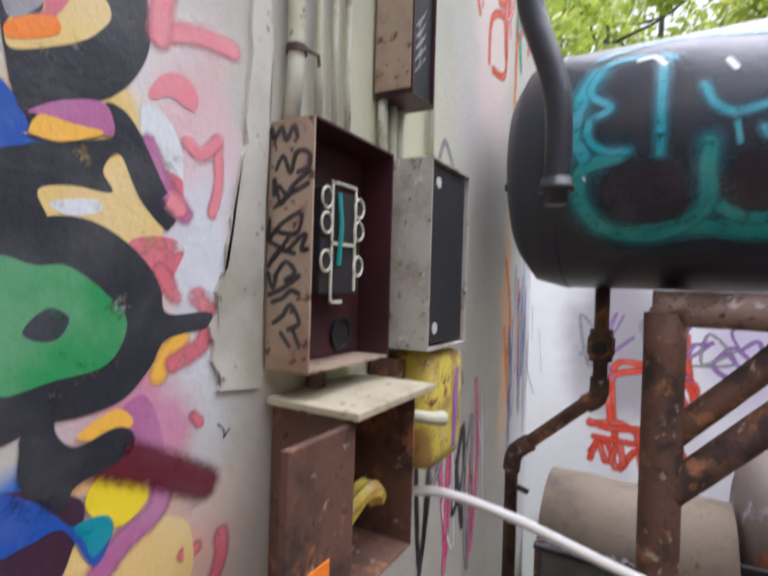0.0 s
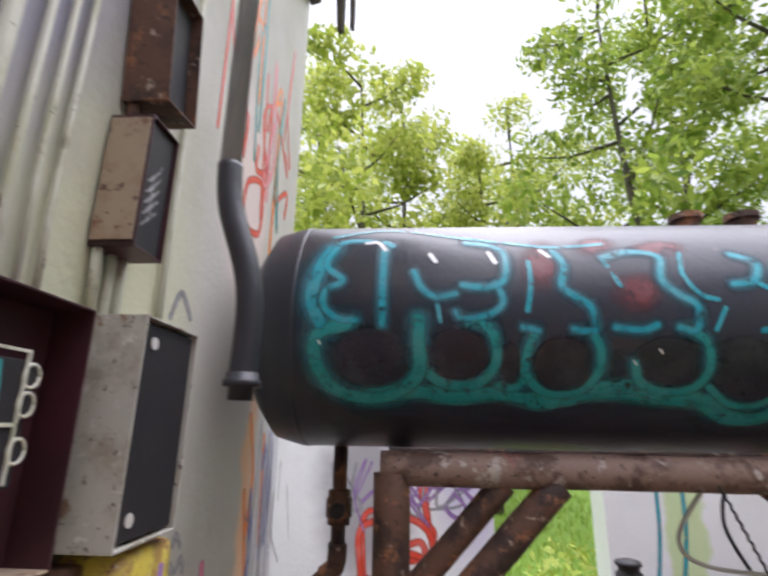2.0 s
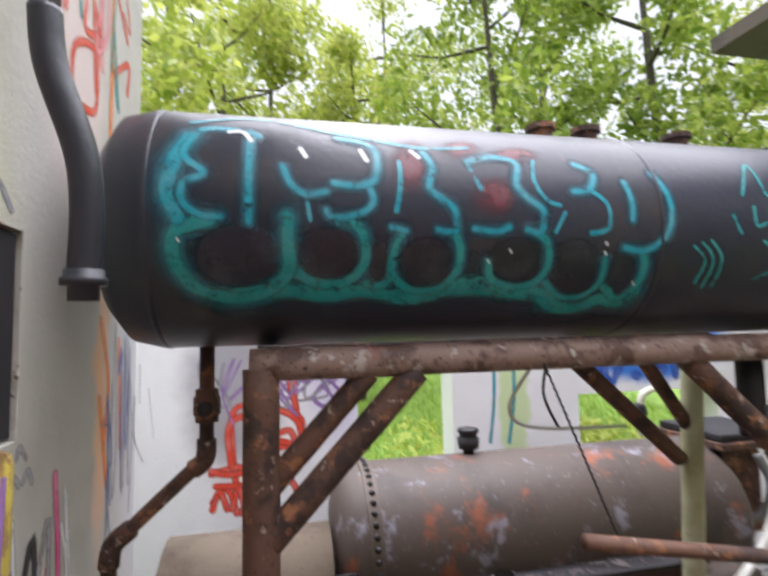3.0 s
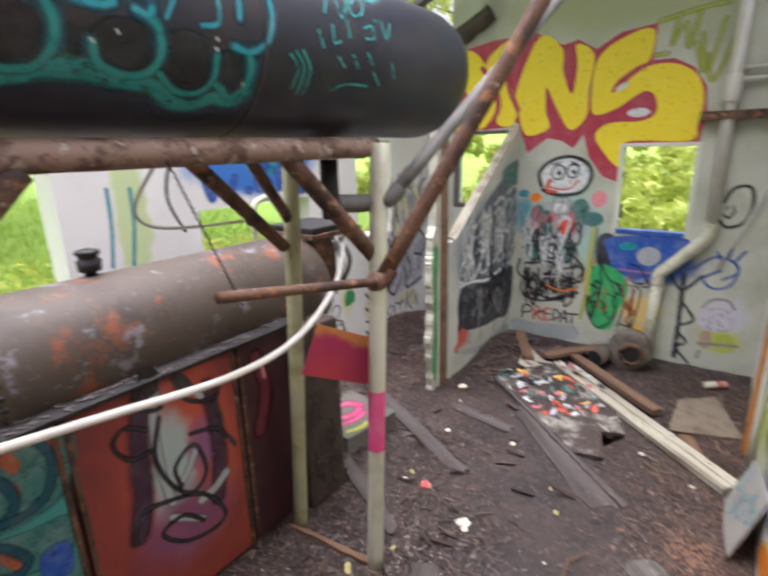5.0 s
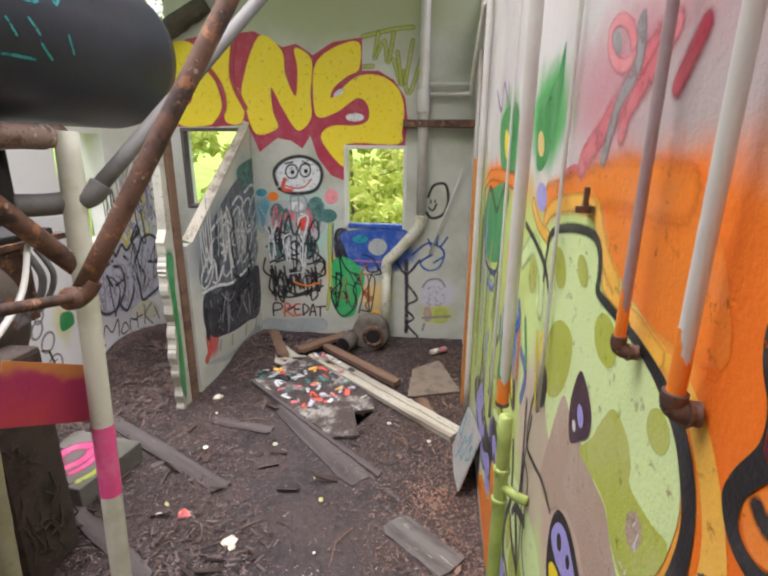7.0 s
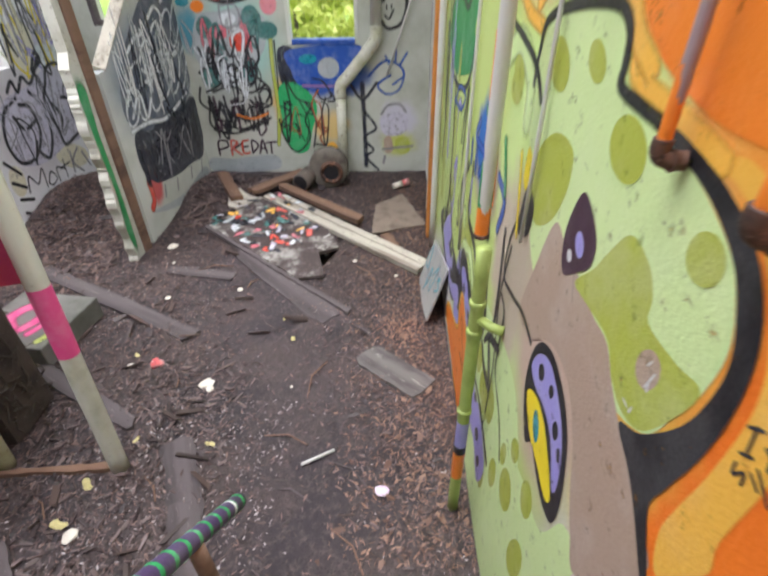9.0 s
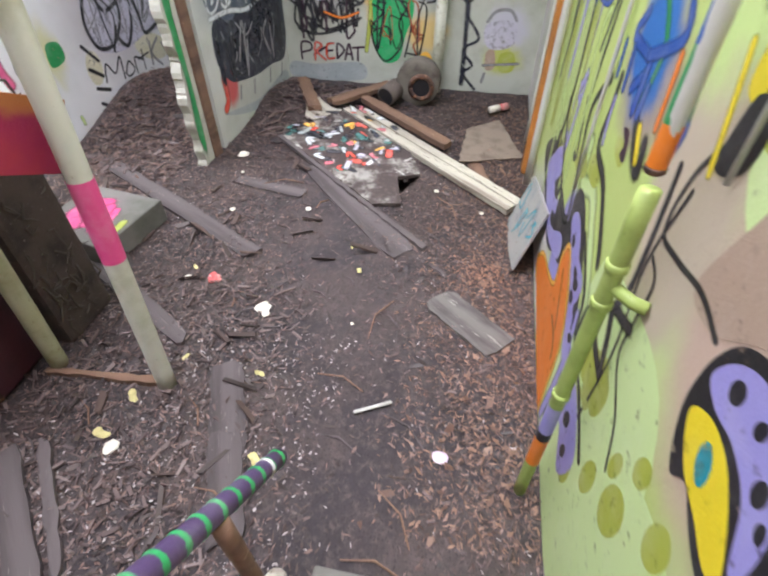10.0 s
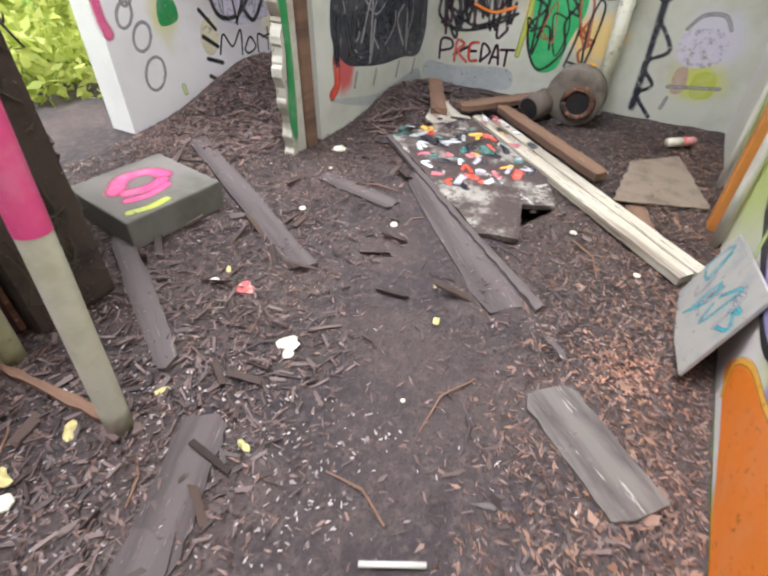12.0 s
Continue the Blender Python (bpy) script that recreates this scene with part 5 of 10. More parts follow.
def broken_board(outline, z0, z1, jag, seed):
    """A flat board with a ragged outline."""
    bm = bmesh.new()
    rnd = random.Random(seed)
    ring = []
    for (a, b), (c, d) in zip(outline, outline[1:] + outline[:1]):
        n = max(2, int(math.hypot(c - a, d - b) / 0.045))
        ring += [(a + (c - a) * k / n + rnd.uniform(-jag, jag), b + (d - b) * k / n + rnd.uniform(-jag, jag)) for k in range(n)]
    low = [bm.verts.new((x, y, z0)) for x, y in ring]
    top = [bm.verts.new((x, y, z1)) for x, y in ring]
    bm.faces.new(low[::-1])
    bm.faces.new(top)
    for k in range(len(ring)):
        m = (k + 1) % len(ring)
        bm.faces.new((low[k], low[m], top[m], top[k]))
    bmesh.ops.triangulate(bm, faces=[f for f in bm.faces if len(f.verts) > 4])
    bmesh.ops.recalc_face_normals(bm, faces=bm.faces[:])
    return bm


part("slab", broken_board([(-0.02, -0.005), (1.05, -0.005), (1.38, -0.16), (1.30, -0.34), (1.62, -0.55), (1.50, -0.735), (0.12, -0.735), (0.05, -0.4)], 0.0, 0.03, 0.007, 2), MAT_SLAB, panel)
part("stile", broken_board([(-0.02, 0.0), (2.17, 0.0), (2.16, 0.10), (-0.02, 0.10)], 0.0, 0.045, 0.002, 3), WOOD_PALE, panel, "cream painted board edge")
part("stile", broken_board([(0.10, 0.106), (2.17, 0.106), (2.16, 0.185), (0.12, 0.185)], 0.0, 0.05, 0.002, 4), WOOD_PALE, panel)
part("edge_strip", broken_board([(0.08, -0.74), (1.55, -0.74), (2.12, -0.72), (2.14, -0.765), (1.55, -0.775), (0.10, -0.78)], 0.0, 0.028, 0.006, 5), WOOD_GREY, panel, "splintered grey edge")
part("splintered_end", broken_board([(-0.02, -0.01), (-0.02, -0.34), (-0.16, -0.36), (-0.50, -0.10), (-0.46, -0.02), (-0.20, -0.05)], 0.0, 0.024, 0.012, 6), WOOD_PALE, panel, "pale splintered board end")
rnd = random.Random(21)
for k in range(130):
    u, v = rnd.uniform(-0.02, 1.0), rnd.uniform(-0.68, 0.17)
    if v > 0.02 and u > 0.62:
        continue
    m = (SP_SEA, SP_SLATE, SP_RED, SP_FROST, SP_SEA, SP_NAVY, SP_AMBER, SP_ASH, SP_SALMON, SP_INK, SP_LILAC)[k % 11]
    zz = 0.0525 if v > 0.1 else 0.0465 if v > -0.003 else 0.0315
    w = rnd.uniform(0.02, 0.085)
    low, high = (0.108, 0.182) if v > 0.1 else (0.004, 0.096) if v > -0.003 else (-0.72, -0.012)
    stroke(panel, "T", [(u, v), (u + rnd.uniform(-0.06, 0.06), v + rnd.uniform(-0.05, 0.05)), (u + rnd.uniform(-0.09, 0.09), v + rnd.uniform(-0.06, 0.06))], w, m, k % 5, name="paint_splash",
           place=lambda a, b, lift, z0=zz, l=low, h=high: Vector((a, min(max(b, l), h), z0 - 0.002 + lift * 0.4)))
plank("dark_board", (4.06, 1.50), (3.07, 0.58), 0.22, 0.02, WOOD_GREY, "dark damp board pressed into the soil", seed=1)
plank("dark_board", (3.74, 2.06), (3.63, 1.47), 0.12, 0.018, WOOD_GREY, "short dark broken board", seed=2)
plank("long_plank", (3.80, 3.29), (2.87, 1.56), 0.13, 0.03, WOOD_GREY, "long grey weathered plank on the soil", seed=3)
plank("stub_plank", (2.60, 2.58), (2.08, 1.64), 0.11, 0.03, WOOD_GREY, "grey plank with a pale broken end", seed=4)
plank("near_plank", (1.975, 1.33), (1.50, 1.11), 0.17, 0.025, WOOD_GREY, "grey weathered plank half buried in litter", seed=5)
plank("near_plank", (1.60, 1.17), (1.15, 0.96), 0.15, 0.022, WOOD_GREY, "grey weathered plank half buried in litter", seed=15)
plank("mossy_board", (2.70, 0.30), (2.36, -0.10), 0.22, 0.022, worn("bleached_board", (0.16, 0.145, 0.135), (0.06, 0.052, 0.05), (0.36, 0.34, 0.31), 0.9, s1=7, s2=16, chips=0.62, bump=0.6, grain=(0.25, 1.5, 1.5)), "short bleached board with mossy stains", seed=6)
plank("red_plank", (5.36, 1.38), (4.53, 0.44), 0.11, 0.05, WOOD_BROWN, "reddish brown timber lying on rubble", z=0.05, seed=7)
plank("red_plank", (5.75, 2.16), (5.05, 1.80), 0.13, 0.05, WOOD_BROWN, "dark broken timber by the partition", z=0.04, seed=8)
plank("brown_board", (5.72, 1.18), (5.14, 1.66), 0.14, 0.04, WOOD_BROWN, "brown board among the rubble", z=0.08, seed=9)
plank("edge_plank", (1.30, 2.10), (0.78, 1.55), 0.12, 0.03, WOOD_GREY, "grey plank beside the frame", seed=11)
plank("edge_plank", (1.38, 1.96), (0.90, 1.52), 0.05, 0.03, WOOD_GREY, "narrow grey batten beside the frame", seed=12)
plank("low_rail", (1.74, 2.22), (1.80, 1.62), 0.035, 0.035, WOOD_BROWN, "thin brown stick between the posts", category="stick", seed=13)
CARDBOARD = worn("damp_cardboard", (0.25, 0.20, 0.155), (0.15, 0.11, 0.085), (0.33, 0.29, 0.24), 0.9, s1=6, s2=40, chips=0.64)
flat_sheet = thing("flat_sheet", broken_board([(5.23, 0.01), (4.52, -0.21), (4.34, 0.32), (4.97, 0.3)], 0.0, 0.008, 0.006, 9), CARDBOARD, "flat brown sheet of damp fibreboard on the soil", "sheet")
flat_sheet.matrix_world = pose(0, 0, 0.022)
plank("leaf_board", (4.40, 0.20), (3.90, 0.02), 0.12, 0.02, WOOD_BROWN, "brown board against the wall foot", seed=14)
plank("splinter", (3.02, 0.40), (2.92, 0.28), 0.025, 0.012, WOOD_GREY, "grey splinter of wood", category="splinter", seed=16)

block = thing("concrete_block", box(-0.29, -0.30, 0, 0.29, 0.30, 0.17, 0.012), CONCRETE, "square concrete block with bright pink spray on top", "block")
block.matrix_world = pose(2.88, 2.66, 0, 0, 0, -8)
top_of_block = lambda u, v, lift: Vector((u, v, 0.17 + lift))
for pts, width in (([(-0.15, 0.04), (-0.04, 0.15), (0.10, 0.12), (0.14, 0.02)], 0.12), ([(-0.12, -0.02), (0.0, -0.06), (0.10, -0.03)], 0.10), ([(-0.16, -0.10), (-0.05, -0.13), (0.08, -0.10)], 0.07)):
    stroke(block, "T", pts, width, SP_PINK, 0, place=top_of_block)
stroke(block, "T", [(-0.22, -0.22), (-0.12, -0.25), (-0.02, -0.24)], 0.07, SP_OLIVE, 0, place=top_of_block)
slab = thing("leaning_sheet", box(-0.31, -0.008, 0, 0.31, 0.008, 0.42, 0.003), worn("sheet_board", (0.36, 0.345, 0.32), (0.24, 0.27, 0.28), (0.2, 0.17, 0.14), 0.8, s1=6, s2=30), "grey board with faded blue spray leaning on the wall", "board")
slab.matrix_world = pose(3.30, -0.115, 0.0, 20, 10, 4)
wild(slab, "T", -0.26, 0.08, 0.26, 0.36, 7, 0.02, [SP_CYAN, SP_GREY], 40, 0, place=lambda u, v, lift: Vector((u, 0.008 + lift, v)))

fan = empty("blower", "dirty cast blower housing with an open inlet", "blower", (5.55, 0.85, 0))
part("scroll", lathe([(-0.09, 0.12), (-0.09, 0.205), (-0.08, 0.22), (0.07, 0.22), (0.08, 0.205), (0.08, 0.12)], (0, 0, 0.22), "x", 36), worn("dusty_casting", (0.17, 0.15, 0.125), (0.075, 0.06, 0.05), (0.12, 0.09, 0.07), 0.85, s1=6, s2=30), fan, smooth=True)
part("inlet_ring", tube([(-0.10, -0.04 + 0.11 * math.cos(a), 0.19 + 0.11 * math.sin(a)) for a in [k * 0.3927 for k in range(17)]], 0.025, 10), RUST, fan, smooth=True)
# Solid black disc paints the darkness inside the open inlet.
part("inlet_hub", lathe([(-0.105, 0.1), (-0.095, 0.1)], (0, -0.04, 0.19), "x", 24), BLACK_STEEL, fan)
part("outlet", tube([(-0.02, 0.22, 0.14), (-0.22, 0.30, 0.12)], 0.10, 18), worn("dusty_outlet", (0.13, 0.105, 0.09), (0.14, 0.11, 0.09), (0.3, 0.27, 0.24), 0.85), fan, smooth=True)
# Another black disc does the same for the outlet's dark inside.
part("outlet_bore", tube([(-0.215, 0.298, 0.121), (-0.222, 0.301, 0.12)], 0.085, 18), BLACK_STEEL, fan)

rail = empty("hand_rail", "steel hand rail wound with green and purple tape", "handrail", (0.97, 0.67, 0))
ro = Vector((-0.97, -0.67, 0))
a, b = Vector((1.255, 0.68, 0.615)), Vector((0.26, 0.68, 1.60))
part("rail", shifted(tube(along(a, b, 12), 0.029, 16), ro), spray("purple_tape", (0.075, 0.045, 0.115), 0.5, 0.05), rail, smooth=True)
for k in range(17):
    c = a.lerp(b, (k * 0.056 + 0.02))
    d = (b - a).normalized()
    part("tape_turn", shifted(tube([c - d * 0.012 + Vector((0, 0.0, 0.003)), c + d * 0.012 - Vector((0, 0, 0.003))], 0.0302, 16, ends=False), ro), SP_GREEN, rail, smooth=True)
part("tip_label", shifted(tube([a.lerp(b, 0.075), a.lerp(b, 0.09)], 0.0305, 16, ends=False), ro), SP_WHITE, rail)
part("post", shifted(tube(along((0.96, 0.67, 0.0), (0.945, 0.67, 0.90)), 0.026, 14, wobble=0.04), ro), WOOD_BROWN, rail, "brown post", smooth=True)
part("post", shifted(tube(along((0.27, 0.67, 0.0), (0.27, 0.67, 1.58)), 0.026, 14, wobble=0.04), ro), WOOD_BROWN, rail, "brown post", smooth=True)


def scrap(name, x, y, size, mat, label, category, seed, lift=0.012, group=""):
    """A crumpled bit of litter."""
    rnd = random.Random(seed)
    bm = bmesh.new()
    bmesh.ops.create_icosphere(bm, subdivisions=2, radius=size)
    for v in bm.verts:
        v.co *= 0.75 + 0.5 * noise.noise(v.co * 18 + Vector((seed, 0, 0)))
        v.co.z *= 0.35
    ob = thing(name, bm, mat, label, category, group)
    ob.matrix_world = pose(x, y, floor_height(x, y) + lift, 0, 0, rnd.uniform(0, 180))
    return ob


def leaf_thing(x, y, size, mat, seed, label, name="fallen_leaf", category="leaf"):
    bm = bmesh.new()
    rnd = random.Random(seed)
    ring = []
    for k in range(12):
        a = 2 * math.pi * k / 12
        r = size * (0.75 + 0.25 * math.cos(2 * a) + rnd.uniform(-0.12, 0.12))
        ring.append(bm.verts.new((r * math.cos(a), r * 0.8 * math.sin(a), 0.12 * size * math.cos(3 * a))))
    mid = bm.verts.new((0, 0, 0.012))
    for k in range(12):
        bm.faces.new((ring[k], ring[(k + 1) % 12], mid))
    made = bmesh.ops.extrude_face_region(bm, geom=bm.faces[:])
    bmesh.ops.translate(bm, vec=(0, 0, 0.002), verts=[v for v in made["geom"] if isinstance(v, bmesh.types.BMVert)])
    bmesh.ops.recalc_face_normals(bm, faces=bm.faces[:])
    ob = thing(name, bm, mat, label, category, "scattered leaves")
    ob.matrix_world = pose(x, y, floor_height(x, y) + 0.014, rnd.uniform(-8, 8), rnd.uniform(-8, 8), rnd.uniform(0, 360))
    return ob


scrap("crumpled_packet", 2.60, 1.70, 0.06, LITTER_RED, "crumpled red and white packet on the soil", "litter", 1)
scrap("crumpled_paper", 2.415, 1.30, 0.06, LITTER_PALE, "crumpled cream paper on the soil", "litter", 2)
scrap("crumpled_paper", 2.36, 1.27, 0.03, LITTER_PALE, "crumpled cream paper on the soil", "litter", 3)
scrap("lilac_wrapper", 1.675, 0.17, 0.045, LITTER_LILAC, "lilac and white wrapper", "litter", 4)
scrap("plaster_lump", 4.12, 2.16, 0.06, LITTER_PALE, "broken piece of white plaster", "rubble", 5)
scrap("paper_scrap", 1.43, 1.66, 0.045, LITTER_PALE, "white scrap of paper", "litter", 6)
scrap("tan_offcut", 1.06, 0.72, 0.06, WOOD_PALE, "pale tan lump beside the step", "rubble", 7)
for k, (x, y, s) in enumerate(((1.70, 1.71, 0.045), (1.98, 1.57, 0.03), (1.48, 1.74, 0.05), (1.50, 0.98, 0.045), (1.95, 1.14, 0.03), (2.84, 0.82, 0.03), (3.05, 0.92, 0.02), (2.66, 1.86, 0.03))):
    leaf_thing(x, y, s, LITTER_YELLOW, k, "pale yellow fallen leaf")
can = empty("spray_can", "red and white spray can lying on the soil", "spray can", (5.47, 0.02, 0.045))
part("body", tube([(-0.07, 0.09, 0), (0.0, 0.0, 0)], 0.033, 16), LITTER_PALE, can, smooth=True)
part("cap", tube([(0.0, 0.0, 0), (0.06, -0.08, 0)], 0.034, 16), LITTER_RED, can, "red cap", smooth=True)
thing("white_stick", tube([(1.82, 0.60, 0.02), (1.91, 0.43, 0.024)], 0.009, 10), HOSE_WHITE, "short white plastic stick", "stick", smooth=True)
rnd = random.Random(31)
for k in range(60):
    x, y = rnd.uniform(1.1, 5.4), rnd.uniform(-0.15, 3.3)
    if 1.4 < x < 2.3 and y > 2.1:
        continue
    an, ln = rnd.uniform(0, 3.14), rnd.uniform(0.08, 0.34)
    z = floor_height(x, y) + 0.008
    thing("twig", tube([(x, y, z), (x + ln * 0.5 * math.cos(an), y + ln * 0.5 * math.sin(an), z + 0.012), (x + ln * math.cos(an + 0.25), y + ln * math.sin(an + 0.25), z)], [0.004, 0.005, 0.003], 6), (WOOD_BROWN, WOOD_GREY)[k % 2], "dry brown twig on the soil", "twig", "scattered twigs")


def chips(name, n, seed, area, size, mat, label, dense=None, thick=0.5):
    """Loose leaf and bark flakes, too many to count."""
    rng = np.random.default_rng(seed)
    x0, y0, x1, y1 = area
    x, y = rng.uniform(x0, x1, n), rng.uniform(y0, y1, n)
    if dense is not None:
        keep = rng.random(n) < np.array([dense(a, b) for a, b in zip(x, y)])
        x, y = x[keep], y[keep]
        n = len(x)
    z = np.array([floor_height(a, b) for a, b in zip(x, y)]) + rng.uniform(0.001, 0.014, n)
    c = np.stack([x, y, z], 1)
    an = rng.uniform(0, 6.283, n)
    up = rng.normal(0, 0.3, (n, 2))
    a = np.stack([np.cos(an), np.sin(an), up[:, 0]], 1)
    b = np.stack([-np.sin(an), np.cos(an), up[:, 1]], 1)
    s = size * rng.uniform(0.4, 1.4, (n, 1))
    w = s * rng.uniform(0.25, 0.8, (n, 1)) * thick
    ragged = rng.uniform(-0.7, 0.7, (n, 2, 1))
    quad = np.stack([c - a * s, c - b * w + a * s * ragged[:, 0], c + a * s, c + b * w + a * s * ragged[:, 1]], 1).reshape(-1, 3)
    me = bpy.data.meshes.new(name)
    me.from_pydata(quad.tolist(), [], np.arange(n * 4).reshape(-1, 4).tolist())
    me.materials.append(mat)
    return tagged(new(name, me), label, "leaf litter", kind="stuff")


def trodden(x, y):
    """Less litter on the dark trodden path down the middle."""
    path = abs(y - (0.55 + 0.32 * (x - 1.6)))
    return 0.06 + 0.94 * min(1, path / 0.62) ** 1.5


DARKCHIP = leaf_material("bark_chips", (0.032, 0.023, 0.021), (0.115, 0.076, 0.064))
DARKCHIP.node_tree.nodes["Mix Shader"].inputs[0].default_value = 0.0
PALECHIP = leaf_material("pale_flakes", (0.16, 0.13, 0.125), (0.50, 0.45, 0.44))
PALECHIP.node_tree.nodes["Mix Shader"].inputs[0].default_value = 0.0
chips("leaf_litter", 22000, 1, (0.9, -0.27, 5.9, 3.6), 0.017, DEADLEAF, "brown dead leaves and bark over the soil", trodden)
RUSSET = leaf_material("russet_leaves", (0.10, 0.055, 0.04), (0.32, 0.19, 0.13))
RUSSET.node_tree.nodes["Mix Shader"].inputs[0].default_value = 0.1
chips("leaf_litter", 9000, 4, (1.3, -0.27, 5.6, 0.5), 0.016, RUSSET, "russet dead leaves drifted along the wall", lambda x, y: 0.9 - 0.9 * max(0, (y + 0.1) / 0.6))
chips("bark_litter", 30000, 2, (0.5, -0.27, 5.9, 3.6), 0.017, DARKCHIP, "dark bark crumbs over the soil", trodden)
chips("pale_flakes", 3200, 3, (0.9, -0.27, 5.9, 3.6), 0.011, PALECHIP, "pale flakes of paint and wood on the soil", trodden)


def doorway_path():
    bm = bmesh.new()
    grid = [[bm.verts.new((1.7 + 2.9 * i / 20, 3.64 + 1.9 * j / 14, -0.012 - 0.03 * (j / 14) + 0.5 * floor_height(1.7 + 0.145 * i, 3.6 + 0.13 * j))) for i in range(21)] for j in range(15)]
    for a, b in zip(grid, grid[1:]):
        for k in range(20):
            bm.faces.new((a[k], a[k + 1], b[k + 1], b[k]))
    return thing("path", bm, SOIL, "bare trodden soil outside the doorway", "path", kind="structure", smooth=True)


doorway_path()
chips("weed_leaves", 3500, 6, (3.3, 2.6, 5.8, 3.6), 0.03, DEADLEAF, "brown leaves heaped at the doorway")

# tangled tags
wild(wall_north, "N", 5.0, 1.2, 5.9, 2.1, 6, 0.03, [SP_BLACK, SP_YELLOW, SP_VIOLET], 11, 2)
wild(wall_north, "N", -0.5, 1.9, 0.6, 2.4, 6, 0.02, [SP_GREY, SP_PURPLE], 12, 2)
wild(wall_west, "A", 1.25, 1.6, 1.75, 2.2, 8, 0.03, [SP_BLACK, SP_GREY, SP_PINK, SP_WHITE], 13, 2)
wild(wall_west, "A", 1.45, 3.2, 2.2, 4.3, 9, 0.025, [SP_RED, SP_PALEPINK, SP_ORANGE, SP_TEAL], 14, 2)
wild(wall_west, "A", 2.0, 1.8, 2.3, 2.6, 7, 0.012, [SP_GREY, SP_BLUE], 15, 2)
wild(wall_south, "C", 2.8, 0.4, 4.2, 1.9, 10, 0.05, [SP_BLACK, SP_LIME, SP_VIOLET, SP_OLIVE], 17, 3)

for k in range(16):
    rr = random.Random(100 + k)
    scrap("soil_clod", rr.uniform(4.4, 5.7), rr.uniform(0.6, 2.2), rr.uniform(0.04, 0.09), SOIL, "dark clod of soil and rubble", "rubble", 100 + k, 0.015, "rubble by the far wall")
for k in range(10):
    rr = random.Random(140 + k)
    scrap("plaster_crumb", rr.uniform(2.2, 5.0), rr.uniform(0.0, 3.0), rr.uniform(0.012, 0.03), LITTER_PALE, "pale crumb of plaster on the soil", "rubble", 140 + k, 0.008, "plaster crumbs")

chips("large_leaves", 500, 9, (1.3, -0.27, 5.0, 0.6), 0.026, RUSSET, "curled russet leaves along the wall foot", lambda x, y: 0.9 - 0.9 * max(0, (y + 0.05) / 0.65), 0.8)
def bark_pieces(name, n, seed, area, length, mat, label, dense=None):
    """Loose chunks of bark and rotten wood with thickness."""
    rng = np.random.default_rng(seed)
    x, y = rng.uniform(area[0], area[2], n), rng.uniform(area[1], area[3], n)
    if dense is not None:
        keep = rng.random(n) < np.array([dense(a, b) for a, b in zip(x, y)])
        x, y = x[keep], y[keep]
        n = len(x)
    ground = np.array([floor_height(a, b) for a, b in zip(x, y)])
    ln = length * rng.uniform(0.35, 1.3, n)
    wd = ln * rng.uniform(0.10, 0.30, n)
    th = np.clip(wd * rng.uniform(0.25, 0.6, n), 0.002, 0.012)
    an, tip, roll = rng.uniform(0, 6.283, n), rng.normal(0, 0.16, n), rng.normal(0, 0.35, n)
    f = np.stack([np.cos(an), np.sin(an), tip], 1)
    g = np.stack([-np.sin(an), np.cos(an), roll], 1)
    c = np.stack([x, y, ground + 0.004 + 0.35 * th + np.abs(tip) * ln * 0.35], 1)
    corners = []
    for k, (p, q, r) in enumerate(((-1, -1, 0), (1, -1, 0), (1, 1, 0), (-1, 1, 0), (-1, -1, 1), (1, -1, 1), (1, 1, 1), (-1, 1, 1))):
        taper = rng.uniform(0.45, 1.0, n)
        corners.append(c + f * (p * ln * 0.5 * rng.uniform(0.75, 1.1, n))[:, None] + g * (q * wd * 0.5 * taper)[:, None] + np.array([0, 0, 1.0]) * (r * th)[:, None])
    verts = np.stack(corners, 1).reshape(-1, 3)
    quads = np.array([(0, 3, 2, 1), (4, 5, 6, 7), (0, 1, 5, 4), (1, 2, 6, 5), (2, 3, 7, 6), (3, 0, 4, 7)])
    faces = (np.arange(n)[:, None, None] * 8 + quads[None]).reshape(-1, 4)
    me = bpy.data.meshes.new(name)
    me.from_pydata(verts.tolist(), [], faces.tolist())
    me.materials.append(mat)
    return tagged(new(name, me), label, "wood debris", kind="stuff")


MULCH = leaf_material("wood_mulch", (0.05, 0.035, 0.034), (0.19, 0.135, 0.125))
bark_pieces("bark_pieces", 1300, 46, (3.6, 2.6, 5.85, 3.6), 0.07, MULCH, "brown bark heaped inside the doorway")
SAWDUST = leaf_material("rotten_wood_dust", (0.30, 0.14, 0.085), (0.46, 0.25, 0.17))
SAWDUST.node_tree.nodes["Mix Shader"].inputs[0].default_value = 0.0
chips("wood_dust", 2200, 47, (2.72, -0.2, 3.2, 0.28), 0.009, SAWDUST, "orange crumbs of rotten wood", lambda x, y: math.exp(-((x - 2.95) / 0.14) ** 2 - ((y - 0.03) / 0.14) ** 2), 0.9)
MULCH.node_tree.nodes["Mix Shader"].inputs[0].default_value = 0.0
bark_pieces("bark_pieces", 3600, 41, (0.9, -0.25, 5.8, 3.5), 0.04, MULCH, "brown and grey bits of bark and rotten wood", trodden)
bark_pieces("bark_pieces", 900, 42, (1.0, 1.0, 2.6, 2.3), 0.06, MULCH, "brown wood chunks round the pole and boiler foot")
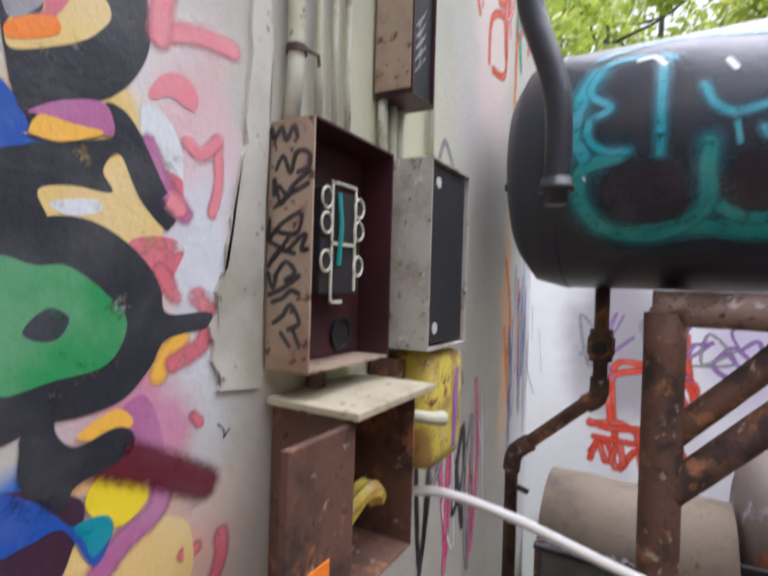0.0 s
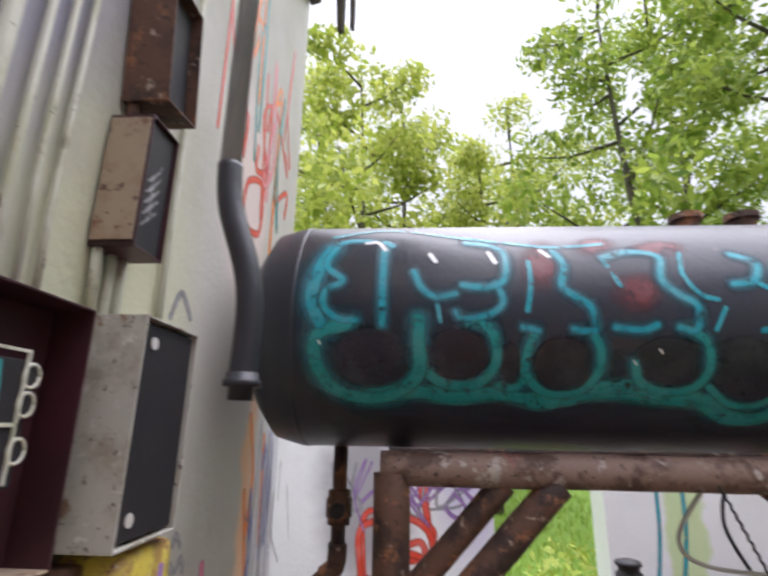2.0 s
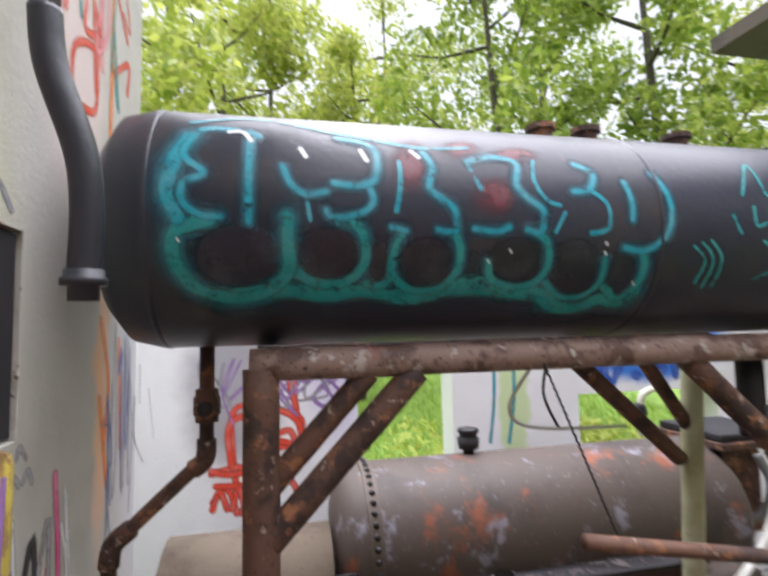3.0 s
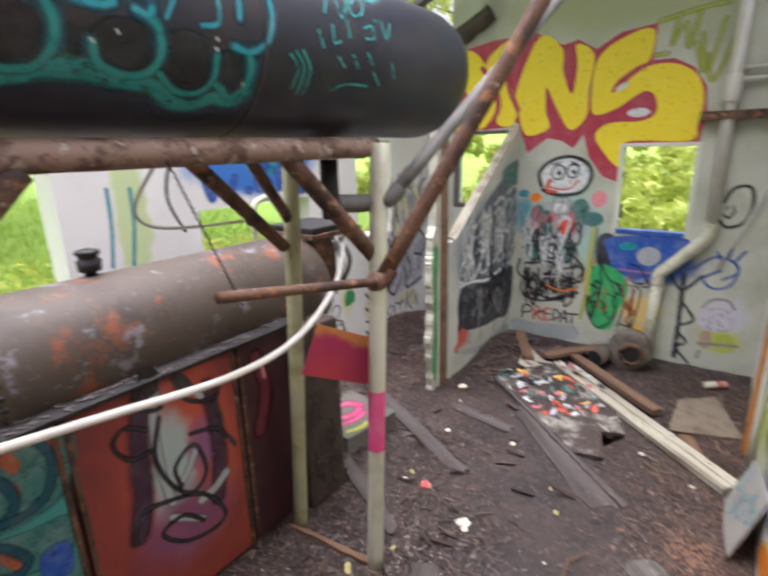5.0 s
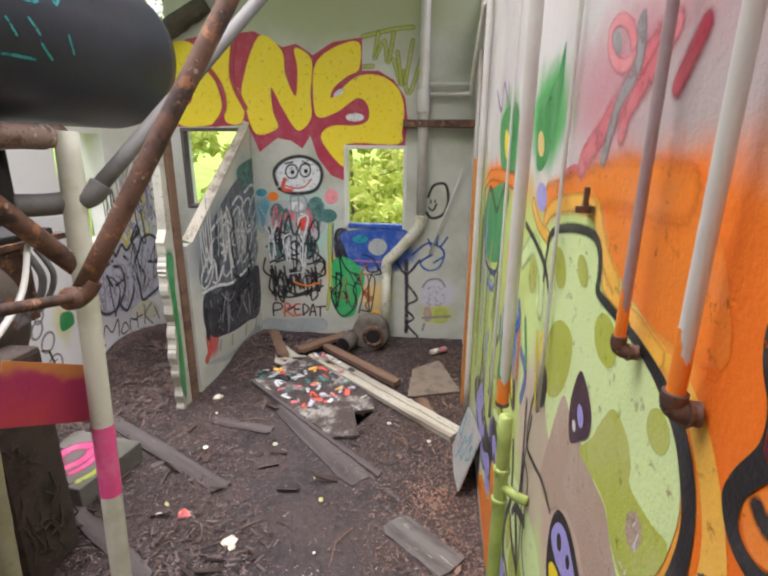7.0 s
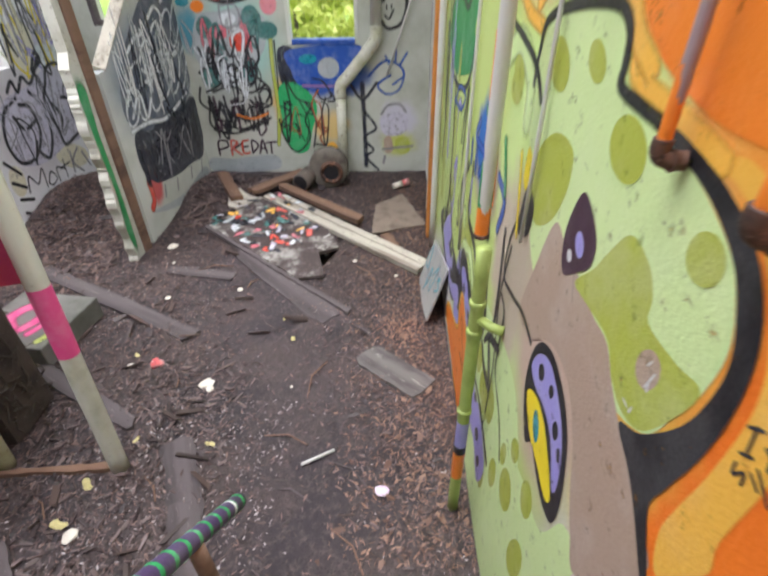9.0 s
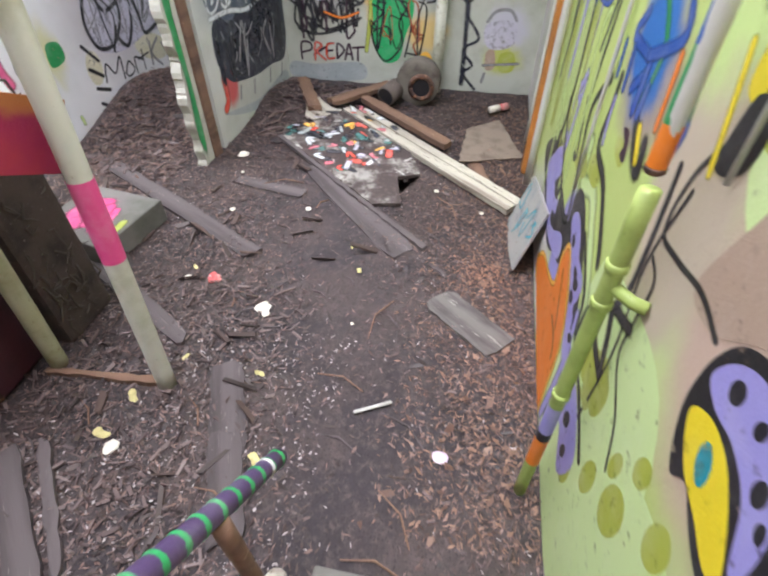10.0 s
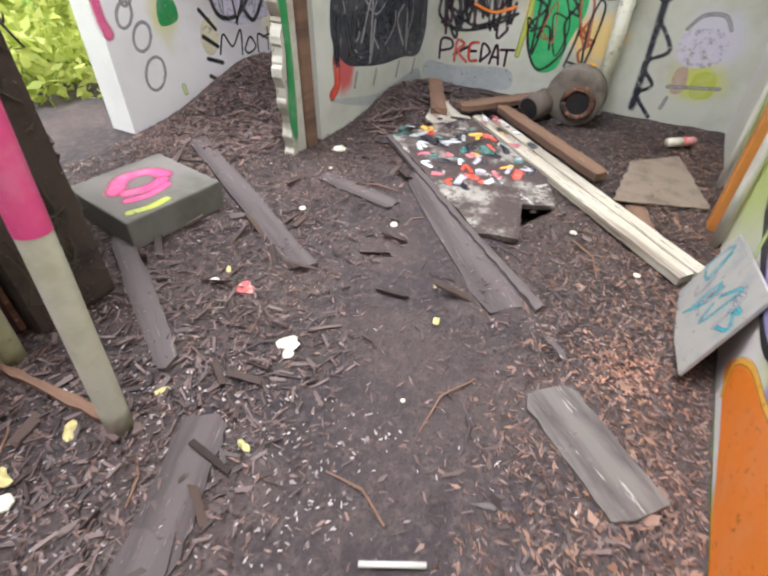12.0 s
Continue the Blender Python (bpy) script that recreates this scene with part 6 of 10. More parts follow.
bark_pieces("bark_pieces", 90, 43, (1.2, 0.8, 4.6, 3.2), 0.16, DARKCHIP, "long dark splinters lying on the soil", None)
bark_pieces("bark_pieces", 420, 44, (4.5, 1.5, 5.8, 2.3), 0.11, MULCH, "broken wood heaped by the far wall")
chips("pale_flakes", 1300, 45, (0.9, 0.7, 2.3, 2.1), 0.009, PALECHIP, "whitish flakes of paint near the pole", None, 0.9)
chips("wood_splinters", 1600, 10, (1.0, 0.3, 4.8, 3.4), 0.05, DARKCHIP, "dark splinters of rotten wood on the soil", trodden, 0.25)

# ---- graffiti ----
stroke(wall_south, "C", [(1.92, 1.61), (1.79, 1.57), (1.84, 1.44)], 0.05, SP_BLUE, 3)
stroke(wall_south, "C", [(2.29, 1.75), (2.14, 1.63), (2.18, 1.47)], 0.04, SP_GREEN, 3)
stroke(wall_south, "C", [(1.66, 1.79), (1.62, 1.68), (1.58, 1.56)], 0.03, SP_YELLOW, 4)
stroke(wall_south, "C", [(2.41, 1.66), (2.48, 1.57), (2.22, 1.57), (2.33, 1.45)], 0.05, SP_BLUE, 4)
stroke(wall_south, "C", [(2.06, 1.77), (2.02, 1.69), (2.25, 1.58)], 0.05, SP_BLUE, 4)
stroke(wall_south, "C", [(1.99, 1.66), (1.98, 1.58), (1.97, 1.48)], 0.04, SP_ORANGE, 5)
stroke(wall_south, "C", [(1.89, 1.75), (1.83, 1.66), (1.8, 1.6)], 0.05, SP_GREEN, 4)
patch(wall_south, "C", [(3.09, 0.09), (2.94, 0.26), (2.65, 0.35), (2.49, 0.43), (2.5, 0.59), (2.45, 0.7), (2.33, 0.69), (2.16, 0.56), (2.05, 0.39), (2.04, 0.16), (2.02, -0.05), (2.26, 0), (2.77, 0.05)], SP_ORANGE, 3)
stroke(wall_south, "C", [(2.97, 0.06), (3.04, 0.16), (2.9, 0.28), (2.65, 0.35), (2.49, 0.43), (2.5, 0.59), (2.43, 0.71), (2.29, 0.67), (2.13, 0.54), (2.05, 0.39), (2.04, 0.16), (2.01, -0.04)], 0.035, SP_AMBER, 4)
stroke(wall_south, "C", [(2.4, 0.59), (2.3, 0.49), (2.21, 0.39)], 0.016, SP_BLACK, 4)
stroke(wall_south, "C", [(2.33, 0.36), (2.18, 0.35), (2.12, 0.28)], 0.016, SP_BLACK, 4)
patch(wall_south, "C", [(3.83, 0.5), (3.32, 0.79), (2.92, 0.71), (2.62, 0.71), (2.62, 0.85), (2.54, 0.94), (2.37, 0.94), (2.15, 0.82), (2.0, 0.68), (1.95, 0.48), (2.03, 0.47), (2.21, 0.64), (2.42, 0.73), (2.53, 0.52), (2.68, 0.47), (2.94, 0.34), (3.49, 0.38)], SP_BLACK, 2)
patch(wall_south, "C", [(2.52, 0.77), (2.48, 0.86), (2.35, 0.87), (2.19, 0.77), (2.04, 0.65), (1.97, 0.48), (2.03, 0.47), (2.21, 0.65)], SP_VIOLET, 4)
patch(wall_south, "C", [(3.56, 0.49), (3.45, 0.63), (3.25, 0.78), (3.07, 0.72), (3.18, 0.59), (2.95, 0.62), (2.91, 0.47), (2.66, 0.61), (2.56, 0.59), (2.61, 0.49), (2.93, 0.38), (3.23, 0.39)], SP_VIOLET, 4)
patch(wall_south, "C", [(2.42, 0.75), (2.43, 0.78), (2.37, 0.79), (2.36, 0.75)], SP_BLACK, 5)
patch(wall_south, "C", [(2.23, 0.72), (2.24, 0.75), (2.18, 0.76), (2.18, 0.72)], SP_BLACK, 5)
patch(wall_south, "C", [(2.17, 0.63), (2.19, 0.67), (2.13, 0.68), (2.12, 0.64)], SP_BLACK, 5)
patch(wall_south, "C", [(2.07, 0.66), (2.08, 0.69), (2.04, 0.7), (2.03, 0.66)], SP_BLACK, 5)
patch(wall_south, "C", [(3.11, 0.57), (3.12, 0.63), (3.0, 0.64), (3.0, 0.59)], SP_BLACK, 5)
patch(wall_south, "C", [(3.02, 0.45), (3.02, 0.51), (2.91, 0.53), (2.91, 0.47)], SP_BLACK, 5)
stroke(wall_south, "C", [(2.62, 1.11), (2.57, 0.96), (2.36, 1.03), (2.18, 0.94), (2.02, 0.84), (1.94, 0.74)], 0.1, SP_PEA, 1)
stroke(wall_south, "C", [(3.39, 0.99), (3.22, 0.84), (2.94, 0.68), (2.64, 0.71), (2.75, 0.99), (2.81, 1.19), (2.62, 1.38)], 0.05, SP_BLACK, 3)
stroke(wall_south, "C", [(2.49, 1.43), (2.49, 1.32), (2.5, 1.16), (2.27, 1.13), (2.07, 1.02), (2.0, 0.96)], 0.055, SP_BLACK, 3)
stroke(wall_south, "C", [(2.48, 1.36), (2.48, 1.29), (2.45, 1.2)], 0.04, SP_VIOLET, 4)
stroke(wall_south, "C", [(3.2, 1.15), (3.1, 1.05)], 0.035, SP_VIOLET, 4)
stroke(wall_south, "C", [(1.82, 0.89), (1.75, 0.84), (1.64, 0.83), (1.62, 0.84), (1.67, 0.93), (1.72, 1.02), (1.64, 1.06), (1.57, 1.09)], 0.05, SP_BLACK, 3)
stroke(wall_south, "C", [(2.57, 1.52), (2.56, 1.42)], 0.05, SP_BLUE, 5)
stroke(wall_south, "C", [(2.44, 1.54), (2.42, 1.42)], 0.05, SP_BLUE, 5)
stroke(wall_south, "C", [(2.22, 1.57), (2.23, 1.42)], 0.06, SP_BLUE, 5)
stroke(wall_south, "C", [(2.16, 1.52), (2.17, 1.43)], 0.05, SP_BLUE, 5)
stroke(wall_south, "C", [(2.14, 1.41), (2.05, 1.34), (1.98, 1.34), (2.01, 1.41)], 0.07, SP_BLACK, 4)
stroke(wall_south, "C", [(2.1, 1.42), (2.03, 1.35)], 0.045, SP_YELLOW, 5)
patch(wall_south, "C", [(2.25, 1.35), (2.18, 1.37), (2.14, 1.32), (2.14, 1.28), (2.2, 1.28), (2.19, 1.32)], SP_PLUM, 4)
patch(wall_south, "C", [(2.53, 1.03), (2.53, 1.11), (2.4, 1.14), (2.33, 1.1), (2.38, 1.04)], SP_OLIVE, 2)
patch(wall_south, "C", [(2.84, 0.91), (2.82, 1), (2.65, 1.05), (2.55, 1.01), (2.63, 0.94)], SP_OLIVE, 2)
patch(wall_south, "C", [(2.27, 1.26), (2.28, 1.31), (2.19, 1.32), (2.14, 1.29), (2.17, 1.25)], SP_OLIVE, 2)
patch(wall_south, "C", [(1.74, 0.67), (1.76, 0.79), (1.62, 0.91), (1.53, 0.88), (1.55, 0.76)], SP_OLIVE, 2)
stroke(wall_south, "C", [(1.72, 1.5), (1.69, 1.28), (1.69, 1.1), (1.79, 0.94)], 0.035, SP_BLACK, 3)
stroke(wall_north, "N", [(-0.23, 1.46), (-0.26, 1.96), (-0.09, 2.01), (0.17, 1.93), (0.19, 1.84)], 0.05, SP_RED, 1)
stroke(wall_north, "N", [(-0.39, 1.59), (-0.2, 1.62), (-0.08, 1.51), (-0.36, 1.51)], 0.05, SP_RED, 1)
stroke(wall_north, "N", [(0.01, 1.81), (0.11, 1.84), (0.14, 1.75), (0.03, 1.73)], 0.05, SP_RED, 1)
stroke(wall_north, "N", [(0.14, 2.21), (0.16, 1.96), (0.24, 1.68)], 0.05, SP_RED, 1)
stroke(wall_north, "N", [(0.05, 1.6), (0.14, 1.48), (0.16, 1.42)], 0.05, SP_RED, 1)
stroke(wall_north, "N", [(-0.38, 1.41), (-0.29, 1.49), (-0.23, 1.33)], 0.05, SP_RED, 1)
stroke(wall_north, "N", [(-0.2, 1.33), (-0.11, 1.46), (-0.07, 1.32)], 0.05, SP_RED, 1)
stroke(wall_north, "N", [(0.04, 2.18), (0.14, 2.08), (0.27, 2.18)], 0.025, SP_PURPLE, 1)
stroke(wall_north, "N", [(0.27, 2.05), (0.37, 2.16), (0.47, 2.05), (0.35, 1.99), (0.27, 2.05)], 0.025, SP_PURPLE, 1)
stroke(wall_north, "N", [(-0.15, 2.18), (-0.28, 2.06)], 0.025, SP_PURPLE, 1)
stroke(wall_north, "N", [(1.61, 2.2), (1.6, 1.94), (1.56, 1.66)], 0.03, SP_CYAN, 1)
stroke(wall_north, "N", [(1.77, 2.19), (1.76, 1.94), (1.71, 1.65)], 0.03, SP_CYAN, 1)
stroke(wall_west, "A", [(1.69, 3.2), (1.71, 3.35), (1.86, 3.41), (1.87, 3.23), (1.73, 3.19)], 0.03, SP_RED, 1)
stroke(wall_west, "A", [(1.59, 3.31), (1.52, 3.43), (1.54, 3.54), (1.65, 3.57), (1.64, 3.42)], 0.03, SP_RED, 1)
stroke(wall_west, "A", [(1.86, 3.66), (1.93, 3.82), (2.17, 3.63)], 0.03, SP_RED, 1)
stroke(wall_west, "A", [(1.78, 3.53), (1.78, 3.44), (1.89, 3.49), (1.85, 3.56)], 0.03, SP_RED, 1)
stroke(wall_west, "A", [(2.02, 3.42), (2.19, 3.55), (2.18, 3.43)], 0.03, SP_RED, 1)
stroke(wall_west, "A", [(1.96, 2.57), (2.04, 2.37), (2.01, 2.18)], 0.03, SP_ORANGE, 1)
stroke(wall_west, "A", [(2.14, 2.5), (2.17, 2.12)], 0.03, SP_ORANGE, 1)
stroke(wall_west, "A", [(1.96, 2.32), (2.04, 2.03)], 0.03, SP_ORANGE, 1)
stroke(wall_west, "A", [(2.34, 2.27), (2.34, 2.12), (2.47, 1.99)], 0.015, SP_GREY, 1)
stroke(wall_west, "A", [(2.41, 2.39), (2.41, 2.24)], 0.015, SP_GREY, 1)
stroke(wall_west, "A", [(2.55, 2.28), (2.64, 2.05)], 0.015, SP_GREY, 1)
stroke(wall_west, "A", [(1.31, 2.78), (1.35, 2.85), (1.41, 2.8)], 0.02, SP_GREY, 1)
stroke(wall_west, "A", [(1.47, 2.26), (1.48, 2.28), (1.51, 2.25)], 0.02, SP_GREY, 1)
stroke(wall_west, "A", [(1.44, 2.21), (1.46, 2.22), (1.48, 2.2)], 0.02, SP_GREY, 1)
stroke(wall_west, "A", [(1.5, 2.2), (1.52, 2.22), (1.54, 2.19)], 0.02, SP_GREY, 1)
patch(wall_west, "A", [(0.39, 2.56), (0.46, 2.59), (0.5, 2.61), (0.53, 2.55), (0.52, 2.5), (0.46, 2.52), (0.4, 2.52)], SP_CREAM, 1)
patch(wall_west, "A", [(0.41, 2.54), (0.45, 2.55), (0.46, 2.54), (0.43, 2.53)], SP_FROST, 2)
stroke(wall_west, "A", [(0.51, 2.62), (0.53, 2.58), (0.56, 2.55)], 0.03, SP_MAUVE, 1)
patch(wall_west, "A", [(0.49, 2.51), (0.53, 2.52), (0.56, 2.51), (0.55, 2.48), (0.53, 2.45), (0.51, 2.48)], SP_SALMON, 1)
stroke(wall_west, "A", [(0.53, 2.48), (0.55, 2.45)], 0.025, SP_SALMON, 1)
stroke(wall_west, "A", [(0.58, 2.45), (0.6, 2.43), (0.59, 2.39), (0.55, 2.37)], 0.03, SP_SALMON, 1)
stroke(wall_west, "A", [(0.56, 2.4), (0.54, 2.38), (0.53, 2.36)], 0.03, SP_AMBER, 1)
patch(wall_west, "A", [(0.48, 2.32), (0.51, 2.34), (0.53, 2.31), (0.54, 2.26), (0.51, 2.25), (0.48, 2.28)], SP_MAUVE, 1)
patch(wall_west, "A", [(0.36, 2.64), (0.38, 2.63), (0.39, 2.61), (0.39, 2.58), (0.36, 2.55)], SP_BLUE, 1)
patch(wall_west, "A", [(0.46, 2.65), (0.48, 2.65), (0.5, 2.63), (0.53, 2.58), (0.55, 2.55), (0.54, 2.53), (0.53, 2.53), (0.5, 2.56), (0.48, 2.6), (0.47, 2.6), (0.46, 2.58), (0.47, 2.56), (0.43, 2.56), (0.4, 2.55), (0.41, 2.52), (0.39, 2.5), (0.36, 2.51), (0.36, 2.57), (0.39, 2.59), (0.42, 2.6), (0.45, 2.61), (0.47, 2.62)], SP_INK, 2)
patch(wall_west, "A", [(0.39, 2.62), (0.42, 2.64), (0.46, 2.65), (0.47, 2.62), (0.44, 2.62), (0.4, 2.62)], SP_MAUVE, 3)
patch(wall_west, "A", [(0.39, 2.6), (0.4, 2.62), (0.43, 2.62), (0.46, 2.62), (0.42, 2.6), (0.39, 2.6)], SP_AMBER, 4)
patch(wall_west, "A", [(0.36, 2.5), (0.39, 2.52), (0.43, 2.53), (0.47, 2.52), (0.51, 2.49), (0.53, 2.46), (0.54, 2.43), (0.6, 2.43), (0.6, 2.41), (0.54, 2.4), (0.52, 2.37), (0.49, 2.34), (0.45, 2.33), (0.41, 2.33), (0.36, 2.33)], SP_INK, 2)
patch(wall_west, "A", [(0.36, 2.48), (0.4, 2.48), (0.43, 2.48), (0.47, 2.45), (0.49, 2.42), (0.47, 2.38), (0.42, 2.37), (0.36, 2.37)], SP_GREEN, 3)
patch(wall_west, "A", [(0.39, 2.42), (0.41, 2.44), (0.43, 2.43), (0.42, 2.41), (0.4, 2.41)], SP_NAVY, 4)
patch(wall_west, "A", [(0.36, 2.27), (0.4, 2.27), (0.44, 2.25), (0.45, 2.23), (0.44, 2.2), (0.42, 2.17), (0.36, 2.2)], SP_PLUM, 2)
patch(wall_west, "A", [(0.42, 2.17), (0.44, 2.21), (0.47, 2.18), (0.5, 2.18), (0.54, 2.19), (0.58, 2.16), (0.57, 2.09)], SP_CREAM, 1)
stroke(wall_west, "A", [(0.54, 2.23), (0.53, 2.2), (0.49, 2.18), (0.46, 2.15)], 0.035, SP_MAUVE, 2)
patch(wall_west, "A", [(0.45, 2.24), (0.46, 2.26), (0.48, 2.27), (0.51, 2.25), (0.52, 2.22), (0.49, 2.2), (0.46, 2.22)], SP_YELLOW, 3)
patch(wall_west, "A", [(0.44, 2.31), (0.48, 2.33), (0.5, 2.31), (0.47, 2.3)], SP_AMBER, 3)
stroke(wall_west, "A", [(0.47, 2.28), (0.53, 2.25), (0.6, 2.21)], 0.055, SP_MAROON, 3)
patch(wall_west, "A", [(0.39, 2.32), (0.4, 2.35), (0.42, 2.35), (0.42, 2.32), (0.44, 2.3), (0.48, 2.31), (0.5, 2.3), (0.5, 2.28), (0.48, 2.27), (0.44, 2.26), (0.43, 2.24), (0.41, 2.25), (0.39, 2.28), (0.39, 2.31)], SP_INK, 4)
patch(wall_west, "A", [(0.36, 2.28), (0.4, 2.26), (0.42, 2.24), (0.44, 2.22), (0.47, 2.22), (0.48, 2.2), (0.46, 2.17), (0.43, 2.22), (0.4, 2.22), (0.36, 2.22)], SP_BLUE, 5)
patch(wall_west, "A", [(0.44, 2.22), (0.47, 2.22), (0.48, 2.2), (0.46, 2.18), (0.45, 2.2)], SP_CYAN, 6)
stroke(wall_west, "A", [(0.63, 2.13), (0.63, 2.1), (0.61, 2.06)], 0.03, SP_SALMON, 1)
stroke(wall_west, "A", [(0.59, 2.13), (0.57, 2.13)], 0.02, SP_SALMON, 1)
stroke(wall_west, "A", [(0.58, 2.3), (0.59, 2.29)], 0.018, SP_SALMON, 1)
stroke(wall_west, "A", [(0.62, 2.28), (0.63, 2.27), (0.63, 2.26)], 0.003, SP_BLACK, 1)
stroke(wall_west, "A", [(0.64, 2.27), (0.63, 2.26)], 0.003, SP_BLACK, 1)
patch(boiler, "T", [(0.08, 1.36), (0.3, 1.41), (0.59, 1.34), (0.67, 1.28), (0.6, 1.04), (0.37, 0.99), (0.06, 1.1)], SP_SEA, 0, place=on_panel)
patch(boiler, "T", [(0.19, 1), (0.42, 0.96), (0.59, 0.92), (0.52, 0.72), (0.19, 0.87)], SP_SEA, 0, place=on_panel)
stroke(boiler, "T", [(0.02, 1.21), (0.06, 1.27), (0.12, 1.26), (0.18, 1.2), (0.2, 1.11), (0.16, 1.05), (0.09, 1.06), (0.04, 1.12), (0.02, 1.21)], 0.05, SP_DEEPTEAL, 2, place=on_panel)
stroke(boiler, "T", [(0.25, 1.19), (0.28, 1.25), (0.34, 1.25), (0.39, 1.2), (0.41, 1.11), (0.37, 1.05), (0.31, 1.05), (0.26, 1.11), (0.25, 1.19)], 0.05, SP_DEEPTEAL, 2, place=on_panel)
stroke(boiler, "T", [(0.22, 0.93), (0.25, 0.96), (0.32, 0.95), (0.37, 0.89), (0.4, 0.82), (0.36, 0.79), (0.3, 0.81), (0.24, 0.87), (0.22, 0.93)], 0.05, SP_DEEPTEAL, 2, place=on_panel)
stroke(boiler, "T", [(0.51, 1.35), (0.56, 1.23), (0.52, 1.08), (0.41, 1.03), (0.23, 1.07)], 0.05, SP_DEEPTEAL, 2, place=on_panel)
patch(boiler, "T", [(0.45, 0.82), (0.55, 0.81), (0.54, 0.65), (0.43, 0.71)], SP_BLUE, 2, place=on_panel)
patch(boiler, "T", [(0.26, 1.2), (0.29, 1.23), (0.31, 1.18), (0.28, 1.14)], SP_RUSTY, 1, place=on_panel)
patch(boiler, "T", [(0.39, 1.3), (0.43, 1.33), (0.46, 1.26), (0.43, 1.22)], SP_RUSTY, 1, place=on_panel)
patch(boiler, "T", [(0.39, 1.17), (0.42, 1.19), (0.44, 1.14), (0.42, 1.11)], SP_RUSTY, 1, place=on_panel)
patch(boiler, "T", [(0.54, 1.3), (0.58, 1.33), (0.61, 1.27), (0.58, 1.22)], SP_RUSTY, 1, place=on_panel)
patch(boiler, "T", [(0.31, 0.9), (0.36, 0.94), (0.39, 0.85), (0.36, 0.8)], SP_RUSTY, 1, place=on_panel)
patch(boiler, "T", [(0.17, 1.24), (0.19, 1.26), (0.21, 1.22), (0.19, 1.19)], SP_RUSTY, 1, place=on_panel)
stroke(boiler, "T", [(0.97, 1.34), (0.92, 1.1), (0.89, 0.8), (0.84, 0.6)], 0.14, SP_PLUM, 0, place=on_panel)
stroke(boiler, "T", [(1.31, 1.22), (1.34, 0.85), (1.29, 0.53)], 0.12, SP_PLUM, 0, place=on_panel)
stroke(boiler, "T", [(1.03, 1.32), (1.0, 1.14), (1.0, 0.86), (1.03, 0.67)], 0.06, SP_ASH, 1, place=on_panel)
stroke(boiler, "T", [(1.2, 0.9), (1.13, 0.79), (1.08, 0.75)], 0.05, SP_ASH, 1, place=on_panel)
stroke(boiler, "T", [(1.36, 0.65), (1.28, 0.6), (1.19, 0.58)], 0.07, SP_ASH, 1, place=on_panel)
stroke(boiler, "T", [(1.22, 1.25), (1.27, 1.18)], 0.05, SP_ASH, 1, place=on_panel)
stroke(boiler, "T", [(1.01, 0.59), (1.18, 0.46)], 0.05, SP_ASH, 1, place=on_panel)
stroke(boiler, "T", [(0.98, 1.42), (0.94, 1.3), (0.99, 1.23), (1.05, 1.22)], 0.032, SP_BLACK, 3, place=on_panel)
stroke(boiler, "T", [(1.13, 1.34), (1.18, 1.21), (1.27, 1.15), (1.36, 1.14), (1.38, 1.19)], 0.032, SP_BLACK, 3, place=on_panel)
stroke(boiler, "T", [(0.96, 1.14), (0.86, 1.2), (0.8, 1.14), (0.86, 1.03), (0.97, 1.02)], 0.032, SP_BLACK, 3, place=on_panel)
stroke(boiler, "T", [(1.03, 1.17), (0.98, 0.98), (1.03, 0.79), (1.14, 0.66), (1.24, 0.74), (1.19, 0.93), (1.07, 0.86), (1.09, 0.73)], 0.032, SP_BLACK, 3, place=on_panel)
stroke(boiler, "T", [(1.18, 1), (1.32, 0.96), (1.4, 0.87), (1.44, 0.79)], 0.032, SP_BLACK, 3, place=on_panel)
stroke(boiler, "T", [(0.81, 0.58), (0.86, 0.71), (0.99, 0.7), (1.2, 0.61), (1.32, 0.41), (1.24, 0.35), (1.06, 0.4), (0.95, 0.53), (1.07, 0.56), (1.18, 0.45)], 0.032, SP_BLACK, 3, place=on_panel)
stroke(boiler, "T", [(1.33, 1.12), (1.37, 0.99), (1.35, 0.94)], 0.032, SP_BLACK, 3, place=on_panel)
patch(boiler, "T", [(0.97, 1.45), (1.06, 1.43), (1.05, 1.31), (0.98, 1.31)], SP_BLACK, 2, place=on_panel)
patch(boiler, "T", [(1.13, 1.35), (1.19, 1.35), (1.24, 1.24), (1.17, 1.24)], SP_BLACK, 2, place=on_panel)
stroke(boiler, "T", [(1.69, 1.21), (1.7, 1.11)], 0.03, SP_PALEPINK, 1, place=on_panel)
stroke(boiler, "T", [(1.65, 1.26), (1.7, 1.02), (1.63, 0.78)], 0.12, SP_MAROON, 0, place=on_panel)
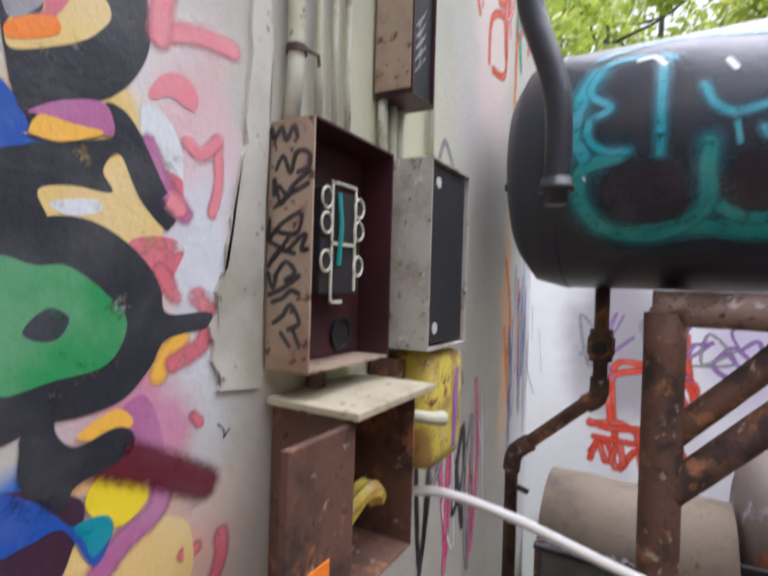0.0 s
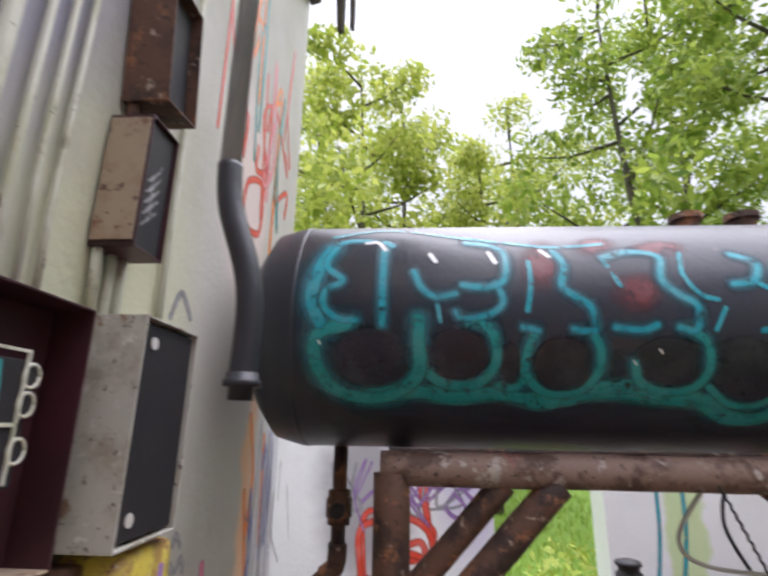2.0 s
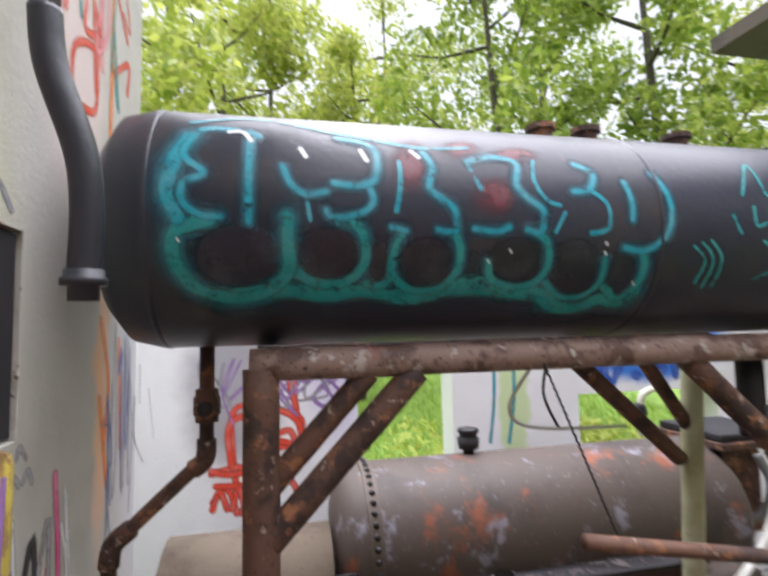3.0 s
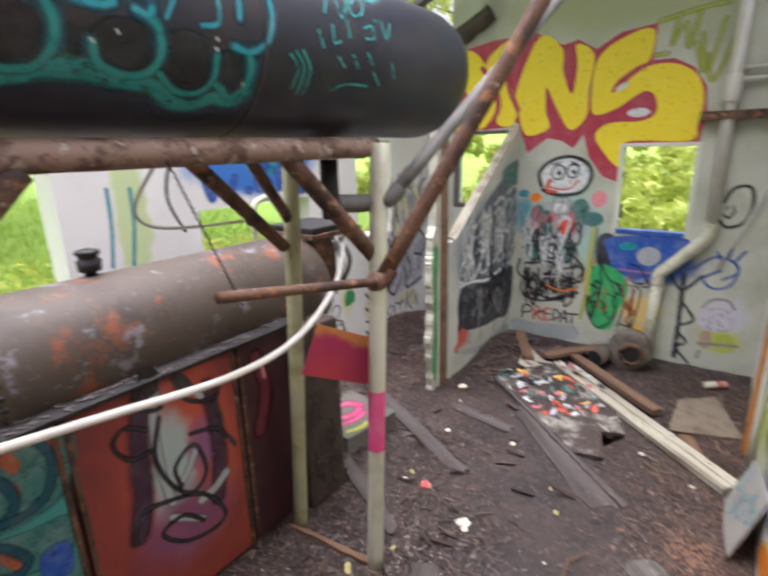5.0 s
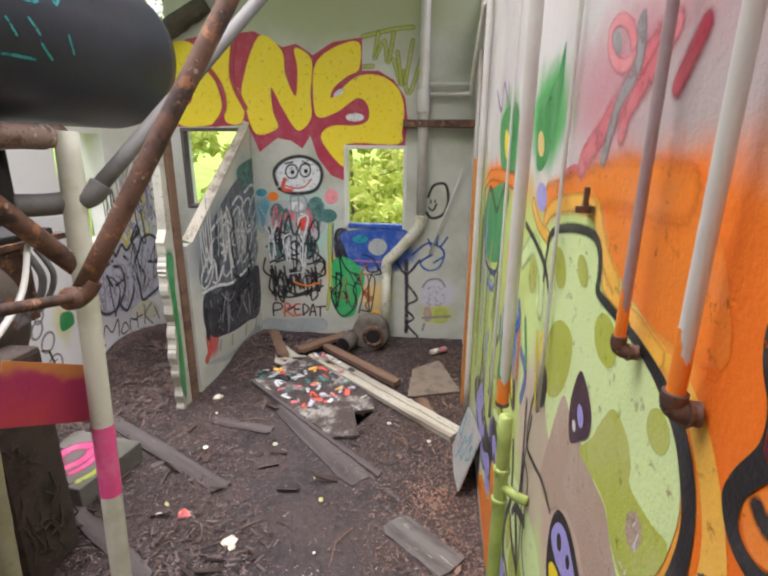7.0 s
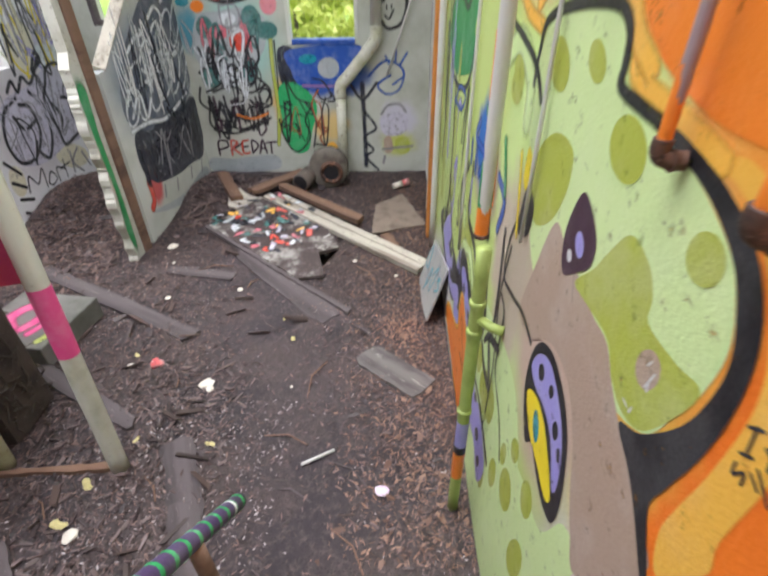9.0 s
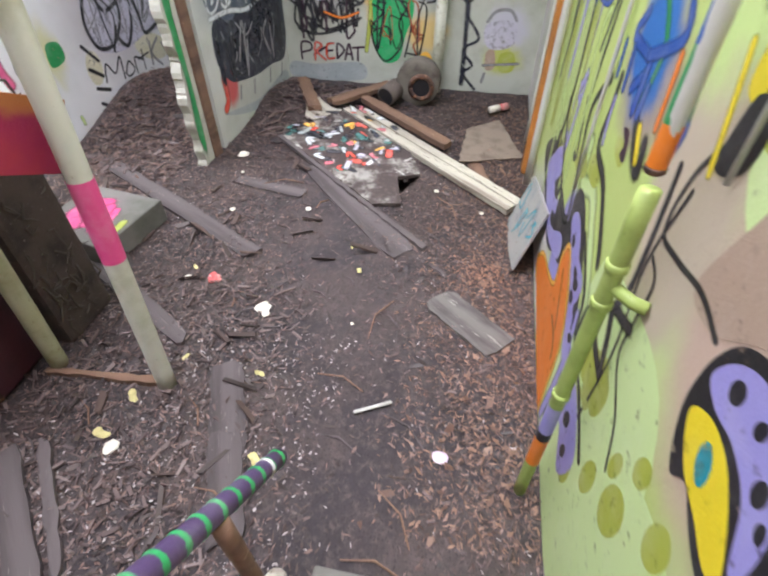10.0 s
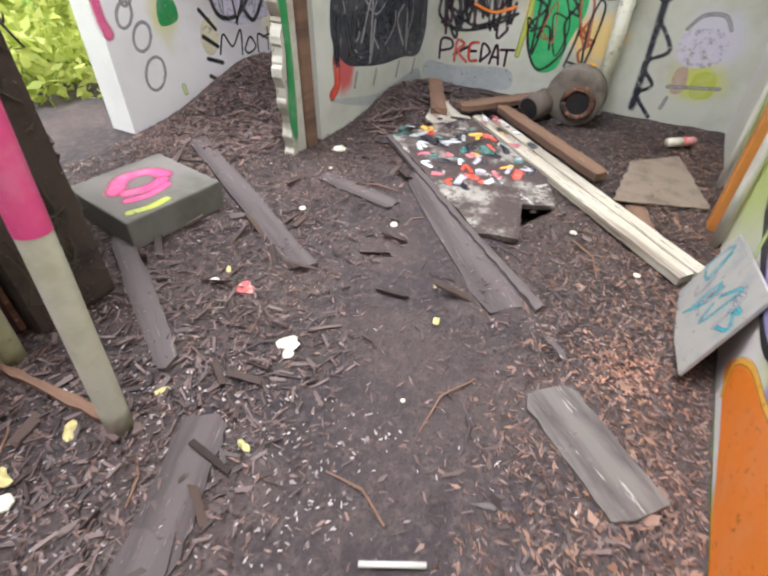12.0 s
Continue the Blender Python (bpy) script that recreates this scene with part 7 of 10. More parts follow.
# mural: the creature's head
patch(wall_south, "C", [(1.674, 2.008), (1.625, 2.088), (1.571, 2.144), (1.41, 2.184), (1.255, 2.205), (1.159, 2.19), (1.126, 2.144), (1.128, 2.098), (1.009, 2.091), (0.871, 2.068), (0.797, 2.048), (0.727, 2.015), (0.689, 1.975), (0.666, 1.923), (0.67, 1.855), (0.693, 1.781), (0.738, 1.688), (0.871, 1.634), (1.115, 1.621), (1.357, 1.564), (1.565, 1.773)], SP_PEA, 1)
patch(wall_south, "C", [(1.278, 1.763), (1.353, 1.598), (1.416, 1.4), (1.293, 1.392), (1.141, 1.51), (1.004, 1.519), (0.911, 1.439), (0.859, 1.341), (0.804, 1.264), (0.738, 1.221), (0.607, 1.518), (0.678, 1.579), (0.752, 1.626), (0.805, 1.647), (0.854, 1.677), (0.908, 1.72), (0.989, 1.722), (1.094, 1.742), (1.191, 1.754)], SP_TAN, 2)
patch(wall_south, "C", [(0.999, 1.847), (0.941, 1.92), (0.867, 1.912), (0.83, 1.876), (0.819, 1.839), (0.735, 1.84), (0.675, 1.849), (0.692, 1.78), (0.74, 1.691), (0.8, 1.665), (0.859, 1.684), (0.913, 1.727), (1.031, 1.72), (1.096, 1.721), (1.029, 1.798)], SP_OLIVE, 2)
patch(wall_south, "C", [(1.493, 1.869), (1.384, 1.941), (1.262, 1.939), (1.254, 1.842), (1.326, 1.737), (1.442, 1.683), (1.513, 1.766)], SP_OLIVE, 2)
patch(wall_south, "C", [(1.392, 2.086), (1.383, 2.055), (1.402, 2.029), (1.444, 2.019), (1.495, 2.03), (1.533, 2.059), (1.542, 2.095), (1.517, 2.12), (1.472, 2.127), (1.425, 2.114)], SP_OLIVE, 3)
patch(wall_south, "C", [(1.199, 2.127), (1.193, 2.106), (1.204, 2.09), (1.23, 2.084), (1.26, 2.092), (1.284, 2.111), (1.29, 2.134), (1.277, 2.15), (1.25, 2.154), (1.221, 2.145)], SP_OLIVE, 3)
patch(wall_south, "C", [(0.972, 2.048), (0.964, 2.019), (0.98, 1.991), (1.016, 1.976), (1.061, 1.98), (1.095, 2.004), (1.102, 2.038), (1.08, 2.066), (1.041, 2.077), (1.001, 2.07)], SP_OLIVE, 3)
patch(wall_south, "C", [(0.729, 2.007), (0.723, 1.988), (0.731, 1.968), (0.751, 1.954), (0.775, 1.953), (0.795, 1.966), (0.8, 1.988), (0.789, 2.009), (0.768, 2.02), (0.746, 2.019)], SP_OLIVE, 3)
patch(wall_south, "C", [(1.77, 1.988), (1.761, 1.959), (1.778, 1.935), (1.815, 1.926), (1.859, 1.936), (1.892, 1.963), (1.9, 1.995), (1.881, 2.018), (1.842, 2.025), (1.8, 2.013)], SP_OLIVE, 3)
patch(wall_south, "C", [(0.754, 1.807), (0.749, 1.788), (0.755, 1.767), (0.77, 1.75), (0.79, 1.745), (0.806, 1.755), (0.812, 1.776), (0.804, 1.798), (0.788, 1.814), (0.769, 1.817)], SP_TAN, 3)
stroke(wall_south, "C", [(0.783, 1.788), (0.776, 1.801)], 0.006, SP_WHITE, 4)
stroke(wall_south, "C", [(0.771, 1.754), (0.76, 1.791)], 0.006, SP_WHITE, 4)
stroke(wall_south, "C", [(0.806, 1.688), (0.791, 1.687)], 0.006, SP_WHITE, 4)
stroke(wall_south, "C", [(0.783, 1.684), (0.779, 1.698)], 0.006, SP_WHITE, 4)
stroke(wall_south, "C", [(0.766, 1.776), (0.763, 1.753)], 0.006, SP_WHITE, 4)
stroke(wall_south, "C", [(1.649, 1.989), (1.64, 2.074), (1.608, 2.145), (1.418, 2.195), (1.216, 2.216), (1.137, 2.193), (1.118, 2.138), (1.115, 2.105), (1.03, 2.096), (0.93, 2.092)], 0.03, SP_BLACK, 4)
patch(wall_south, "C", [(0.957, 2.092), (0.913, 2.098), (0.836, 2.087), (0.761, 2.07), (0.701, 2.043), (0.659, 2.004), (0.63, 1.95), (0.619, 1.871), (0.627, 1.778), (0.649, 1.679), (0.658, 1.614), (0.603, 1.529), (0.612, 1.507), (0.671, 1.563), (0.728, 1.607), (0.795, 1.643), (0.737, 1.687), (0.678, 1.778), (0.657, 1.852), (0.657, 1.917), (0.687, 1.977), (0.725, 2.016), (0.793, 2.05), (0.873, 2.07), (0.968, 2.081)], SP_BLACK, 4, mist=0.006)
stroke(wall_south, "C", [(1.145, 2.226), (1.089, 2.179), (1.075, 2.133), (0.986, 2.118), (0.873, 2.105), (0.799, 2.095)], 0.05, SP_AMBER, 2)
patch(wall_south, "C", [(0.799, 2.095), (0.725, 2.07), (0.677, 2.034), (0.627, 1.973), (0.602, 1.899), (0.606, 1.78), (0.62, 1.679), (0.623, 1.611), (0.591, 1.555), (0.539, 1.672), (0.549, 1.731), (0.544, 1.849), (0.551, 1.932), (0.606, 2.027), (0.674, 2.086), (0.755, 2.112)], SP_AMBER, 1, mist=0.03)
patch(wall_south, "C", [(1.169, 1.696), (1.203, 1.76), (1.19, 1.839), (1.152, 1.898), (1.089, 1.879), (1.045, 1.84), (1.048, 1.789), (1.096, 1.745)], SP_PLUM, 5, mist=0.004)
patch(wall_south, "C", [(1.096, 1.811), (1.09, 1.795), (1.094, 1.781), (1.106, 1.774), (1.122, 1.776), (1.136, 1.787), (1.142, 1.803), (1.137, 1.817), (1.125, 1.824), (1.109, 1.821)], SP_VIOLET, 6, mist=0.003)
patch(wall_south, "C", [(1.14, 1.758), (1.137, 1.75), (1.14, 1.742), (1.147, 1.737), (1.157, 1.737), (1.164, 1.743), (1.167, 1.752), (1.164, 1.76), (1.156, 1.764), (1.147, 1.764)], SP_WHITE, 6, mist=0.003)
stroke(wall_south, "C", [(1.11, 1.736), (1.08, 1.676)], 0.002, SP_BLACK, 5)
patch(wall_south, "C", [(1.154, 1.128), (1.233, 1.237), (1.243, 1.364), (1.201, 1.459), (1.113, 1.503), (1.019, 1.487), (0.942, 1.432), (0.9, 1.352), (0.874, 1.239), (0.887, 1.156), (0.95, 1.13), (1.024, 1.145), (1.102, 1.175)], SP_BLACK, 5, mist=0.006)
patch(wall_south, "C", [(1.221, 1.358), (1.183, 1.435), (1.102, 1.475), (1.004, 1.439), (0.943, 1.38), (0.91, 1.279), (0.928, 1.231), (1.0, 1.321), (1.084, 1.346), (1.163, 1.333)], SP_VIOLET, 6, mist=0.004)
patch(wall_south, "C", [(1.211, 1.261), (1.152, 1.317), (1.063, 1.316), (0.975, 1.26), (0.922, 1.198), (0.952, 1.16), (1.033, 1.174), (1.134, 1.187)], SP_YELLOW, 6, mist=0.004)
patch(wall_south, "C", [(1.082, 1.272), (1.071, 1.248), (1.07, 1.224), (1.08, 1.21), (1.098, 1.212), (1.117, 1.229), (1.129, 1.255), (1.129, 1.279), (1.118, 1.292), (1.101, 1.289)], SP_CYAN, 7, mist=0.003)
patch(wall_south, "C", [(1.129, 1.422), (1.125, 1.408), (1.128, 1.393), (1.139, 1.382), (1.153, 1.379), (1.164, 1.387), (1.169, 1.401), (1.164, 1.417), (1.153, 1.427), (1.14, 1.429)], SP_BLACK, 7, mist=0.003)
patch(wall_south, "C", [(0.978, 1.386), (0.973, 1.372), (0.975, 1.357), (0.983, 1.346), (0.994, 1.344), (1.005, 1.352), (1.01, 1.366), (1.008, 1.382), (1.0, 1.392), (0.989, 1.393)], SP_BLACK, 7, mist=0.003)
patch(wall_south, "C", [(1.052, 1.436), (1.049, 1.425), (1.051, 1.414), (1.059, 1.405), (1.069, 1.403), (1.077, 1.408), (1.08, 1.419), (1.077, 1.431), (1.069, 1.439), (1.06, 1.441)], SP_BLACK, 7, mist=0.003)
patch(wall_south, "C", [(0.938, 1.351), (0.933, 1.341), (0.933, 1.33), (0.938, 1.322), (0.946, 1.322), (0.954, 1.328), (0.959, 1.339), (0.958, 1.35), (0.953, 1.357), (0.945, 1.358)], SP_BLACK, 7, mist=0.003)
patch(wall_south, "C", [(0.575, 2.247), (0.583, 2.22), (0.574, 2.183), (0.554, 2.148), (0.552, 2.106), (0.579, 2.054), (0.59, 2.015), (0.576, 1.985), (0.55, 1.964), (0.515, 1.959), (0.481, 1.978), (0.458, 2.005), (0.466, 2.023), (0.497, 1.989), (0.529, 1.985), (0.553, 2.001), (0.551, 2.035), (0.53, 2.071), (0.499, 2.096), (0.527, 2.093), (0.543, 2.103), (0.546, 2.148), (0.547, 2.188), (0.555, 2.239)], SP_BLACK, 4, mist=0.008)
stroke(wall_south, "C", [(0.532, 2.04), (0.518, 2.033), (0.5, 2.033), (0.478, 2.042)], 0.03, SP_BLACK, 4)
patch(wall_south, "C", [(0.537, 2.095), (0.542, 2.138), (0.52, 2.163), (0.502, 2.116)], SP_MAROON, 5, mist=0.006)
patch(wall_south, "C", [(0.553, 2.026), (0.528, 2.066), (0.497, 2.091), (0.471, 2.022), (0.499, 1.992), (0.53, 1.988)], SP_ORANGE, 2)
stroke(wall_south, "C", [(1.079, 2.62), (1.066, 2.552), (1.148, 2.484), (1.193, 2.385)], 0.05, SP_GREY, 2)
stroke(wall_south, "C", [(0.983, 2.569), (1.071, 2.525), (1.201, 2.455), (1.356, 2.366)], 0.09, SP_SALMON, 1)
stroke(wall_south, "C", [(0.927, 2.586), (1.007, 2.527), (1.084, 2.473), (1.103, 2.431)], 0.06, SP_SALMON, 2)
stroke(wall_south, "C", [(0.836, 2.565), (0.861, 2.533), (0.89, 2.497)], 0.05, SP_CRIMSON, 2)
stroke(wall_south, "C", [(1.102, 2.592), (1.105, 2.567), (1.139, 2.558), (1.192, 2.571), (1.239, 2.602), (1.255, 2.636), (1.229, 2.654), (1.179, 2.648), (1.13, 2.623), (1.102, 2.592)], 0.035, SP_PALEPINK, 2)
patch(wall_south, "C", [(1.174, 2.605), (1.174, 2.593), (1.185, 2.587), (1.205, 2.59), (1.226, 2.602), (1.24, 2.618), (1.24, 2.631), (1.227, 2.637), (1.206, 2.633), (1.186, 2.621)], SP_GREY, 2)
patch(wall_south, "C", [(2.02, 2.517), (1.763, 2.602), (1.673, 2.701), (1.674, 2.525), (1.797, 2.353), (1.954, 2.336)], SP_GREEN, 1, mist=0.07)
patch(wall_south, "C", [(1.848, 2.413), (1.845, 2.388), (1.865, 2.372), (1.902, 2.372), (1.942, 2.387), (1.969, 2.414), (1.972, 2.441), (1.949, 2.456), (1.911, 2.455), (1.873, 2.439)], SP_CREAM, 3, mist=0.008)
patch(wall_south, "C", [(3.214, 2.549), (2.645, 2.617), (2.417, 2.439), (2.495, 2.284), (3.02, 2.277)], SP_GREEN, 1, mist=0.07)
patch(wall_south, "C", [(2.766, 2.41), (2.753, 2.365), (2.778, 2.336), (2.835, 2.334), (2.903, 2.362), (2.955, 2.41), (2.969, 2.459), (2.94, 2.488), (2.88, 2.486), (2.814, 2.456)], SP_YELLOW, 2, mist=0.008)
patch(wall_south, "C", [(3.769, 1.996), (3.447, 2.124), (2.803, 2.214), (2.613, 2.159), (2.814, 1.988), (2.77, 1.801), (3.471, 1.642), (3.91, 1.765)], SP_GREEN, 2, mist=0.01)
stroke(wall_south, "C", [(3.878, 1.931), (3.58, 2.124), (3.136, 2.024), (2.922, 2.139), (2.779, 2.18), (2.765, 1.919), (2.975, 1.668), (3.603, 1.612), (3.878, 1.931)], 0.04, SP_BLACK, 3)
stroke(wall_south, "C", [(3.381, 1.464), (3.224, 1.616), (2.947, 1.632), (3.097, 1.522), (3.416, 1.505)], 0.03, SP_BLUE, 4)
stroke(wall_south, "C", [(4.026, 2.102), (3.643, 2.203), (2.993, 2.24), (2.407, 2.242)], 0.09, SP_ORANGE, 1)
stroke(wall_south, "C", [(2.063, 2.104), (1.842, 2.075), (1.651, 2.032), (1.557, 1.966)], 0.03, SP_BLACK, 3)
stroke(wall_south, "C", [(1.951, 2.199), (1.809, 2.143), (1.643, 2.124)], 0.05, SP_AMBER, 2)
patch(wall_south, "C", [(1.726, 2.246), (1.727, 2.218), (1.759, 2.197), (1.811, 2.191), (1.866, 2.202), (1.9, 2.229), (1.898, 2.259), (1.861, 2.281), (1.807, 2.284), (1.756, 2.271)], SP_VIOLET, 2)
stroke(wall_south, "C", [(2.07, 1.96), (1.869, 2.057), (1.694, 1.997), (1.664, 1.885)], 0.1, SP_PEA, 1)
patch(wall_south, "C", [(1.771, 1.952), (1.768, 1.923), (1.791, 1.898), (1.832, 1.885), (1.876, 1.892), (1.907, 1.915), (1.909, 1.947), (1.883, 1.973), (1.841, 1.983), (1.798, 1.975)], SP_OLIVE, 2)
stroke(wall_south, "C", [(3.563, 2.747), (3.257, 2.61), (3.175, 2.754), (2.911, 2.605), (2.964, 2.73)], 0.03, SP_PURPLE, 2)
patch(wall_south, "C", [(0.84, 1.237), (0.931, 1.046), (1.14, 0.993), (1.365, 0.835), (1.312, 0.613), (1.102, 0.395), (0.751, 1.191)], SP_PEA, 1)
patch(wall_south, "C", [(1.162, 0.854), (1.146, 0.805), (1.154, 0.745), (1.183, 0.693), (1.225, 0.671), (1.263, 0.692), (1.279, 0.746), (1.268, 0.811), (1.235, 0.859), (1.195, 0.874)], SP_OLIVE, 3)
patch(wall_south, "C", [(1.009, 1.053), (0.996, 1.017), (1.001, 0.973), (1.021, 0.936), (1.051, 0.921), (1.078, 0.937), (1.091, 0.977), (1.085, 1.024), (1.062, 1.058), (1.034, 1.069)], SP_OLIVE, 3)
patch(wall_south, "C", [(0.968, 0.811), (0.956, 0.765), (0.965, 0.698), (0.994, 0.632), (1.033, 0.593), (1.066, 0.602), (1.078, 0.656), (1.064, 0.729), (1.032, 0.792), (0.996, 0.821)], SP_OLIVE, 3)
patch(wall_south, "C", [(1.175, 1.042), (1.167, 1.016), (1.173, 0.983), (1.191, 0.957), (1.216, 0.946), (1.236, 0.957), (1.244, 0.985), (1.236, 1.019), (1.217, 1.044), (1.193, 1.053)], SP_OLIVE, 3)
patch(wall_south, "C", [(1.597, 0.78), (1.578, 0.732), (1.582, 0.683), (1.609, 0.65), (1.649, 0.647), (1.687, 0.677), (1.707, 0.728), (1.7, 0.778), (1.672, 0.809), (1.633, 0.809)], SP_OLIVE, 3)
stroke(wall_south, "C", [(1.266, 1.397), (1.382, 1.409), (1.526, 1.374), (1.65, 1.367), (1.636, 1.529), (1.532, 1.683), (1.521, 1.777)], 0.02, SP_BLACK, 3)
stroke(wall_south, "C", [(1.324, 0.778), (1.407, 0.893), (1.558, 0.987), (1.571, 1.123), (1.571, 1.257), (1.641, 1.29)], 0.018, SP_BLACK, 3)
patch(wall_south, "C", [(1.551, 1.735), (1.457, 1.72), (1.47, 1.622), (1.574, 1.581)], SP_BLACK, 4, mist=0.006)
patch(wall_south, "C", [(1.598, 1.73), (1.596, 1.832), (1.527, 1.802), (1.516, 1.721)], SP_YELLOW, 3, mist=0.006)
patch(wall_south, "C", [(1.12, 0.10), (1.95, 0.05), (1.98, 0.95), (1.72, 1.12), (1.30, 1.15), (1.10, 0.8)], SP_PEA, 0, mist=0.05)
for u, z, a, b in ((1.55, 0.80, 0.05, 0.10), (1.38, 0.62, 0.045, 0.09), (1.70, 0.55, 0.05, 0.11), (1.52, 0.38, 0.04, 0.08), (1.30, 0.85, 0.03, 0.06), (1.83, 0.80, 0.05, 0.09)):
    patch(wall_south, "C", oval(u, z, a, b, 12), SP_OLIVE, 2)
stroke(wall_south, "C", [(1.92, 0.12), (1.86, 0.45), (1.93, 0.75), (1.84, 0.98), (1.90, 1.2)], 0.05, SP_BLACK, 3)
stroke(wall_south, "C", [(1.98, 0.05), (1.95, 0.40), (2.0, 0.70)], 0.07, SP_VIOLET, 2)
stroke(wall_south, "C", [(1.62, 0.55), (1.60, 0.95), (1.66, 1.25), (1.61, 1.5)], 0.018, SP_BLACK, 3)
# tangled tags at the far end
wild(wall_east, "B", 1.55, 0.42, 2.25, 0.92, 11, 0.028, [SP_BLACK, SP_PLUM, SP_BLACK, SP_INK], 6, 4, loops=6)
wild(wall_east, "B", 1.58, 0.85, 2.22, 1.45, 9, 0.026, [SP_BLACK, SP_INK, SP_FROST], 7, 5, loops=6)
wild(wall_east, "B", 1.55, 1.25, 2.3, 1.75, 8, 0.035, [SP_SEA, SP_SALMON, SP_FROST, SP_ASH], 8, 2)
wild(wall_east, "B", 0.85, 0.3, 1.45, 0.95, 7, 0.02, [SP_BLACK, SP_RUSTY, SP_INK], 9, 5)
wild(wall_partition, "P", 4.5, 0.95, 5.85, 1.85, 12, 0.028, [SP_FROST, SP_WHITE, SP_NAVY, SP_ASH], 3, 4, loops=6)
wild(wall_partition, "P", 4.45, 0.35, 5.85, 0.95, 10, 0.05, [SP_NAVY, SP_INK, SP_NAVY, SP_GREY], 4, 3)
wild(wall_north, "N", 4.6, 0.5, 5.8, 1.35, 9, 0.022, [SP_GREY, SP_LILAC, SP_BLACK], 10, 4)
wild(wall_north, "N", 4.9, 1.35, 5.85, 2.3, 10, 0.025, [SP_GREY, SP_STRAW, SP_BLACK, SP_LILAC], 11, 3)
# words on the outer wall
stroke(wall_north, "N", [(2.374, 2.227), (2.438, 2.045), (2.514, 2.178), (2.59, 2.033), (2.688, 2.21)], 0.075, SP_BLUE, 2)
stroke(wall_north, "N", [(2.932, 2.33), (2.934, 2.095), (3.082, 2.144), (2.951, 2.219), (3.062, 2.281), (2.932, 2.33)], 0.075, SP_BLUE, 2)
stroke(wall_north, "N", [(3.187, 2.077), (3.188, 2.29), (3.342, 2.246), (3.21, 2.178), (3.364, 2.065)], 0.075, SP_BLUE, 2)
stroke(wall_north, "N", [(3.438, 2.299), (3.446, 2.05), (3.544, 2.053)], 0.075, SP_BLUE, 2)
patch(wall_north, "N", [(2.875, 2.09), (2.863, 2.067), (2.837, 2.054), (2.805, 2.057), (2.78, 2.073), (2.771, 2.097), (2.782, 2.119), (2.808, 2.132), (2.84, 2.13), (2.866, 2.114)], SP_BLUE, 2)
patch(wall_north, "N", [(2.803, 2.291), (3.164, 2.345), (3.493, 2.311), (3.526, 2.238), (3.035, 2.215)], SP_CYAN, 1, mist=0.06)
stroke(wall_north, "N", [(-0.39, 1.608), (-0.265, 1.577), (-0.109, 1.602)], 0.05, SP_RED, 2)
stroke(wall_north, "N", [(-0.266, 1.635), (-0.281, 1.889), (-0.149, 1.963), (0.044, 1.976), (0.174, 1.882), (0.191, 1.715)], 0.05, SP_RED, 2)
stroke(wall_north, "N", [(0.015, 1.778), (0.127, 1.746), (0.159, 1.656), (0.016, 1.659)], 0.05, SP_RED, 2)
stroke(wall_north, "N", [(-0.381, 1.363), (-0.339, 1.477), (-0.289, 1.361)], 0.05, SP_RED, 2)
stroke(wall_north, "N", [(-0.258, 1.36), (-0.215, 1.488), (-0.181, 1.358)], 0.05, SP_RED, 2)
stroke(wall_north, "N", [(0.107, 2.178), (0.157, 1.99)], 0.05, SP_RED, 2)
stroke(wall_north, "N", [(-0.108, 1.544), (-0.074, 1.427)], 0.05, SP_RED, 2)
stroke(wall_north, "N", [(0.239, 1.835), (0.207, 1.7)], 0.05, SP_RED, 2)
stroke(wall_north, "N", [(0.338, 2.128), (0.272, 2.051), (0.337, 1.987), (0.409, 2.033), (0.338, 2.128)], 0.025, SP_PURPLE, 2)
stroke(wall_north, "N", [(0.042, 2.132), (0.092, 2.053), (0.173, 2.146)], 0.025, SP_PURPLE, 2)
stroke(wall_north, "N", [(0.173, 2.162), (0.272, 2.177)], 0.025, SP_PURPLE, 2)
stroke(wall_north, "N", [(0.42, 2.159), (0.488, 2.206), (0.519, 2.111)], 0.025, SP_PURPLE, 2)
stroke(wall_north, "N", [(0.435, 1.955), (0.502, 2.048)], 0.025, SP_PURPLE, 2)
# orange and amber round the crown
stroke(wall_south, "C", [(1.712, 2.173), (1.63, 2.221), (1.399, 2.265), (1.212, 2.272), (1.15, 2.227), (1.1, 2.183), (1.025, 2.148)], 0.06, SP_AMBER, 2)
stroke(wall_south, "C", [(1.711, 2.247), (1.383, 2.297), (1.087, 2.337), (0.812, 2.341)], 0.12, SP_ORANGE, 1)
patch(wall_south, "C", [(1.23, 2.318), (0.994, 2.35), (0.766, 2.36), (0.632, 2.167), (0.77, 2.128), (0.914, 2.14), (1.036, 2.176), (1.144, 2.238)], SP_ORANGE, 1, mist=0.05)
patch(wall_south, "C", [(1.596, 2.281), (1.533, 2.339), (1.393, 2.361), (1.379, 2.291)], SP_SALMON, 1, mist=0.04)
stroke(wall_south, "C", [(0.587, 1.891), (0.584, 1.873), (0.581, 1.853)], 0.006, SP_INK, 5)
stroke(wall_south, "C", [(0.596, 1.882), (0.579, 1.895)], 0.006, SP_INK, 5)
stroke(wall_south, "C", [(0.588, 1.848), (0.573, 1.859)], 0.006, SP_INK, 5)
stroke(wall_south, "C", [(0.555, 1.881), (0.566, 1.883), (0.556, 1.888), (0.549, 1.897), (0.547, 1.883), (0.552, 1.866), (0.555, 1.881)], 0.006, SP_INK, 5)
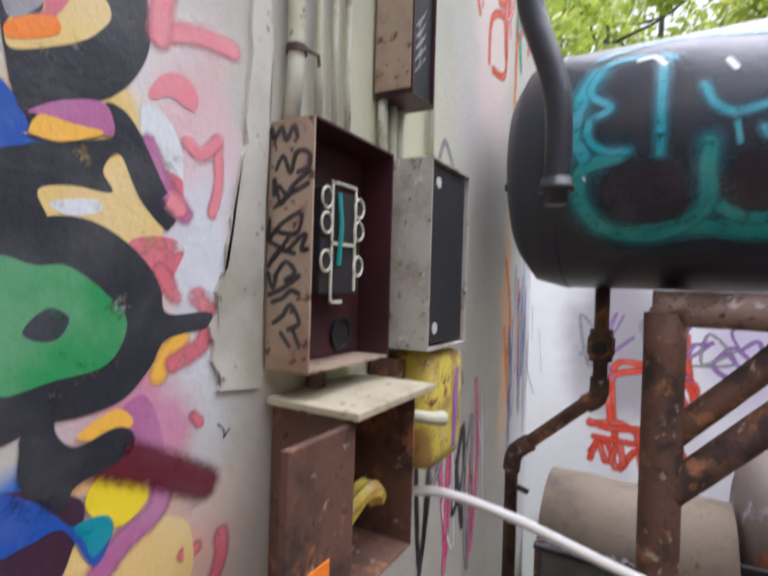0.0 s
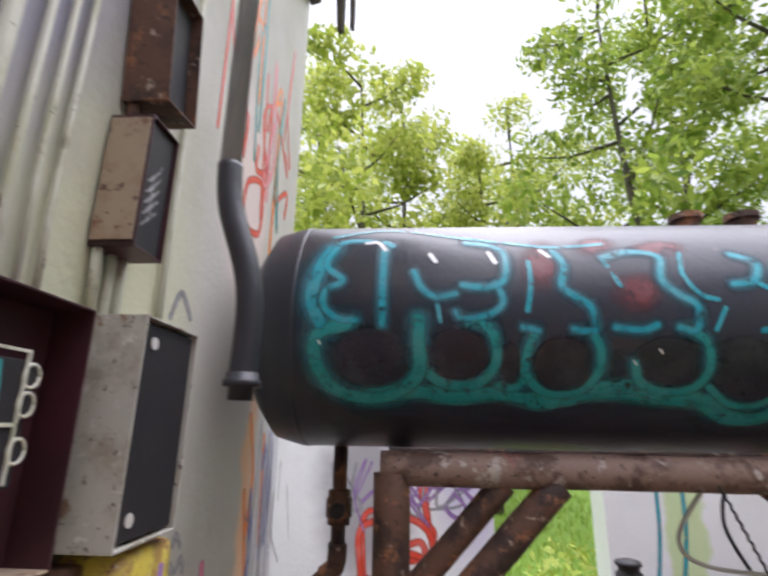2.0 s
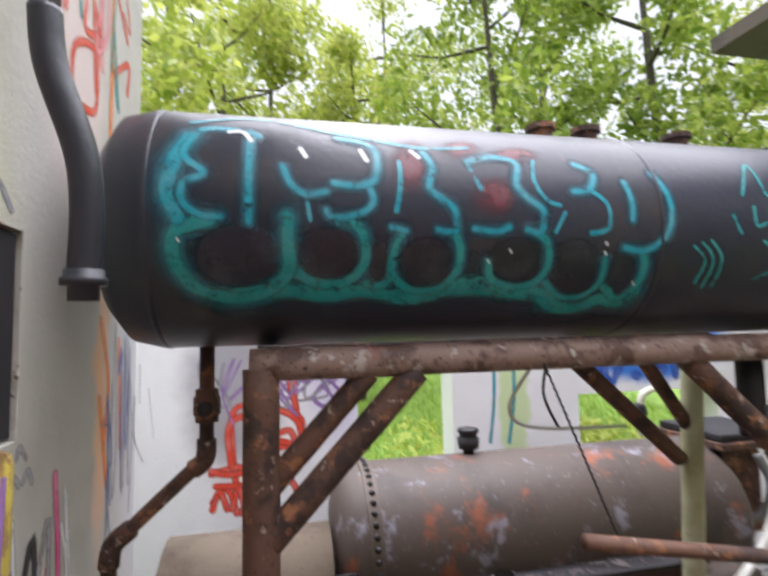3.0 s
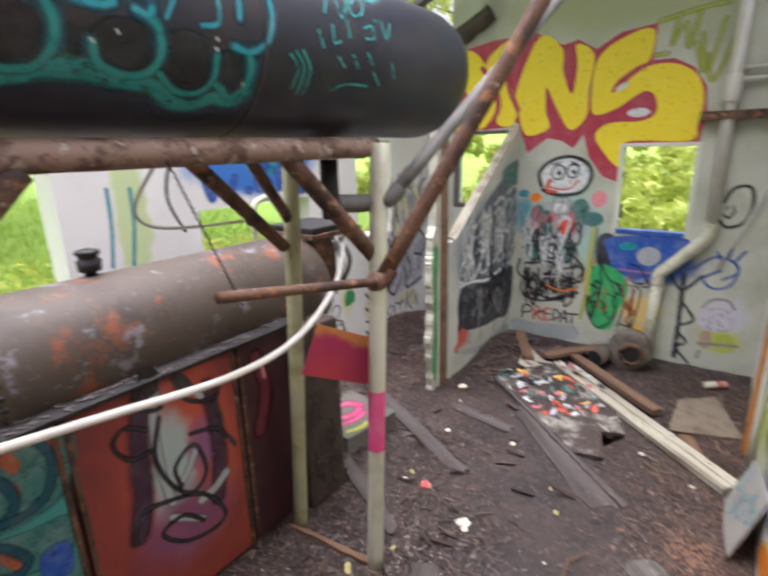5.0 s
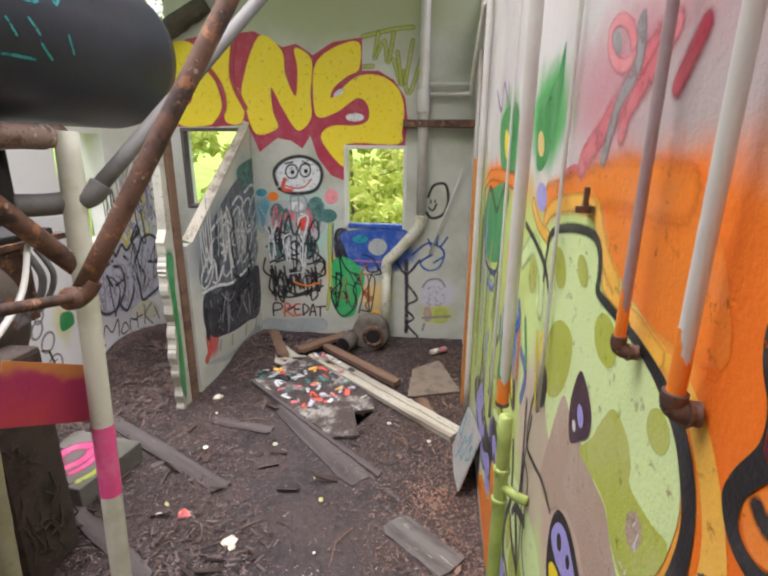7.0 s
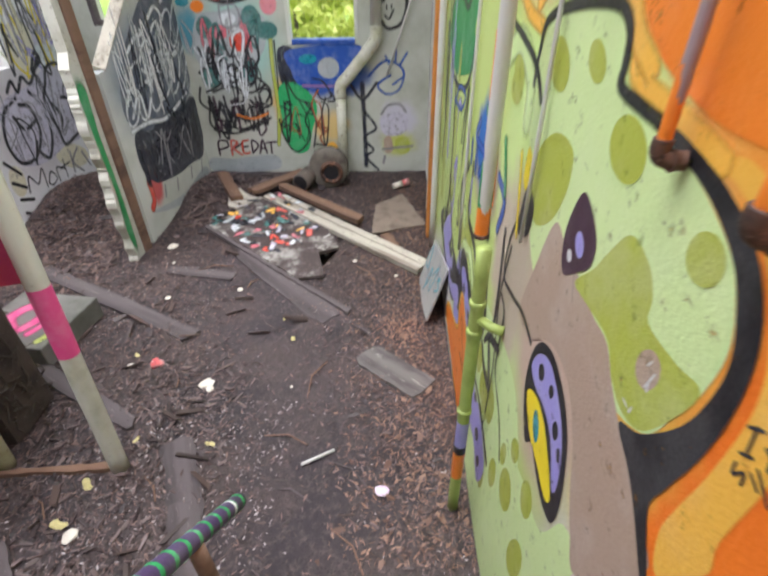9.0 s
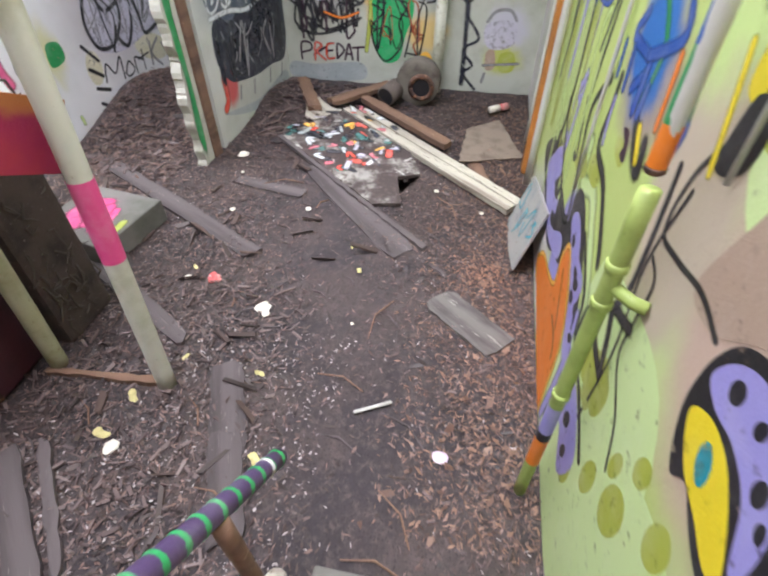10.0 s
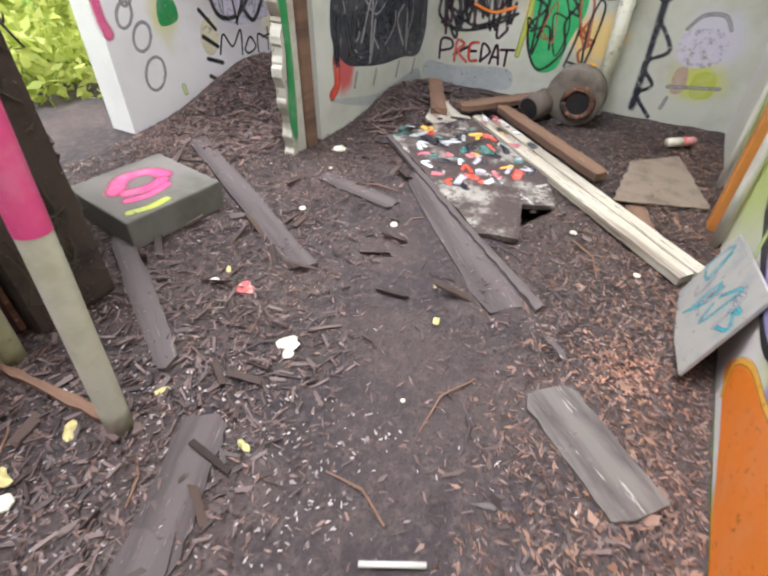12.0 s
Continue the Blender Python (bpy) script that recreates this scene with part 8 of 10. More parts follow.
stroke(wall_south, "C", [(0.586, 1.834), (0.582, 1.819), (0.571, 1.836), (0.567, 1.821)], 0.006, SP_INK, 5)
stroke(wall_south, "C", [(0.565, 1.843), (0.549, 1.837)], 0.006, SP_INK, 5)
stroke(wall_south, "C", [(0.561, 1.856), (0.531, 1.836)], 0.006, SP_INK, 5)
patch(wall_south, "C", [(2.346, 0.762), (2.076, 0.8), (2.06, 0.625), (1.829, 0.59), (1.675, 0.601), (1.491, 0.491), (1.572, 0.273), (1.72, 0.357), (1.849, 0.348), (1.958, 0.483), (2.172, 0.63)], SP_VIOLET, 4, mist=0.02)
stroke(wall_south, "C", [(2.257, 0.901), (2.01, 0.801), (1.934, 0.652), (1.688, 0.631), (1.466, 0.56)], 0.035, SP_BLACK, 5)
patch(wall_south, "C", [(2.125, 0.751), (2.115, 0.74), (2.119, 0.721), (2.138, 0.702), (2.163, 0.69), (2.186, 0.69), (2.198, 0.702), (2.192, 0.722), (2.172, 0.741), (2.147, 0.752)], SP_BLACK, 5, mist=0.008)
patch(wall_south, "C", [(1.967, 0.609), (1.958, 0.6), (1.959, 0.585), (1.97, 0.569), (1.988, 0.559), (2.006, 0.559), (2.016, 0.568), (2.014, 0.584), (2.002, 0.599), (1.984, 0.609)], SP_BLACK, 5, mist=0.008)
patch(wall_south, "C", [(1.666, 0.5), (1.653, 0.487), (1.652, 0.463), (1.664, 0.437), (1.685, 0.419), (1.708, 0.416), (1.722, 0.43), (1.722, 0.456), (1.708, 0.482), (1.687, 0.498)], SP_BLACK, 5, mist=0.008)
patch(wall_south, "C", [(1.788, 0.599), (1.778, 0.589), (1.779, 0.573), (1.789, 0.556), (1.806, 0.545), (1.823, 0.544), (1.833, 0.554), (1.833, 0.571), (1.822, 0.588), (1.805, 0.598)], SP_BLACK, 5, mist=0.008)
patch(wall_south, "C", [(1.587, 0.413), (1.577, 0.401), (1.576, 0.379), (1.586, 0.355), (1.603, 0.337), (1.62, 0.333), (1.631, 0.346), (1.631, 0.369), (1.62, 0.393), (1.604, 0.41)], SP_BLACK, 5, mist=0.008)
# large yellow letters
patch(wall_east, "B", [(3.062, 3.564), (2.729, 3.616), (2.499, 3.611), (2.246, 3.632), (1.92, 3.462), (1.761, 3.497), (1.566, 3.376), (1.339, 3.508), (0.999, 3.55), (1.007, 3.209), (0.819, 3.207), (0.635, 3.105), (0.51, 2.924), (0.475, 2.678), (0.502, 2.396), (1.188, 2.395), (1.206, 1.981), (1.385, 2.048), (1.544, 2.248), (1.628, 2.503), (1.729, 2.358), (1.867, 2.446), (2.032, 2.477), (2.261, 2.312), (2.341, 2.512), (2.403, 2.634), (2.598, 2.613), (2.844, 2.6), (3.389, 2.602), (3.55, 2.866), (3.376, 3.369)], SP_CRIMSON, 1, mist=0.02, round_off=False)
patch(wall_east, "B", [(2.426, 3.067), (2.192, 3.577), (1.931, 3.43), (1.901, 3.183), (1.791, 2.944), (1.753, 3.221), (1.777, 3.451), (1.585, 3.329), (1.611, 2.975), (1.614, 2.7), (1.78, 2.563), (1.953, 2.811), (2.077, 3.038), (2.068, 2.77), (2.024, 2.59), (2.292, 2.52), (2.401, 2.814)], SP_YELLOW, 2)
patch(wall_east, "B", [(1.543, 3.277), (1.341, 3.442), (1.043, 3.505), (1.038, 3.23), (1.172, 3.152), (1.331, 3.033), (1.357, 2.923), (1.083, 3.139), (0.819, 3.159), (0.608, 3.037), (0.522, 2.822), (0.54, 2.553), (0.592, 2.413), (1.187, 2.412), (1.226, 2.152), (1.414, 2.328), (1.501, 2.503), (1.367, 2.614), (1.069, 2.622), (0.932, 2.688), (0.944, 2.846), (1.064, 2.917), (1.308, 2.765), (1.539, 2.716), (1.579, 2.975)], SP_YELLOW, 2)
patch(wall_east, "B", [(0.981, 2.709), (1.002, 2.682), (1.057, 2.666), (1.125, 2.666), (1.179, 2.683), (1.199, 2.71), (1.178, 2.737), (1.123, 2.754), (1.056, 2.753), (1.002, 2.737)], SP_FROST, 3)
patch(wall_east, "B", [(1.215, 3.017), (1.216, 2.996), (1.239, 2.969), (1.276, 2.946), (1.313, 2.936), (1.335, 2.943), (1.333, 2.964), (1.31, 2.991), (1.272, 3.014), (1.236, 3.023)], SP_FROST, 3)
patch(wall_east, "B", [(2.843, 3.359), (2.51, 3.599), (2.55, 3.192), (2.465, 3.005), (2.416, 2.815), (2.475, 2.643), (2.665, 2.67), (2.661, 2.944)], SP_YELLOW, 2)
patch(wall_east, "B", [(3.364, 3.45), (3.065, 3.544), (2.852, 3.359), (2.714, 2.986), (2.703, 2.774), (2.851, 2.627), (3.237, 2.619), (3.309, 2.82), (3.481, 2.994)], SP_YELLOW, 2)
patch(wall_east, "B", [(3.045, 2.956), (3.07, 2.891), (3.12, 2.851), (3.174, 2.851), (3.213, 2.892), (3.221, 2.957), (3.195, 3.022), (3.146, 3.061), (3.092, 3.061), (3.054, 3.02)], SP_CRIMSON, 3)
patch(wall_east, "B", [(3.212, 3.304), (3.231, 3.261), (3.268, 3.235), (3.31, 3.235), (3.34, 3.263), (3.346, 3.306), (3.327, 3.35), (3.29, 3.376), (3.248, 3.375), (3.219, 3.348)], SP_CRIMSON, 3)
stroke(wall_east, "B", [(2.881, 3.319), (2.695, 3.07), (2.665, 2.816), (2.792, 2.622)], 0.07, SP_CRIMSON, 4)
stroke(wall_east, "B", [(2.478, 3.591), (2.545, 3.151), (2.406, 2.814)], 0.07, SP_CRIMSON, 4)
stroke(wall_east, "B", [(0.818, 3.592), (0.862, 3.325), (0.754, 3.515), (0.71, 3.283), (0.648, 3.588)], 0.055, SP_MOSS, 1)
stroke(wall_east, "B", [(0.646, 3.321), (0.556, 3.045), (0.604, 3.397)], 0.055, SP_MOSS, 1)
stroke(wall_east, "B", [(0.537, 3.202), (0.467, 2.964), (0.314, 3.392)], 0.055, SP_MOSS, 1)
stroke(wall_east, "B", [(0.99, 3.558), (0.649, 3.625), (0.438, 3.639)], 0.055, SP_MOSS, 1)
stroke(wall_east, "B", [(0.994, 3.249), (0.884, 3.255)], 0.055, SP_MOSS, 1)
stroke(wall_east, "B", [(0.436, 3.508), (0.513, 3.084)], 0.055, SP_MOSS, 1)
# grinning face and the tags below it
patch(wall_east, "B", [(1.504, 2.06), (1.562, 1.936), (1.706, 1.857), (1.881, 1.855), (2.019, 1.931), (2.065, 2.055), (2.003, 2.179), (1.858, 2.255), (1.687, 2.255), (1.552, 2.182)], SP_FROST, 1)
stroke(wall_east, "B", [(2.069, 1.926), (2.097, 2.087), (1.952, 2.224), (1.734, 2.265), (1.547, 2.181), (1.505, 2.024), (1.608, 1.862), (1.878, 1.826), (2.047, 1.88)], 0.05, SP_BLACK, 3)
stroke(wall_east, "B", [(1.796, 2.089), (1.821, 2.031), (1.878, 2.007), (1.931, 2.03), (1.951, 2.088), (1.924, 2.146), (1.868, 2.17), (1.815, 2.147), (1.796, 2.089)], 0.022, SP_BLACK, 4)
stroke(wall_east, "B", [(1.641, 2.104), (1.663, 2.05), (1.712, 2.026), (1.759, 2.049), (1.776, 2.103), (1.753, 2.158), (1.704, 2.18), (1.658, 2.158), (1.641, 2.104)], 0.022, SP_BLACK, 4)
patch(wall_east, "B", [(1.84, 2.08), (1.845, 2.064), (1.858, 2.054), (1.873, 2.054), (1.884, 2.064), (1.888, 2.08), (1.883, 2.096), (1.87, 2.106), (1.855, 2.106), (1.843, 2.096)], SP_BLACK, 5)
patch(wall_east, "B", [(1.675, 2.095), (1.68, 2.079), (1.693, 2.069), (1.708, 2.069), (1.719, 2.079), (1.723, 2.095), (1.718, 2.111), (1.705, 2.121), (1.69, 2.121), (1.679, 2.111)], SP_BLACK, 5)
stroke(wall_east, "B", [(1.995, 1.927), (1.85, 1.891), (1.727, 1.907), (1.636, 2.0)], 0.022, SP_RED, 5)
stroke(wall_east, "B", [(1.966, 1.997), (1.998, 1.88), (1.901, 1.858)], 0.05, SP_RED, 4)
stroke(wall_east, "B", [(1.955, 2.179), (1.857, 2.202)], 0.02, SP_BLACK, 4)
stroke(wall_east, "B", [(1.736, 2.212), (1.643, 2.167)], 0.02, SP_BLACK, 4)
stroke(wall_east, "B", [(1.905, 1.788), (1.733, 1.79), (1.717, 1.626), (1.891, 1.599), (1.905, 1.788)], 0.02, SP_GREY, 4)
stroke(wall_east, "B", [(1.805, 1.827), (1.809, 1.552)], 0.018, SP_GREY, 4)
patch(wall_east, "B", [(2.16, 1.69), (1.933, 1.741), (1.636, 1.768), (1.446, 1.654), (1.505, 1.365), (1.764, 1.161), (2.121, 1.152), (2.261, 1.348)], SP_ASH, 1, mist=0.08)
patch(wall_east, "B", [(2.001, 1.597), (2.022, 1.534), (2.07, 1.494), (2.126, 1.493), (2.169, 1.531), (2.182, 1.593), (2.16, 1.656), (2.112, 1.695), (2.057, 1.696), (2.014, 1.658)], SP_SEA, 2, mist=0.02)
patch(wall_east, "B", [(1.834, 1.552), (1.857, 1.512), (1.914, 1.486), (1.982, 1.484), (2.036, 1.508), (2.054, 1.547), (2.031, 1.588), (1.974, 1.613), (1.906, 1.614), (1.853, 1.591)], SP_SALMON, 2, mist=0.02)
patch(wall_east, "B", [(2.058, 1.786), (2.074, 1.752), (2.11, 1.731), (2.153, 1.73), (2.187, 1.751), (2.198, 1.784), (2.182, 1.817), (2.146, 1.838), (2.103, 1.839), (2.069, 1.819)], SP_ORANGE, 2, mist=0.02)
patch(wall_east, "B", [(1.485, 1.653), (1.508, 1.569), (1.565, 1.516), (1.632, 1.515), (1.684, 1.566), (1.701, 1.65), (1.676, 1.733), (1.62, 1.785), (1.554, 1.786), (1.502, 1.736)], SP_SEA, 2, mist=0.02)
patch(wall_east, "B", [(1.306, 1.796), (1.324, 1.742), (1.369, 1.707), (1.422, 1.706), (1.465, 1.739), (1.48, 1.794), (1.461, 1.849), (1.417, 1.883), (1.363, 1.884), (1.321, 1.851)], SP_PALEPINK, 2, mist=0.02)
patch(wall_east, "B", [(1.327, 1.561), (1.352, 1.51), (1.414, 1.478), (1.49, 1.476), (1.55, 1.506), (1.572, 1.557), (1.546, 1.607), (1.484, 1.64), (1.409, 1.641), (1.349, 1.611)], SP_SEA, 2, mist=0.02)
patch(wall_east, "B", [(1.64, 1.459), (1.664, 1.402), (1.72, 1.365), (1.788, 1.363), (1.842, 1.398), (1.859, 1.454), (1.835, 1.512), (1.779, 1.548), (1.711, 1.549), (1.658, 1.515)], SP_RED, 2, mist=0.02)
patch(wall_east, "B", [(1.749, 1.672), (1.767, 1.639), (1.813, 1.617), (1.868, 1.616), (1.912, 1.636), (1.927, 1.67), (1.908, 1.703), (1.862, 1.725), (1.807, 1.725), (1.764, 1.706)], SP_FROST, 2, mist=0.02)
patch(wall_east, "B", [(2.204, 1.831), (2.22, 1.803), (2.256, 1.785), (2.299, 1.785), (2.333, 1.801), (2.344, 1.829), (2.328, 1.857), (2.292, 1.874), (2.249, 1.875), (2.216, 1.858)], SP_CYAN, 2, mist=0.02)
patch(wall_east, "B", [(2.011, 1.104), (2.037, 1.044), (2.096, 1.005), (2.166, 1.003), (2.221, 1.039), (2.238, 1.098), (2.212, 1.158), (2.153, 1.196), (2.083, 1.198), (2.029, 1.163)], SP_SEA, 2, mist=0.02)
patch(wall_east, "B", [(1.741, 1.112), (1.773, 1.052), (1.852, 1.013), (1.947, 1.01), (2.022, 1.044), (2.047, 1.103), (2.014, 1.163), (1.936, 1.202), (1.841, 1.204), (1.767, 1.17)], SP_FROST, 2, mist=0.02)
patch(wall_east, "B", [(1.598, 1.166), (1.618, 1.101), (1.665, 1.059), (1.721, 1.057), (1.765, 1.096), (1.779, 1.161), (1.759, 1.226), (1.712, 1.266), (1.656, 1.268), (1.612, 1.229)], SP_SEA, 2, mist=0.02)
stroke(wall_east, "B", [(2.006, 1.353), (1.944, 1.55), (1.883, 1.307), (1.799, 1.456)], 0.032, SP_BLACK, 4)
stroke(wall_east, "B", [(2.206, 1.398), (2.118, 1.202), (1.959, 1.305), (2.108, 1.351)], 0.032, SP_BLACK, 4)
stroke(wall_east, "B", [(2.25, 1.148), (2.063, 1.253), (2.025, 1.053), (2.213, 0.945)], 0.032, SP_BLACK, 4)
stroke(wall_east, "B", [(1.967, 1.156), (1.862, 1.233), (1.792, 1.11), (1.923, 1.046), (1.967, 1.156)], 0.032, SP_BLACK, 4)
stroke(wall_east, "B", [(1.704, 1.36), (1.598, 1.508), (1.568, 1.29), (1.688, 1.163)], 0.032, SP_BLACK, 4)
stroke(wall_east, "B", [(1.762, 1.211), (1.613, 1.165), (1.695, 1.012), (1.82, 1.059)], 0.032, SP_BLACK, 4)
stroke(wall_east, "B", [(2.135, 0.948), (1.925, 1.005), (1.724, 0.935), (1.543, 1.017)], 0.032, SP_BLACK, 4)
stroke(wall_east, "B", [(2.034, 0.9), (1.998, 0.64), (1.907, 0.878), (1.868, 0.645)], 0.032, SP_BLACK, 4)
stroke(wall_east, "B", [(1.802, 0.907), (1.841, 0.646), (1.658, 0.705), (1.675, 0.886)], 0.032, SP_BLACK, 4)
stroke(wall_east, "B", [(1.621, 0.964), (1.52, 0.967), (1.5, 0.814), (1.63, 0.758)], 0.032, SP_BLACK, 4)
stroke(wall_east, "B", [(2.22, 0.842), (2.156, 0.634), (2.09, 0.846)], 0.032, SP_BLACK, 4)
stroke(wall_east, "B", [(2.216, 0.525), (2.008, 0.48), (1.742, 0.544), (1.531, 0.658)], 0.032, SP_BLACK, 4)
stroke(wall_east, "B", [(2.103, 0.636), (1.9, 0.527), (1.635, 0.627)], 0.032, SP_BLACK, 4)
stroke(wall_east, "B", [(2.277, 0.995), (2.309, 0.839), (2.201, 0.738)], 0.032, SP_BLACK, 4)
stroke(wall_east, "B", [(1.64, 1.115), (1.494, 0.968), (1.55, 0.838)], 0.032, SP_BLACK, 4)
stroke(wall_east, "B", [(1.917, 0.696), (1.737, 0.65), (1.555, 0.709)], 0.03, SP_ORANGE, 5)
stroke(wall_east, "B", [(1.989, 0.798), (1.78, 0.831)], 0.015, SP_FROST, 5)
stroke(wall_east, "B", [(2.213, 0.217), (2.202, 0.382), (2.105, 0.386), (2.096, 0.322), (2.195, 0.288)], 0.028, SP_PLUM, 4)
stroke(wall_east, "B", [(2.061, 0.216), (2.046, 0.389), (1.976, 0.366), (2.034, 0.303), (1.942, 0.221)], 0.028, SP_RED, 4)
stroke(wall_east, "B", [(1.841, 0.397), (1.917, 0.373), (1.916, 0.244), (1.841, 0.247)], 0.028, SP_RED, 4)
stroke(wall_east, "B", [(1.912, 0.317), (1.857, 0.324)], 0.028, SP_PLUM, 4)
stroke(wall_east, "B", [(1.807, 0.245), (1.8, 0.395), (1.728, 0.334), (1.807, 0.245)], 0.028, SP_PLUM, 4)
stroke(wall_east, "B", [(1.72, 0.24), (1.671, 0.4), (1.637, 0.244)], 0.028, SP_PLUM, 4)
stroke(wall_east, "B", [(1.705, 0.296), (1.647, 0.299)], 0.028, SP_PLUM, 4)
stroke(wall_east, "B", [(1.628, 0.364), (1.512, 0.377)], 0.028, SP_PLUM, 4)
stroke(wall_east, "B", [(1.574, 0.366), (1.579, 0.238)], 0.028, SP_PLUM, 4)
stroke(wall_east, "B", [(2.07, 0.267), (1.939, 0.35)], 0.028, SP_PLUM, 4)
patch(wall_east, "B", [(2.33, 0.181), (2.055, 0.172), (1.55, 0.217), (1.515, 0.045), (1.938, 0.002), (2.342, 0.026)], SP_ASH, 1, mist=0.05)
# green figure, blue sill and the stick figure
patch(wall_east, "B", [(1.395, 0.99), (1.204, 1.035), (1.018, 0.882), (0.988, 0.722), (1.062, 0.514), (1.13, 0.28), (1.294, 0.242), (1.396, 0.416), (1.405, 0.666)], SP_EMERALD, 3)
stroke(wall_east, "B", [(1.32, 1.111), (1.208, 0.876), (1.051, 0.801), (1.132, 0.635), (1.096, 0.429), (1.261, 0.252), (1.381, 0.375), (1.415, 0.583), (1.29, 0.752), (1.32, 1.111)], 0.024, SP_BLACK, 4)
stroke(wall_east, "B", [(1.396, 0.542), (1.254, 0.589), (1.217, 0.424)], 0.024, SP_BLACK, 4)
stroke(wall_east, "B", [(1.409, 0.788), (1.291, 0.711), (1.337, 0.503)], 0.024, SP_BLACK, 4)
stroke(wall_east, "B", [(1.008, 1.08), (0.892, 1.045), (0.814, 0.889), (0.932, 0.865), (0.97, 0.963)], 0.024, SP_BLACK, 4)
stroke(wall_east, "B", [(0.814, 0.929), (0.775, 0.85), (0.854, 0.828)], 0.024, SP_BLACK, 4)
stroke(wall_east, "B", [(1.036, 0.347), (0.915, 0.311), (0.997, 0.2), (1.057, 0.262)], 0.024, SP_BLACK, 4)
stroke(wall_east, "B", [(0.933, 0.683), (0.994, 0.558), (0.874, 0.521), (0.975, 0.434), (0.935, 0.331)], 0.025, SP_RUSTY, 4)
stroke(wall_east, "B", [(0.973, 0.6), (0.914, 0.499)], 0.025, SP_RUSTY, 4)
patch(wall_east, "B", [(0.775, 0.283), (0.788, 0.228), (0.825, 0.192), (0.87, 0.19), (0.906, 0.222), (0.92, 0.276), (0.905, 0.332), (0.869, 0.367), (0.824, 0.369), (0.788, 0.337)], SP_AMBER, 1)
stroke(wall_east, "B", [(1.41, 1.56), (1.432, 1.17), (1.425, 0.765), (1.48, 0.341)], 0.05, SP_OLIVE, 2)
stroke(wall_east, "B", [(1.379, 1.465), (1.398, 0.971)], 0.018, SP_BLACK, 4)
patch(wall_east, "B", [(1.357, 1.368), (1.209, 1.396), (1.115, 1.179), (1.069, 0.88), (1.269, 0.924), (1.365, 1.072)], SP_NAVY, 2, mist=0.04)
patch(wall_east, "B", [(1.234, 1.371), (0.476, 1.408), (0.48, 1.098), (0.723, 0.992), (1.118, 0.979), (1.238, 1.175)], SP_BLUE, 3)
patch(wall_east, "B", [(0.704, 1.19), (0.726, 1.126), (0.784, 1.085), (0.857, 1.083), (0.916, 1.12), (0.938, 1.183), (0.915, 1.247), (0.856, 1.288), (0.785, 1.289), (0.726, 1.252)], SP_ASH, 4)
patch(wall_east, "B", [(0.942, 1.281), (0.961, 1.252), (1.01, 1.233), (1.07, 1.231), (1.119, 1.248), (1.138, 1.276), (1.118, 1.305), (1.069, 1.324), (1.009, 1.326), (0.96, 1.309)], SP_CYAN, 4, mist=0.03)
stroke(wall_east, "B", [(1.117, 1.005), (0.625, 0.995)], 0.04, SP_PURPLE, 4)
stroke(wall_east, "B", [(0.46, 1.019), (0.449, 0.58), (0.444, 0.077)], 0.06, SP_NAVY, 3)
stroke(wall_east, "B", [(0.583, 1.007), (0.457, 0.853), (0.297, 1.031)], 0.04, SP_NAVY, 3)
stroke(wall_east, "B", [(0.444, 0.722), (0.315, 0.536), (0.431, 0.449), (0.449, 0.382), (0.352, 0.269), (0.434, 0.18), (0.299, 0.025)], 0.035, SP_NAVY, 3)
stroke(wall_east, "B", [(0.384, 1.101), (0.197, 1.252), (0.005, 1.16), (0.044, 0.963), (0.186, 0.909), (0.286, 1.005), (0.145, 1.108)], 0.03, SP_BLUE, 3)
stroke(wall_east, "B", [(0.199, 1.3), (0.148, 1.205)], 0.03, SP_BLUE, 3)
stroke(wall_east, "B", [(0.083, 1.35), (0.092, 1.23)], 0.03, SP_BLUE, 3)
stroke(wall_east, "B", [(-0.035, 1.329), (0.044, 1.208)], 0.03, SP_BLUE, 3)
stroke(wall_east, "B", [(0.118, 1.01), (0.002, 1.088)], 0.03, SP_BLUE, 3)
stroke(wall_east, "B", [(0.215, 1.812), (0.15, 1.948), (0.015, 1.958), (-0.025, 1.77), (0.032, 1.609), (0.16, 1.56), (0.232, 1.628)], 0.04, SP_BLACK, 3)
stroke(wall_east, "B", [(0.201, 1.684), (0.154, 1.653), (0.111, 1.732)], 0.025, SP_BLACK, 4)
stroke(wall_east, "B", [(0.181, 1.776), (0.18, 1.74)], 0.02, SP_BLACK, 4)
stroke(wall_east, "B", [(0.131, 1.777), (0.13, 1.749)], 0.02, SP_BLACK, 4)
patch(wall_east, "B", [(0.249, 0.669), (-0.019, 0.699), (-0.045, 0.518), (0.067, 0.44), (0.232, 0.466)], SP_LILAC, 2)
stroke(wall_east, "B", [(0.249, 0.689), (0.175, 0.783), (0.042, 0.796), (-0.03, 0.711)], 0.03, SP_GREY, 3)
patch(wall_east, "B", [(0.222, 0.404), (0.145, 0.428), (0.12, 0.263), (0.209, 0.238)], SP_TAN, 2)
patch(wall_east, "B", [(0.085, 0.389), (-0.05, 0.416), (-0.076, 0.251), (0.06, 0.224)], SP_OLIVE, 2)
stroke(wall_east, "B", [(0.238, 0.278), (-0.112, 0.315)], 0.03, SP_GREY, 3)
stroke(wall_east, "B", [(0.216, 0.195), (0.233, 0.109)], 0.03, SP_GREY, 3)
